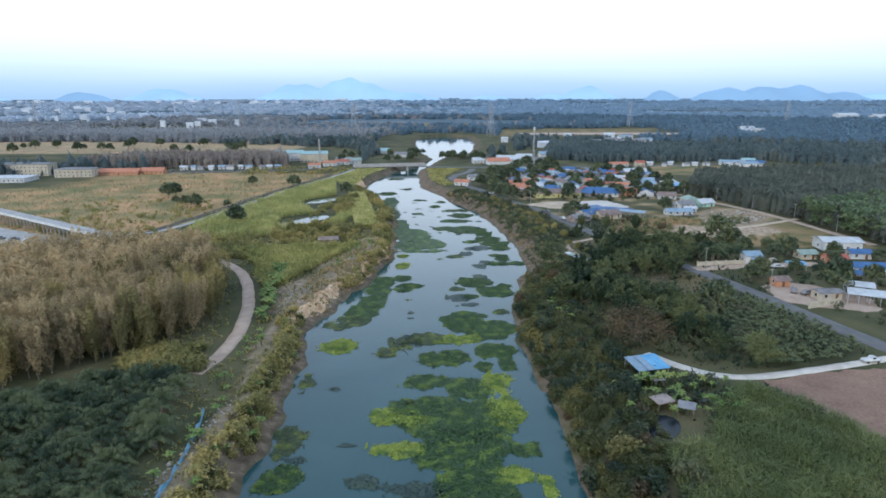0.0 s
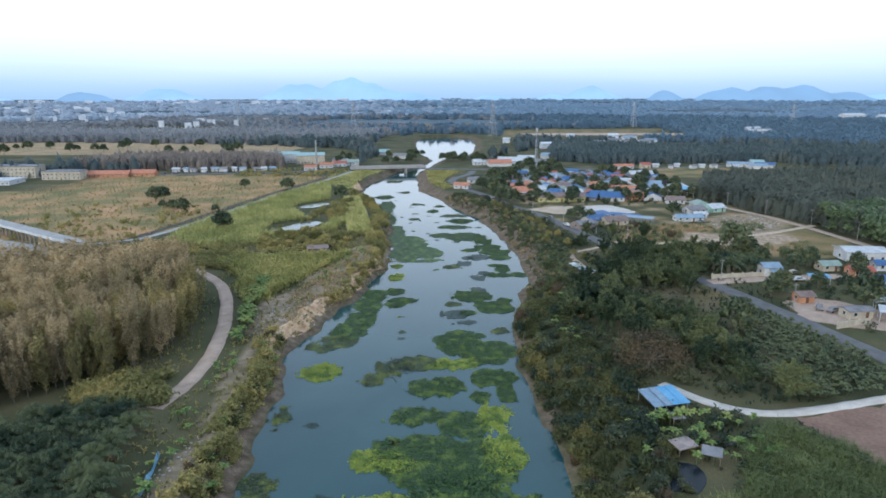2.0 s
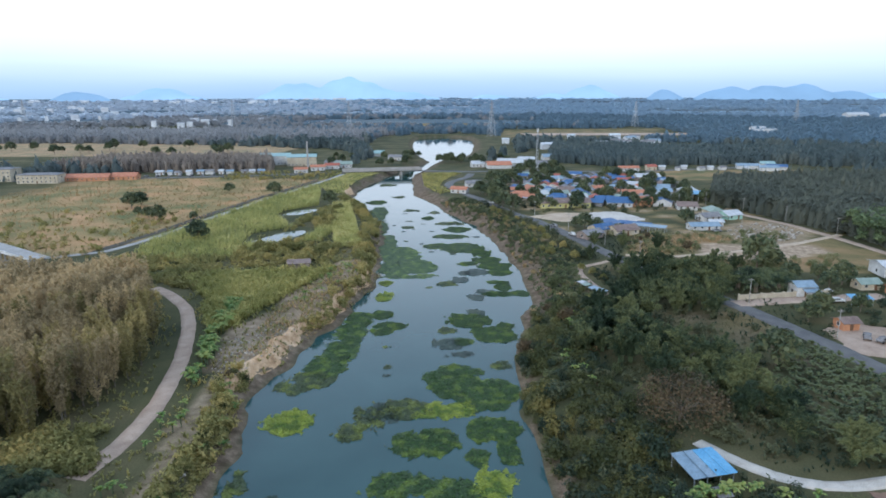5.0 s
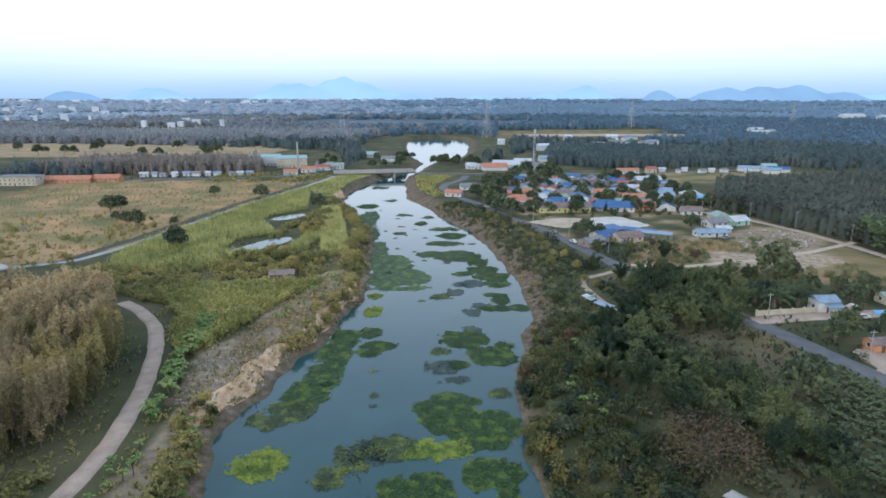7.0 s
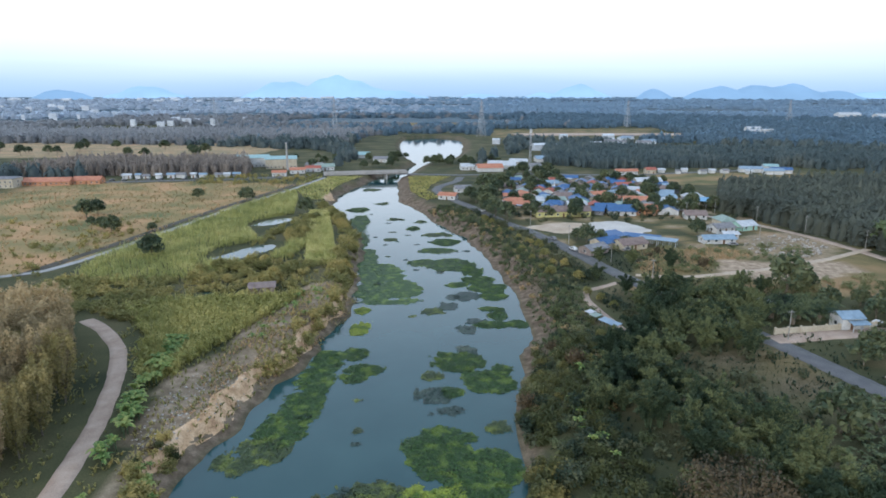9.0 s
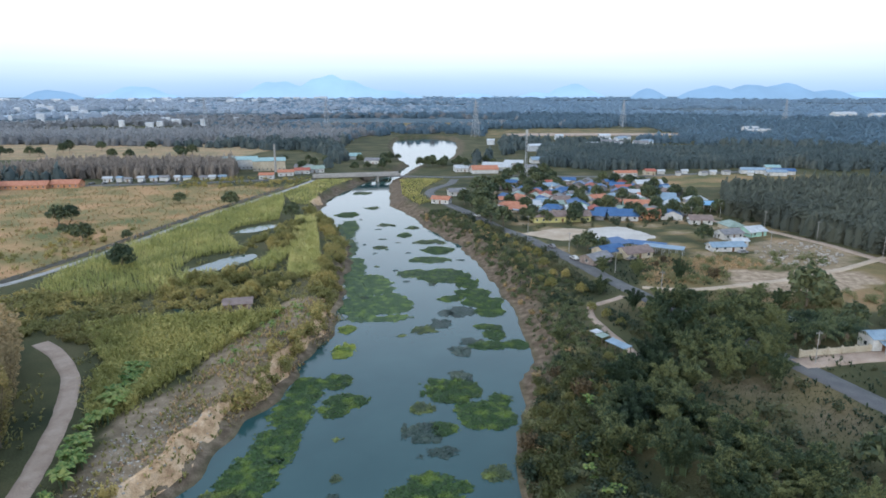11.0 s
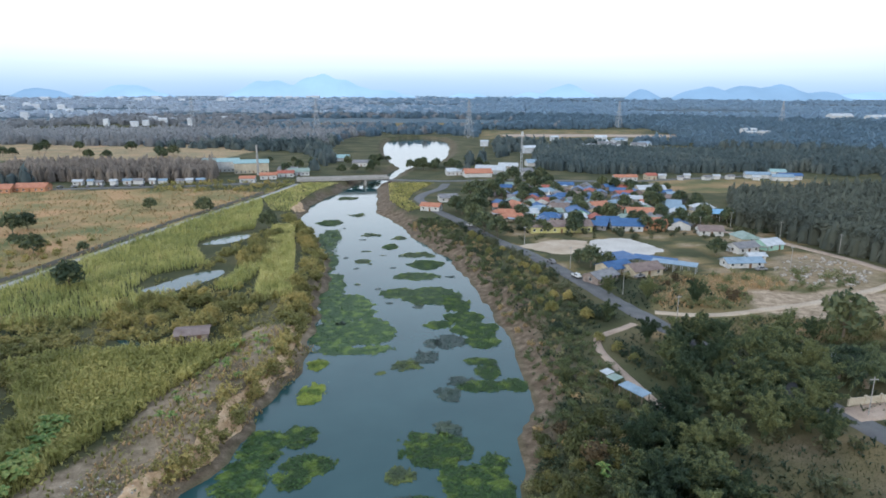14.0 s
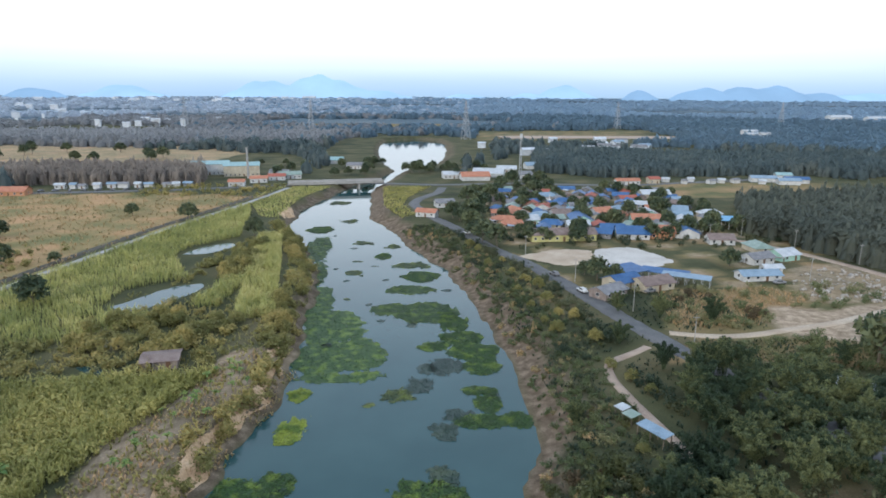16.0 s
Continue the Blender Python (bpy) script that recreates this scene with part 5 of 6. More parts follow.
WEED_BEND = (
    ("g", (-9.6, 166.6, 3.3, 2.5), (-11.4, 163.2, 2.4, 2.1)),
    ("g", (8.3, 169.8, 5.0, 4.7), (5.5, 172.1, 2.5, 3.0)),
    ("g", (13.2, 161.5, 4.5, 4.6), (16.2, 166.1, 2.2, 2.5)),
    ("d", (2.5, 163.4, 1.8, 1.6)),
    ("g", (6.4, 157.1, 2.1, 2.1)),
    ("d", (12.5, 144.8, 1.7, 1.5)),
    ("k", (3.3, 156.7, 2.6, 2.8)),
    ("k", (5.3, 150.8, 2.4, 1.7)),
    ("d", (3.0, 199.6, 2.7, 2.3)),
    ("k", (6.4, 203.8, 2.4, 2.7)),
    ("k", (12.3, 210.9, 3.0, 3.1)),
    ("k", (8.5, 209.7, 1.6, 2.0)),
    ("g", (18.5, 196.0, 2.1, 3.0), (17.6, 200.7, 2.4, 1.5)),
    ("g", (16.4, 190.0, 4.0, 1.9)),
    ("g", (22.3, 190.5, 2.2, 2.3)),
    ("k", (10.8, 187.6, 2.2, 2.2)),
    ("k", (13.0, 191.7, 2.2, 1.8)),
    ("y", (-13.8, 200.2, 1.7, 2.1)),
    ("y", (-12.6, 188.6, 1.9, 3.4)),
    ("g", (-12.3, 174.5, 2.2, 3.0)),
    ("k", (9.6, 175.4, 1.5, 1.9)),
)
WEED_UPPER = (
    ("g", (9.3, 241.5, 6.9, 6.8), (1.2, 244.4, 4.8, 3.7), (5.2, 260.1, 5.6, 3.5)),
    ("g", (8.4, 272.5, 5.1, 5.2)),
    ("g", (14.8, 234.8, 3.0, 6.2), (16.0, 225.7, 4.3, 3.5)),
    ("g", (10.5, 221.1, 2.8, 2.4), (18.3, 218.3, 5.2, 4.0), (19.2, 211.1, 3.0, 3.3)),
    ("g", (-17.3, 249.3, 3.6, 13.0), (-11.4, 232.5, 6.4, 9.8), (-6.3, 217.3, 6.4, 7.8), (-11.5, 214.8, 5.2, 8.1), (-1.9, 217.3, 2.2, 3.9), (-10.0, 207.2, 4.6, 2.1), (-4.4, 207.2, 2.9, 1.7)),
    ("g", (-25.6, 305.2, 4.0, 19.7), (-22.3, 274.5, 3.5, 15.1)),
)
WEED_FAR = (
    ("g", (-3.3, 296.1, 2.5, 3.7)),
    ("d", (-11.1, 277.0, 1.8, 1.8)),
    ("d", (-10.5, 314.5, 3.5, 2.6)),
    ("d", (-1.2, 309.2, 2.7, 2.5)),
    ("d", (5.7, 284.7, 4.8, 3.3)),
    ("g", (-28.6, 337.9, 5.1, 6.3)),
    ("d", (-28.5, 399.1, 4.8, 4.9)),
    ("d", (-20.2, 354.3, 3.2, 3.6)),
)
WEEDS = {"g": ("weed", "floating mat of green and yellow-green water weed", 0.8, 30), "y": ("weed_bright", "floating mat of bright yellow-green water weed", 1.1, 34),
         "d": ("weed_dull", "thin torn mat of dull olive water weed", 1.7, 22), "k": ("sunken", "dark sunken weed just under the water", 1.7, 9)}
for i, (kind_, *lobes) in enumerate(WEED_NEAR + WEED_MIDDLE + WEED_BEND + WEED_UPPER + WEED_FAR):
    mat_, lab, ragged, thick = WEEDS[kind_]
    weed_mat(lobes, 300 + i, mat_, lab, ragged, thick)
for i in range(34):
    y = RNG.uniform(78, 330)
    x = left_shore(y) + (right_shore(y) - left_shore(y)) * RNG.uniform(0.1, 0.95)
    weed_mat([(x, y, RNG.uniform(0.5, 1.2), RNG.uniform(0.4, 1.0))], 400 + i, "sunken" if i % 3 else "weed_dull", "small drifting scrap of dark water weed", 1.2, 9)


# ---- buildings ----
TRUE_SIZE = []

def gable_roof(w, d, h, rise, over=0.6, thick=0.14, hip=0.0):
    """Two (or, with hip, four) slopes with thickness; the ridge runs along x."""
    bm = bmesh.new()
    x, y, r = w / 2 + over, d / 2 + over, max(0.05, (w / 2 + over) * (1 - hip))
    drop = rise * over / (d / 2)
    tops = [(-x, -y, h - drop), (x, -y, h - drop), (x, y, h - drop), (-x, y, h - drop), (-r, 0, h + rise), (r, 0, h + rise)]
    up = [bm.verts.new((a, c, z + thick)) for a, c, z in tops]
    dn = [bm.verts.new(p) for p in tops]
    quads = [(0, 1, 5, 4), (2, 3, 4, 5), (1, 2, 5), (3, 0, 4)]
    for q in quads[:2] + (quads[2:] if hip else []):
        bm.faces.new([up[i] for i in q])
        bm.faces.new([dn[i] for i in reversed(q)])
    rim = [(0, 1), (1, 2), (2, 3), (3, 0)] if hip else [(0, 1), (2, 3), (1, 5), (5, 2), (3, 4), (4, 0)]
    for a, c in rim:
        bm.faces.new((up[c], up[a], dn[a], dn[c]))
    return bm


def ribs(w, d, h, rise, over=0.6, step=1.1):
    """Sheet seams that run down both slopes."""
    bm = bmesh.new()
    y, drop = d / 2 + over, rise * over / (d / 2)
    for x in np.arange(-w / 2 - over + 0.3, w / 2 + over, step):
        for s in (-1, 1):
            a, c = Vector((x, s * y, h - drop + 0.16)), Vector((x, 0, h + rise + 0.16))
            vs = [bm.verts.new(p + Vector((dx, 0, dz))) for p in (a, c) for dx, dz in ((-0.05, 0), (0, 0.06), (0.05, 0))]
            bm.faces.new((vs[0], vs[1], vs[4], vs[3]))
            bm.faces.new((vs[1], vs[2], vs[5], vs[4]))
    return bm


def window(parent, x, y, z, w, h, face):
    """A framed pane on a wall; face is the wall's turn about z."""
    fr = part("window", boxes((-w / 2, w / 2, -0.06, 0.02, -h / 2, -h / 2 + 0.1), (-w / 2, w / 2, -0.06, 0.02, h / 2 - 0.1, h / 2), (-w / 2, -w / 2 + 0.1, -0.06, 0.02, -h / 2 + 0.1, h / 2 - 0.1), (w / 2 - 0.1, w / 2, -0.06, 0.02, -h / 2 + 0.1, h / 2 - 0.1)), M["paint_white"], parent)
    fr.matrix_basis = pose(x, y, z, 0, 0, face)
    part("pane", boxes((-w / 2 + 0.1, w / 2 - 0.1, -0.03, 0.01, -h / 2 + 0.1, h / 2 - 0.1)), M["glass"], fr)


def house(x, y, turn, w, d, h, roof, wall, label, rise=None, hip=0.0, name="house", storeys=1, windows=True, seams=False, category="house", group="village houses"):
    ob = root(name, label, category, pose(x, y, float(land(x, y)) if y > 1100 else LAND, 0, 0, turn), group)
    TRUE_SIZE.append(ob)
    w, d = w * K, d * K
    if group == "roadside houses":
        w, d, h = w * 0.64, d * 0.64, h * 0.85
    rise = d * 0.22 if rise is None else rise
    bm = boxes((-w / 2, w / 2, -d / 2, d / 2, -0.2, h))
    if not hip:
        for s in (-1, 1):
            a = [bm.verts.new((s * w / 2, yy, zz)) for yy, zz in ((-d / 2, h), (d / 2, h), (0, h + rise))]
            c = [bm.verts.new((s * (w / 2 - 0.15), yy, zz)) for yy, zz in ((-d / 2, h), (d / 2, h), (0, h + rise))]
            bm.faces.new(a)
            bm.faces.new(c[::-1])
    part("wall", bm, M[wall], ob)
    rf = part("roof", gable_roof(w, d, h, rise, hip=hip), M[roof], ob)
    if seams:
        part("seams", ribs(w, d, h, rise), M[roof], rf)
    if windows:
        k = max(1, int(w / 3.2))
        for st in range(storeys):
            z = 1.5 + 2.8 * st
            for i in range(k):
                xx = -w / 2 + w * (i + 0.5) / k
                if st == 0 and i == k // 2:
                    dr_ = part("door", boxes((-0.5, 0.5, -0.07, 0.02, 0, 2.05)), M["door"], ob)
                    dr_.matrix_basis = pose(xx, -d / 2, 0)
                else:
                    window(ob, xx, -d / 2, z, 1.2, 1.2, 0)
            window(ob, -w / 2, 0, z, 1.2, 1.2, -90)
            window(ob, w / 2, 0, z, 1.2, 1.2, 90)
    return ob


def canopy_shed(x, y, turn, w, d, h, roof, label, name="open_shed", slope=0.5, post="metal", bays=3, group=""):
    """A sheet roof on posts, open at the sides."""
    ob = root(name, label, "shed", pose(x, y, LAND, 0, 0, turn), group)
    TRUE_SIZE.append(ob)
    w, d = w * K, d * K
    bm = bmesh.new()
    v = [bm.verts.new(p) for p in ((-w / 2, -d / 2, h), (w / 2, -d / 2, h), (w / 2, d / 2, h + slope), (-w / 2, d / 2, h + slope))]
    f = bm.faces.new(v)
    r = bmesh.ops.extrude_face_region(bm, geom=[f])
    for g in r["geom"]:
        if isinstance(g, bmesh.types.BMVert):
            g.co.z += 0.12
    bmesh.ops.recalc_face_normals(bm, faces=bm.faces[:])
    part("roof", bm, M[roof], ob)
    for i in range(bays + 1):
        for yy, hh in ((-d / 2 + 0.3, h + slope * 0.3 / d), (d / 2 - 0.3, h + slope * (1 - 0.3 / d))):
            p = part("post", boxes((-0.08, 0.08, -0.08, 0.08, -0.2, hh)), M[post], ob)
            p.location = (-w / 2 + 0.3 + (w - 0.6) * i / bays, yy, 0)
    return ob


# village: place, turn, width, depth, roof, walls
KINDS = {"o": ("roof_orange", "house with an orange tiled roof"), "r": ("roof_red", "house with a dull red tiled roof"), "b": ("roof_blue", "house with a dark blue sheet roof"), "s": ("roof_sky", "house with a bright blue sheet roof"),
         "w": ("roof_white", "house with a white sheet roof"), "g": ("roof_grey", "house with a grey cement roof"), "n": ("roof_brown", "house with a weathered brown roof"), "p": ("roof_pale", "house with a pale blue roof"), "e": ("roof_green", "house with a faded green roof")}
VILLAGE = ((48, 350, 9, 9, "o"), (41, 334, 11, 6, "o"), (50, 333, 7, 7, "w"), (61, 360, 10, 9, "r"), (65, 346, 9, 7, "n"), (73, 374, 10, 7, "b"), (70, 335, 15, 9, "b"), (66, 324, 9, 6, "w"), (82, 349, 9, 8, "o"), (88, 343, 8, 6, "o"), (95, 335, 12, 8, "o"))
VILLAGE_B = ((81, 309, 12, 10, "b"), (100, 310, 10, 9, "b"), (57, 326, 9, 7, "b"), (76, 315, 9, 8, "b"), (107, 330, 10, 7, "w"), (114, 352, 10, 8, "p"), (125, 345, 9, 7, "w"), (113, 360, 8, 6, "w"), (107, 299, 9, 7, "n"), (106, 274, 9, 6, "g"))
VILLAGE_C = ((114, 288, 9, 7, "e"), (116, 278, 8, 7, "w"), (69, 390, 10, 7, "p"), (86, 371, 11, 7, "b"), (56, 342, 8, 6, "p"), (76, 362, 9, 7, "g"), (97, 322, 8, 6, "g"), (105, 318, 9, 7, "w"), (92, 356, 10, 7, "p"), (100, 345, 9, 7, "w"), (60, 336, 8, 6, "e"), (103, 368, 10, 6, "w"), (120, 335, 8, 6, "g"))
for i, (a, c, w, d, kd) in enumerate(VILLAGE + VILLAGE_B + VILLAGE_C):
    roof, lab = KINDS[kd]
    wall = ("paint_white", "paint_cream", "paint_mint", "paint_white")[i % 4]
    house(a, c, RNG.uniform(-25, 25) + (90 if i % 3 == 0 else 0), w * 0.88, d * 0.88, RNG.uniform(2.3, 2.8), roof, wall, lab + " among village trees", hip=0.5 if i % 4 == 1 else 0.0)
taken = [(a, c) for a, c, *_ in VILLAGE + VILLAGE_B + VILLAGE_C] + [(91, 309), (56, 306), (50, 306), (63, 306), (119, 389), (122, 324)]
for i in range(260):
    a, c = RNG.uniform(40, 128), RNG.uniform(304, 415)
    if min((a - e) ** 2 + (c - f) ** 2 for e, f in taken) < 40 or a > 100 + (c - 300) * 0.35 or len(taken) > 96:
        continue
    taken.append((a, c))
    roof, lab = KINDS["bgbgnbprebobg"[RNG.integers(13)]]
    house(a, c, RNG.uniform(-30, 30) + 90 * RNG.integers(2), RNG.uniform(5.0, 8.0), RNG.uniform(4.2, 5.8), RNG.uniform(2.2, 2.7), roof, ("paint_cream", "rust", "roof_grey")[i % 3], lab + " among village trees", windows=c < 350)
homes = taken[:]
for i in range(60):
    a, c = homes[RNG.integers(len(homes))]
    t_, r_ = RNG.uniform(0, 2 * math.pi), RNG.uniform(4.2, 6.0)
    canopy_shed(a + math.cos(t_) * r_, c + math.sin(t_) * r_, RNG.uniform(0, 180), RNG.uniform(1.8, 3.6), RNG.uniform(1.5, 2.6), RNG.uniform(1.9, 2.4), ("roof_white", "rust", "roof_grey", "roof_pale", "roof_brown")[i % 5], ("small white sheet roof on posts beside a house", "rusty sheet lean-to beside a house", "grey cement-sheet lean-to beside a house", "pale blue sheet lean-to beside a house", "brown lean-to roof beside a house")[i % 5], "lean_to", 0.35, "bark", 1, "village lean-tos")
house(91, 309, -12, 8, 8, 3.2, "roof_orange", "paint_orange", "large orange house with an orange tiled roof", storeys=1)
house(56, 306, 4, 22, 7, 3.2, "roof_brown", "paint_yellow", "long school-like building with yellow walls and brown roof", name="long_building")
house(119, 389, 0, 13, 7, 4.2, "roof_white", "paint_cream", "cream building with a white roof in the village", name="hall")
house(97, 257, 3, 10.5, 4.5, 2.2, "roof_pale", "paint_white", "long low white building with a pale blue roof", name="row_building")
house(104, 263, 3, 5, 3, 2.4, "roof_white", "paint_white", "small white outbuilding beside the row building", name="outbuilding")
canopy_shed(122, 324, -18, 11, 8, 4.2, "roof_sky", "open hall with a bright blue sheet roof on posts", "open_hall", 0.7, "paint_white", 4)
canopy_shed(63, 259, 28, 9, 7, 3.2, "roof_blue", "workshop shed with a blue sheet roof", slope=0.8)
canopy_shed(72, 257, -32, 12, 3.6, 2.8, "roof_blue", "long shed with a blue sheet roof", "long_shed", 0.8, bays=6)
canopy_shed(76, 253, -32, 12, 3.6, 2.8, "roof_pale", "long shed with a grey-blue sheet roof", "long_shed", 0.5, bays=6)
house(59, 252, 28, 8, 6, 2.6, "roof_blue", "paint_cream", "workshop house with a dark blue roof", seams=True)
house(66, 250, 20, 9, 6, 2.6, "roof_brown", "paint_cream", "workshop house with a brown roof")
house(53, 244, 35, 8, 5, 2.4, "roof_grey", "rust", "roadside house with a grey roof")

# roadside houses on the east
EASTG = "roadside houses"
house(89, 179, 4, 7, 6, 4.2, "roof_pale", "paint_white", "white house with a pale blue sheet roof", seams=True, group=EASTG)
canopy_shed(90, 176.4, 4, 4, 2.2, 2.2, "roof_pale", "pale blue porch roof in front of a house", "porch", 0.7, "paint_white", 2)
house(85.5, 156, 6, 5.5, 5, 2.8, "roof_brown", "paint_orange", "small orange house with a brown roof", group=EASTG)
house(91, 145, 8, 9, 5, 3.0, "roof_grey", "paint_cream", "cream house with a flat grey roof", 0.5, group=EASTG, seams=True)
canopy_shed(98.5, 141, -28, 9, 3.8, 3.0, "roof_white", "open shed with a white sheet roof", slope=0.9, bays=4)
canopy_shed(100, 147, -28, 6.5, 3.8, 3.6, "roof_white", "open shed with a pale white roof", slope=0.6)
house(125, 196, -6, 18, 12, 4.6, "roof_white", "paint_white", "large warehouse with a white sheet roof", 1.2, name="warehouse", seams=True, category="warehouse", group=EASTG)
house(108, 184, 4, 8, 6, 2.8, "roof_green", "paint_cream", "house with a faded green roof", group=EASTG)
house(106, 162, -10, 11, 5, 2.8, "roof_blue", "paint_cream", "house with a dark blue roof", group=EASTG)
canopy_shed(98, 171, -6, 5, 3, 2.4, "roof_sky", "low shed with a bright blue sheet roof", slope=0.4)
house(116, 168, -8, 13, 7, 3.0, "roof_blue", "paint_white", "long house with a blue roof", group=EASTG)
house(113, 178, -6, 9, 6, 3.0, "roof_red", "paint_orange", "red-roofed house with orange walls", group=EASTG)
house(124, 184, -6, 9, 6, 3.0, "roof_blue", "paint_white", "house with a deep blue roof", group=EASTG)
house(125, 158, -6, 12, 7, 3.2, "roof_white", "paint_white", "house with a broad white roof", group=EASTG)
house(78, 191.5, -40, 8, 4, 2.6, "roof_white", "rust", "small house with a long white sheet roof", group=EASTG)


def wall_run(x0, y0, x1, y1, h, mat, label, step=2.6):
    """A masonry garden wall with posts."""
    L = math.hypot(x1 - x0, y1 - y0)
    ob = root("garden_wall", label, "wall", pose(x0, y0, LAND, 0, 0, math.degrees(math.atan2(y1 - y0, x1 - x0))))
    n_ = int(L / step)
    pm = pn_ = None
    for i in range(n_ + 1):
        u = L * i / n_
        if pm is None:
            p = part("post", boxes((-0.16, 0.16, -0.16, 0.16, -0.2, h + 0.25)), mat, ob)
            pm = p.data
        else:
            p = part("post", pm, mat, ob)
        p.location.x = u
        if i < n_:
            if pn_ is None:
                q = part("panel", boxes((0.17, L / n_ - 0.17, -0.07, 0.07, -0.2, h)), mat, ob)
                pn_ = q.data
            else:
                q = part("panel", pn_, mat, ob)
            q.location.x = u


wall_run(72, 175, 95, 178.4, 1.3, M["paint_cream"], "pale cream masonry garden wall with posts")
wall_run(82.5, 137.5, 91, 140.5, 1.4, M["paint_cream"], "low cream yard wall beside the road")

# riverside sheds
ob = canopy_shed(34.5, 104.3, 13.5, 6.0, 5.2, 1.75, "roof_pale", "shed roof of pale and blue metal sheets on posts", "sheet_shed", 0.7)
for x0, x1, mat_, lab in ((-1.6, 0.1, "roof_pale", "weathered pale sheet"), (0.15, 2.1, "roof_sky", "blue sheet"), (2.15, 4.1, "roof_sky", "newer bright blue sheet")):
    part("roof_sheet", boxes((x0, x1, -3.55, 3.55, 2.17, 2.21)), M[mat_], ob, lab).matrix_basis = pose(0, 0, 0.18 + (0.03 if x0 > 2 else 0), math.degrees(math.atan2(0.7, 7.0)))
canopy_shed(32.5, 90.5, 20, 3.2, 2.4, 1.9, "rust", "low lean-to of rusty sheets by a pond", "lean_to", 0.3, "bark", 1)
canopy_shed(35.6, 88.6, -25, 2.6, 2.2, 1.8, "roof_grey", "small lean-to of grey sheets by a pond", "lean_to", 0.3, "bark", 1)
canopy_shed(34.5, 98.5, 10, 2.0, 1.8, 1.7, "roof_grey", "tiny grey sheet hut among bananas", "lean_to", 0.3, "bark", 1)
canopy_shed(39.4, 178.3, -62, 5.0, 2.0, 2.3, "roof_pale", "riverside shack with a pale metal sheet roof", "shack", 0.3, "bark", 2)
canopy_shed(37.8, 183.2, -62, 2.0, 2.0, 2.0, "roof_green", "small green-roofed lean-to of the shack", "lean_to", 0.2, "bark", 1)
canopy_shed(37.2, 185.4, -62, 1.8, 1.8, 2.0, "roof_white", "small white-roofed lean-to of the shack", "lean_to", 0.2, "bark", 1)
house(-38.5, 207, 12, 5.8, 4.6, 2.2, "roof_brown", "rust", "farm hut with a weathered grey-brown sheet roof", 0.5, group="", name="farm_hut")

# ponds
for poly, lab in (([(-62, 239), (-57, 235), (-51, 241), (-45.5, 252), (-47, 258), (-54, 254)], "curved farm pond in the cane"), ([(-63, 288), (-56, 288), (-49.5, 298), (-52, 304), (-60, 297)], "small farm pond"),
                  ([(-53, 206), (-47, 202), (-46, 204), (-51, 208)], "little farm pond beside a hut"), ([(28, 82), (31, 80.5), (34.5, 86), (33, 89), (28.5, 88)], "dark still pond among bananas"), ([(39, 92), (42, 92), (42, 95), (39, 95)], "small dark pond")):
    sheet("pond", poly, M["pond_dark" if "dark" in lab else "water"], lab, "pond", 0.07, 0.25)

# cut clay faces of the west bank
def cut_face(y0, y1, d0, d1, seed):
    rng = np.random.default_rng(seed)
    ys_ = np.arange(y0, y1, 0.5)
    us = np.linspace(0, 1, 9)
    rows = []
    for u in us:
        wob_ = 0.5 * np.sin(ys_ * 0.9 + seed) + rng.uniform(-0.3, 0.3, len(ys_))
        taper = np.sin(np.pi * (ys_ - y0) / (y1 - y0)) ** 0.5
        dd = d0 + (d1 - d0) * (0.5 + (u - 0.5) * taper) + wob_ * 0.4
        x = left_shore(ys_) - dd
        rows.append(np.stack([x, ys_, land(x, ys_) + 0.10 + rng.uniform(0, 0.14, len(ys_)) * (0 < u < 1)], 1))
    V = np.concatenate(rows)
    k = len(ys_)
    F = np.concatenate([np.stack([np.arange(k - 1) + k * i, np.arange(1, k) + k * i, np.arange(1, k) + k * (i + 1), np.arange(k - 1) + k * (i + 1)], 1) for i in range(8)])
    tagged(new("cut_bank", nmesh("cut_bank", V, F, M["cut"])), "steep cut face of yellow clay on the bank", "earth bank", kind="structure")


for j, row in enumerate(((129, 163, 1.7, 5.4), (162, 184, 1.5, 4.6), (183, 203, 1.5, 4.2), (202, 217, 1.4, 4.2), (352, 372, 1.5, 6.5))):
    cut_face(*row, 500 + j)

# rubble
chunk = []
for i in range(5):
    rng = np.random.default_rng(600 + i)
    v = np.array([(a, c, z) for z in (0, 1) for a, c in ((-1, -1), (1, -1), (1, 1), (-1, 1))], float) * (0.5, 0.35, 0.5) * rng.uniform(0.6, 1.2, (8, 3))
    chunk.append((v, np.array([(0, 1, 5, 4), (1, 2, 6, 5), (2, 3, 7, 6), (3, 0, 4, 7), (4, 5, 6, 7), (3, 2, 1, 0)])))
xs, ys = scatter([(-41, 147), (-37.5, 162), (-28.5, 158), (-28.5, 151), (-31.5, 141), (-35, 134), (-39, 136)], 0.62, RNG, 0.5)
k = RNG.random(len(xs)) < 0.5
stuff("rubble", chunk, xs[k], ys[k], RNG.uniform(0.1, 0.5, k.sum()), M["rubbish"], "pale broken concrete rubble tipped on the bank", "rubble", 31)
xs, ys = scatter([(100, 240), (118, 236), (130, 250), (128, 268), (112, 262), (103, 252)], 1.2, RNG, 0.5)
k = RNG.random(len(xs)) < 0.3
stuff("rubble", chunk, xs[k], ys[k], RNG.uniform(0.4, 1.5, k.sum()), M["rubbish"], "grey concrete blocks and scrap stored in a yard", "rubble", 32)
xs, ys = scatter([(-39, 66), (-37, 88), (-33, 106), (-31, 106), (-35, 88), (-36.5, 66)], 0.9, RNG, 0.5)
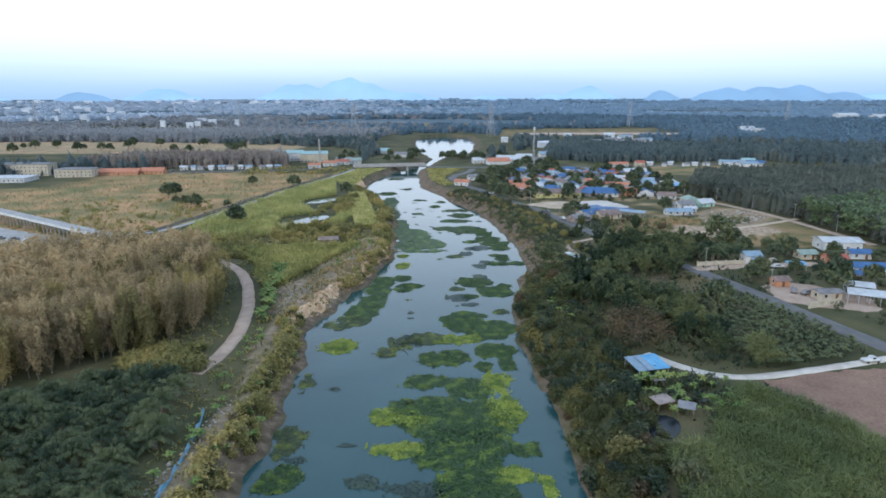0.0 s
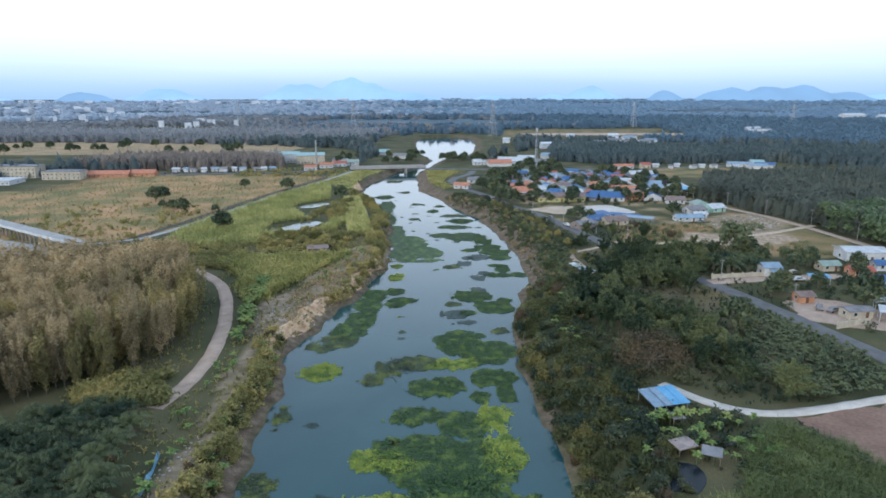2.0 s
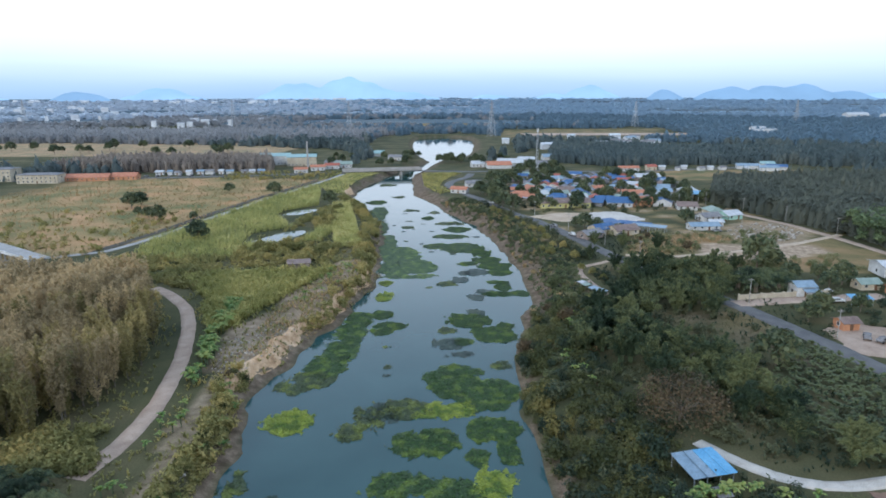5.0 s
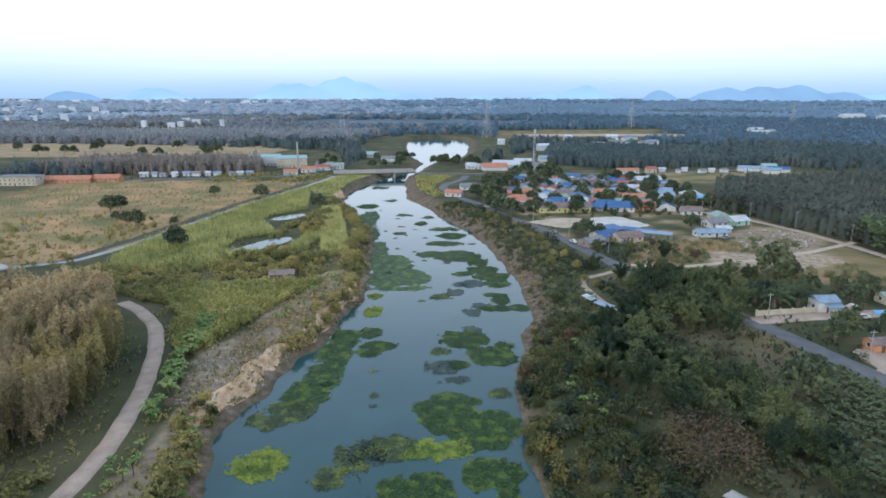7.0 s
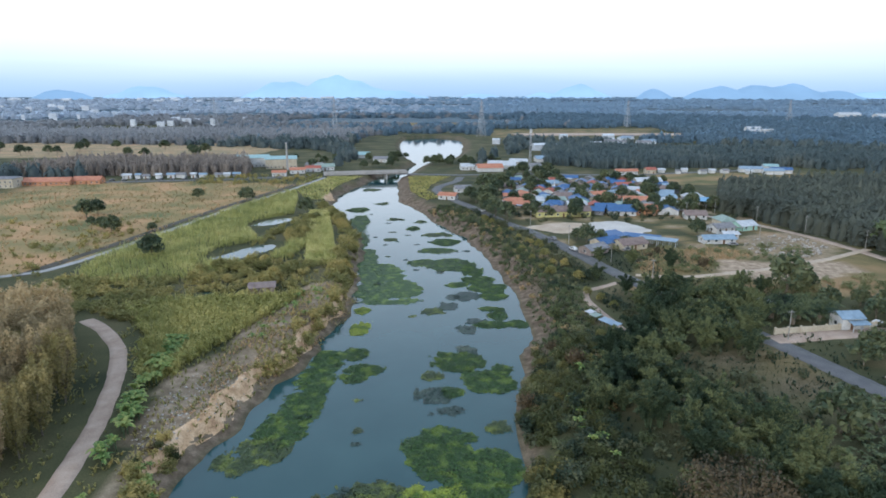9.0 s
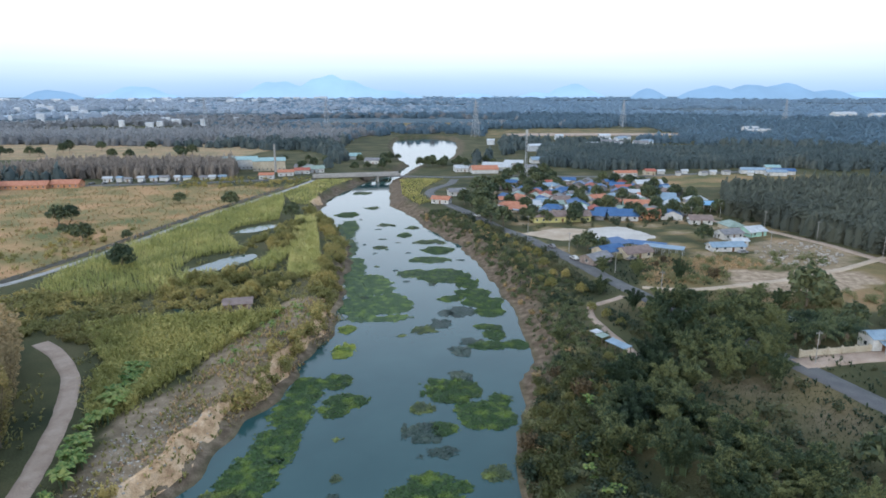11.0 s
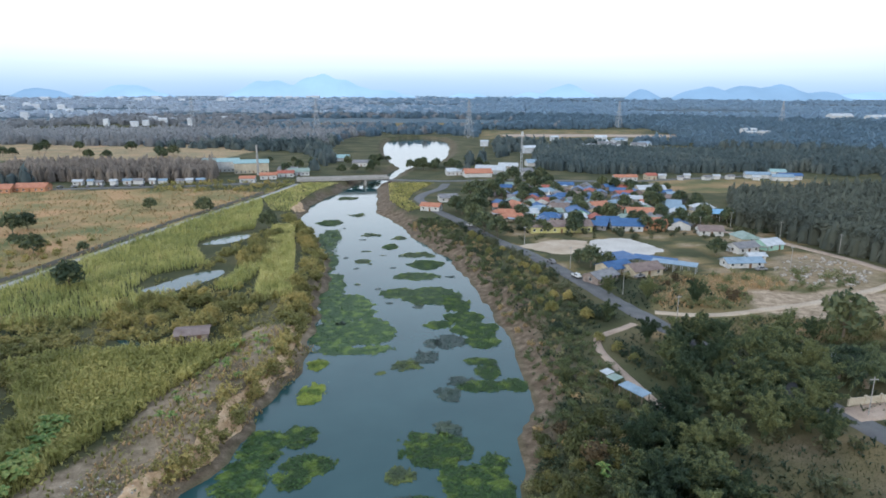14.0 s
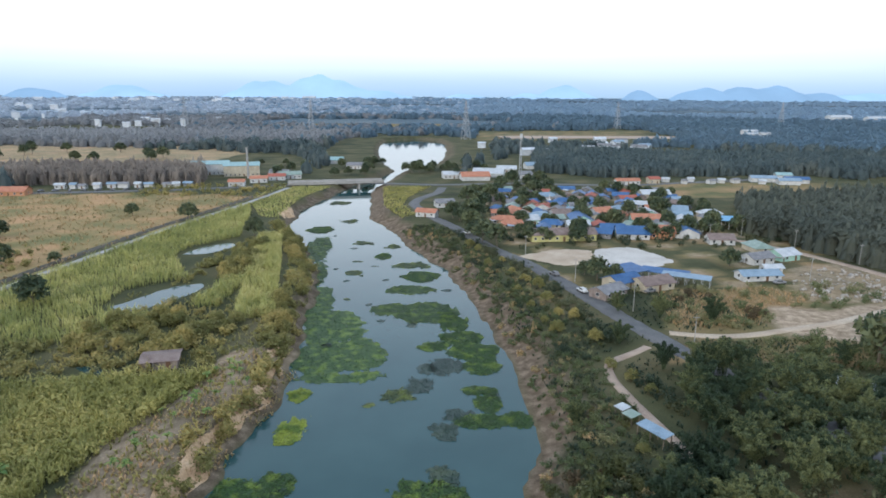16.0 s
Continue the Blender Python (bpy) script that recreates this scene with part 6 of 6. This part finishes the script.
stuff("rubble", chunk, xs, ys, RNG.uniform(0.15, 0.55, len(xs)), M["rubbish"], "pale gravel and rubble along the bank path", "rubble", 33)

# blue net fence
q = smooth_line([(-36.4, 66), (-36.3, 72), (-36.8, 80), (-37.6, 86), (-38.6, 91)], 0.5)
fence = root("net_fence", "sagging blue plastic net on thin posts", "fence")
hz = 0.5 + 0.15 * np.sin(np.arange(len(q)) * 0.9)
side_ = 0.18 * np.sin(np.arange(len(q)) * 0.63)
V = np.concatenate([np.column_stack([q[:, 0] + s_ + side_ * f_, q[:, 1], np.full(len(q), LAND - 0.05) + hz * f_]) for s_, f_ in ((0.3, 0), (0.16, 0.55), (0.0, 1.0), (-0.03, 0.95))])
k = len(q)
F = np.concatenate([np.stack([np.arange(k - 1) + k * i, np.arange(1, k) + k * i, np.arange(1, k) + k * (i + 1), np.arange(k - 1) + k * (i + 1)], 1) for i in range(3)])
part("net", nmesh("net", V, F, M["net"]), M["net"], fence)
for p_ in q[::6]:
    tube_bm = tube(bmesh.new(), [(p_[0], p_[1], LAND - 0.2), (p_[0], p_[1], LAND + 1.2)], [0.04, 0.035], 5)
    part("post", tube_bm, M["bark"], fence)


# ---- bridge, pylons, masts, vehicles ----
def bridge():
    a, c = Vector((-60, 440.5, 0)), Vector((-10, 450.8, 0))
    L = (c - a).length
    ob = root("road_bridge", "low concrete road bridge over the river", "bridge", pose((a.x + c.x) / 2, (a.y + c.y) / 2, LAND, 0, 0, math.degrees(math.atan2(c.y - a.y, c.x - a.x))))
    part("deck", boxes((-L / 2, L / 2, -4.2, 4.2, 0.35, 1.1, 0.05)), M["concrete"], ob)
    for s in (-4.1, 4.1):
        part("parapet", boxes((-L / 2, L / 2, s - 0.12, s + 0.12, 1.1, 1.95, 0.03)), M["concrete"], ob)
    for x_ in (-12, 0, 12):
        part("pier", boxes((x_ - 0.5, x_ + 0.5, -3.6, 3.6, -5.0, 0.35, 0.04)), M["concrete"], ob)


bridge()


def pylon(x, y, h, turn, label="tall grey lattice power pylon", base=3.6):
    ob = root("power_pylon", label, "pylon", pose(x, y, LAND, 0, 0, turn), "pylons of the power line")

    def half(z):
        return base * (1 - z / h) ** 1.15 + 0.35

    lv = [0, 0.16 * h, 0.30 * h, 0.43 * h, 0.55 * h, 0.66 * h, 0.76 * h, 0.86 * h, h]
    for sx, sy in ((1, 1), (1, -1), (-1, 1), (-1, -1)):
        part("leg", tube(bmesh.new(), [(sx * half(z), sy * half(z), z) for z in lv], [0.24] * 9, 4), M["metal"], ob)
    bm = bmesh.new()
    for z0, z1 in zip(lv, lv[1:]):
        a, c = half(z0), half(z1)
        for p0, p1 in (((-a, -a), (c, -c)), ((a, -a), (-c, -c)), ((-a, a), (c, c)), ((a, a), (-c, c)), ((-a, -a), (-c, c)), ((-a, a), (-c, -c)), ((a, -a), (c, c)), ((a, a), (c, -c))):
            tube(bm, [(*p0, z0), (*p1, z1)], [0.12, 0.12], 3)
    part("bracing", bm, M["metal"], ob)
    for z, w in ((0.68 * h, 5.2), (0.80 * h, 4.4), (0.92 * h, 3.6)):
        arm = bmesh.new()
        for s in (-1, 1):
            tube(arm, [(0, 0, z + 0.8), (s * w, 0, z)], [0.2, 0.12], 4)
            tube(arm, [(0, 0, z - 0.3), (s * w, 0, z)], [0.2, 0.12], 4)
        part("cross_arm", arm, M["metal"], ob)


for a, c, h in ((-709, 1150, 44), (-318, 1045, 44), (-121, 925, 42), (66, 810, 42), (308, 1035, 40), (640, 1180, 40)):
    pylon(a, c, h, RNG.uniform(10, 35))


def mast(x, y, h, label, name="radio_mast"):
    ob = root(name, label, "mast", pose(x, y, LAND))
    for i in range(3):
        a = 2.1 * i
        part("leg", tube(bmesh.new(), [(math.cos(a) * 0.9, math.sin(a) * 0.9, -0.2), (math.cos(a) * 0.4, math.sin(a) * 0.4, h)], [0.14, 0.10], 4), M["metal"], ob)
    bm = bmesh.new()
    for z in np.arange(1, h, 2.2):
        for i in range(3):
            a, c, r0 = 2.1 * i, 2.1 * (i + 1), 0.9 - 0.5 * z / h
            tube(bm, [(math.cos(a) * r0, math.sin(a) * r0, z), (math.cos(c) * r0, math.sin(c) * r0, z + 1.6)], [0.07, 0.07], 3)
    part("bracing", bm, M["metal"], ob)
    for i in range(3):
        part("antenna", boxes((-0.2 + 0.5 * (i - 1), 0.2 + 0.5 * (i - 1), -0.7, -0.5, h - 2.4, h - 0.2)), M["paint_white"], ob)


mast(66, 450, 27, "slender grey lattice radio mast in the village")
ob = root("chimney", "tall pale factory chimney", "chimney", pose(-88, 470, LAND))
part("shaft", tube(bmesh.new(), [(0, 0, -0.2), (0, 0, 8), (0, 0, 17)], [0.8, 0.65, 0.55], 10), M["concrete"], ob)
part("rim", tube(bmesh.new(), [(0, 0, 17), (0, 0, 17.6)], [0.75, 0.75], 10), M["concrete"], ob)


def car(x, y, turn, paint, label, pickup=False, group=""):
    ob = root("car", label, "car", pose(x, y, LAND + 0.1, 0, 0, turn), group)
    TRUE_SIZE.append(ob)
    part("body", boxes((-2.2, 2.2, -0.88, 0.88, 0.35, 0.95, 0.12)), paint, ob)
    cab = (-0.4, 1.1) if pickup else (-1.5, 1.0)
    bm = boxes((cab[0], cab[1], -0.78, 0.78, 0.95, 1.5))
    for v in bm.verts:
        if v.co.z > 1.2:
            v.co.x = (v.co.x - sum(cab) / 2) * 0.72 + sum(cab) / 2
            v.co.y *= 0.88
    part("cabin", bm, paint, ob)
    for s in (-1, 1):
        part("side_window", boxes((cab[0] + 0.25, cab[1] - 0.3, s * 0.76 - 0.03, s * 0.76 + 0.03, 1.0, 1.38)), M["glass"], ob)
    for x_ in (-1.4, 1.4):
        for s in (-0.82, 0.82):
            part("wheel", tube(bmesh.new(), [(x_, s - 0.12, 0.28), (x_, s + 0.12, 0.28)], [0.34, 0.34], 10), M["tyre"], ob)
    return ob


first = car(76.5, 107.4, 8, M["paint_white"], "white pickup parked on the gravel drive", True)
car(94, 172.8, 3, M["paint_white"], "white car beside the garden wall")
car(96, 179.5, 30, M["paint_white"], "white car in a house yard")
far_car = car(-190, 420, 6, M["roof_grey"], "parked car beside the main road", group="cars along the main road")
for a in np.arange(-182, -112, 6.5):
    TRUE_SIZE.append(copy_thing(far_car, pose(a, 416 + (a + 190) * 0.12, LAND + 0.1, 0, 0, RNG.uniform(0, 360))))

# west side: walkway roof, school-like blocks, sheds
ob = root("covered_walkway", "long concrete walkway roof on many thin posts", "walkway", pose(-148, 231, LAND, 0, 0, -35.5))
part("roof", boxes((-48, 48, -2.6, 2.6, 3.4, 3.75, 0.05)), M["concrete"], ob)
part("parapet", boxes((-48, 48, -2.72, -2.56, 3.35, 4.2)), M["paint_white"], ob)
pm = None
for x_ in np.arange(-47, 48, 3.0):
    for s in (-2.2, 2.2):
        if pm is None:
            p = part("post", boxes((-0.15, 0.15, -0.15, 0.15, -0.2, 3.4)), M["concrete"], ob)
            pm = p.data
        else:
            p = part("post", pm, M["concrete"], ob)
        p.location = (x_, s, 0)


def block(x, y, turn, w, d, storeys, wall, roof, label, name="office_block", category="building"):
    ob = house(x, y, turn, w, d, storeys * 3.1 + 0.4, roof, wall, label, 1.0, 0.6, name, storeys, True, False, category, "")
    for st in range(1, storeys):
        part("ledge", boxes((-w / 2 - 0.05, w / 2 + 0.05, -d / 2 - 0.35, -d / 2 - 0.01, st * 3.1 - 0.1, st * 3.1 + 0.15)), M["concrete"], ob)
    return ob


block(-262, 402, 4, 36, 12, 3, "paint_cream", "roof_grey", "three-storey cream school block with rows of windows")
block(-224, 394, 4, 22, 10, 2, "paint_cream", "roof_grey", "two-storey cream block with rows of windows")
block(-256, 372, 4, 34, 16, 1, "paint_white", "roof_white", "large white hall beside the school block", "hall")
for a, c, w in ((-203, 403, 26), (-183, 408, 14)):
    house(a, c, 5, w, 8, 3.0, "roof_orange", "paint_orange", "long low house with an orange tiled roof", group="orange row houses")
for i in range(11):
    a = -172 + i * 6.2 + RNG.uniform(-2, 2)
    house(a, 427 + (a + 172) * 0.14 + RNG.uniform(-2, 2), RNG.uniform(-4, 10), RNG.uniform(2.6, 5.0), 3.2, RNG.uniform(2.2, 3.2), ("roof_white", "roof_pale", "roof_grey")[i % 3], "paint_white", "small white roadside shop house", group="roadside shops", windows=i % 2 == 0)
house(-116, 492, 12, 22, 13, 8.5, "roof_teal", "paint_white", "white factory hall with a teal sheet roof", 2.2, name="factory_hall", category="factory", group="")
house(-95, 484, 12, 20, 13, 8.5, "roof_teal", "paint_cream", "cream factory hall with a teal sheet roof", 2.2, name="factory_hall", category="factory", group="")
for a, c, w, rf in ((-78, 452, 9, "roof_orange"), (-70, 462, 9, "roof_red"), (-64, 470, 12, "roof_green"), (-72, 480, 11, "roof_grey"), (-86, 438, 8, "roof_orange"), (-50, 555, 15, "roof_teal"), (-30, 520, 12, "roof_grey"), (42, 462, 16, "roof_orange"), (52, 478, 18, "roof_white"), (30, 470, 12, "roof_white"), (70, 470, 12, "roof_grey"), (88, 520, 14, "roof_pale"), (66, 500, 12, "roof_white")):
    house(a, c, RNG.uniform(-15, 15), w, w * 0.6, 3.4, rf, "paint_white", KINDS[{"roof_orange": "o", "roof_red": "r", "roof_green": "e", "roof_grey": "g", "roof_teal": "p", "roof_white": "w", "roof_pale": "p"}[rf]][1] + " near the bridge", group="houses near the bridge", windows=w < 13)
house(124, 442, 3, 13, 5, 3.0, "roof_orange", "paint_white", "long building with an orange roof beyond the village", group="", name="long_building")
house(140, 446, 3, 6, 5, 3.6, "roof_red", "paint_cream", "red-roofed house beyond the village")
for i in range(7):
    house(150 + i * 8 + RNG.uniform(-3, 3), 447 + RNG.uniform(-6, 6), RNG.uniform(-20, 20), RNG.uniform(2.6, 4.5), 3.2, 2.6, ("roof_white", "roof_grey")[i % 2], "paint_white", "small white house at the wood's edge", group="houses at the wood's edge", windows=False)
for a, c, w, rf in ((206, 452, 22, "roof_pale"), (222, 446, 20, "roof_blue"), (226, 466, 14, "roof_teal"), (214, 440, 18, "roof_pale")):
    house(a, c, -12, w * 0.62, 5.5, 3.2, rf, "paint_white", "blue-roofed farm shed at the edge of the woods", group="blue farm sheds", name="farm_shed", windows=False)
house(12, 349, -20, 8, 5, 2.8, "roof_orange", "paint_white", "small roadside stall house with an orange roof", group="")
house(20, 372, 10, 8, 6, 2.8, "roof_grey", "paint_white", "small grey-roofed house by the road", group="")

# town buildings far over the plain, haze painted into their wall colour
for i in range(46):
    r_ = RNG.uniform(620, 980)
    a = RNG.uniform(0.10, 0.33)
    x_, y_ = math.sin(a) * r_, math.cos(a) * r_
    if y_ > 780:
        continue
    w = RNG.uniform(7, 13)
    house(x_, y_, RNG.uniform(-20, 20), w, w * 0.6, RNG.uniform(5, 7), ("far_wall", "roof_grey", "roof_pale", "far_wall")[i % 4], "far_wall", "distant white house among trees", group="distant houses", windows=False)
for i in range(64):
    a0, r0 = ((0.60, 2300), (0.52, 2050), (0.46, 1500), (0.33, 1230), (0.36, 2900), (0.25, 2600), (0.56, 3100), (0.17, 3000))[i % 8]
    a, r_ = -(a0 + RNG.normal() * 0.035), r0 * (1 + RNG.normal() * 0.05)
    x_, y_ = math.sin(a) * r_, math.cos(a) * r_
    w = RNG.uniform(7, 22) * r_ / 1900
    house(x_, y_, RNG.uniform(-12, 12), w, w * 0.4, RNG.uniform(9, 14) + r_ * 0.001, "far_wall", "far_wall", "distant town building on the plain, paled with painted haze", group="distant town", name="town_building", category="building", windows=False)
for a, c, w in ((848, 1337, 46), (379, 789, 14), (400, 800, 12), (406, 845, 18), (890, 1290, 40)):
    house(a, c, 4, w, w * 0.4, 11, "roof_white", "paint_white", "distant white hall among woods", group="distant halls", name="distant_hall", category="building", windows=False)
strip("sandy_field", [(110, 850), (200, 856), (300, 850), (405, 840)], 46, M["dirt_track"], "pale sandy field in front of the pylons", "field", 0.15, step=12)


# white shrine spire in the village
ob = root("shrine", "small white shrine with a tapering spire", "shrine", pose(66, 372, LAND))
TRUE_SIZE.append(ob)
part("base", boxes((-1.6, 1.6, -1.6, 1.6, -0.2, 2.2, 0.08)), M["paint_white"], ob)
part("spire", tube(bmesh.new(), [(0, 0, 2.2), (0, 0, 3.4), (0, 0, 4.4), (0, 0, 7.6)], [1.4, 1.1, 0.5, 0.08], 10), M["paint_white"], ob)

# vehicles on the paved lot
lot_car = car(-160, 218, 40, M["paint_white"], "car parked on the paved lot", group="cars on the paved lot")
dark_car = car(-152, 214, 40, M["roof_grey"], "dark car parked on the paved lot", group="cars on the paved lot")
for i in range(16):
    a = -176 + 6.0 * (i % 8)
    TRUE_SIZE.append(copy_thing((lot_car, dark_car)[i % 2], pose(a, 214 + (i // 8) * 9 - (a + 176) * 0.35, LAND + 0.1, 0, 0, 55 + RNG.uniform(-6, 6))))
for a, c, t_ in ((47.5, 247, 110), (44, 262, 112), (62, 196, 112), (25, 315, 120), (88, 148, 20), (86, 150, 60), (64, 246, 30), (100, 252, 5)):
    TRUE_SIZE.append(copy_thing(lot_car if int(a) % 2 else dark_car, pose(a, c, LAND + 0.12, 0, 0, t_)))


# roadside poles
def pole(x, y, h=8.5):
    ob = root("utility_pole", "thin concrete utility pole with a crossbar", "pole", pose(x, y, LAND), "utility poles")
    TRUE_SIZE.append(ob)
    part("shaft", tube(bmesh.new(), [(0, 0, -0.3), (0, 0, h)], [0.13, 0.08], 6), M["concrete"], ob)
    part("crossbar", boxes((-0.9, 0.9, -0.06, 0.06, h - 0.7, h - 0.55)), M["concrete"], ob)


for a, c in ((139, 246), (134, 270), (127, 290), (119, 308), (141, 222), (80, 150), (88, 118), (73, 172), (60, 212), (55, 232), (48, 256), (40, 284), (33, 306), (104, 300), (110, 255)):
    pole(a, c)


# ---- the plan brought to true size ----
# buildings, cars and poles are already drawn in true metres and only move
for ob in list(scene.objects):
    if ob.parent is not None or ob in (cam, sun):
        continue
    if ob in TRUE_SIZE:
        x, y, z = ob.matrix_basis.translation
        ob.matrix_basis = Matrix.Translation((x * (K - 1), y * (K - 1), z * (K - 1))) @ ob.matrix_basis
    else:
        ob.matrix_basis = Matrix.Scale(K, 4) @ ob.matrix_basis
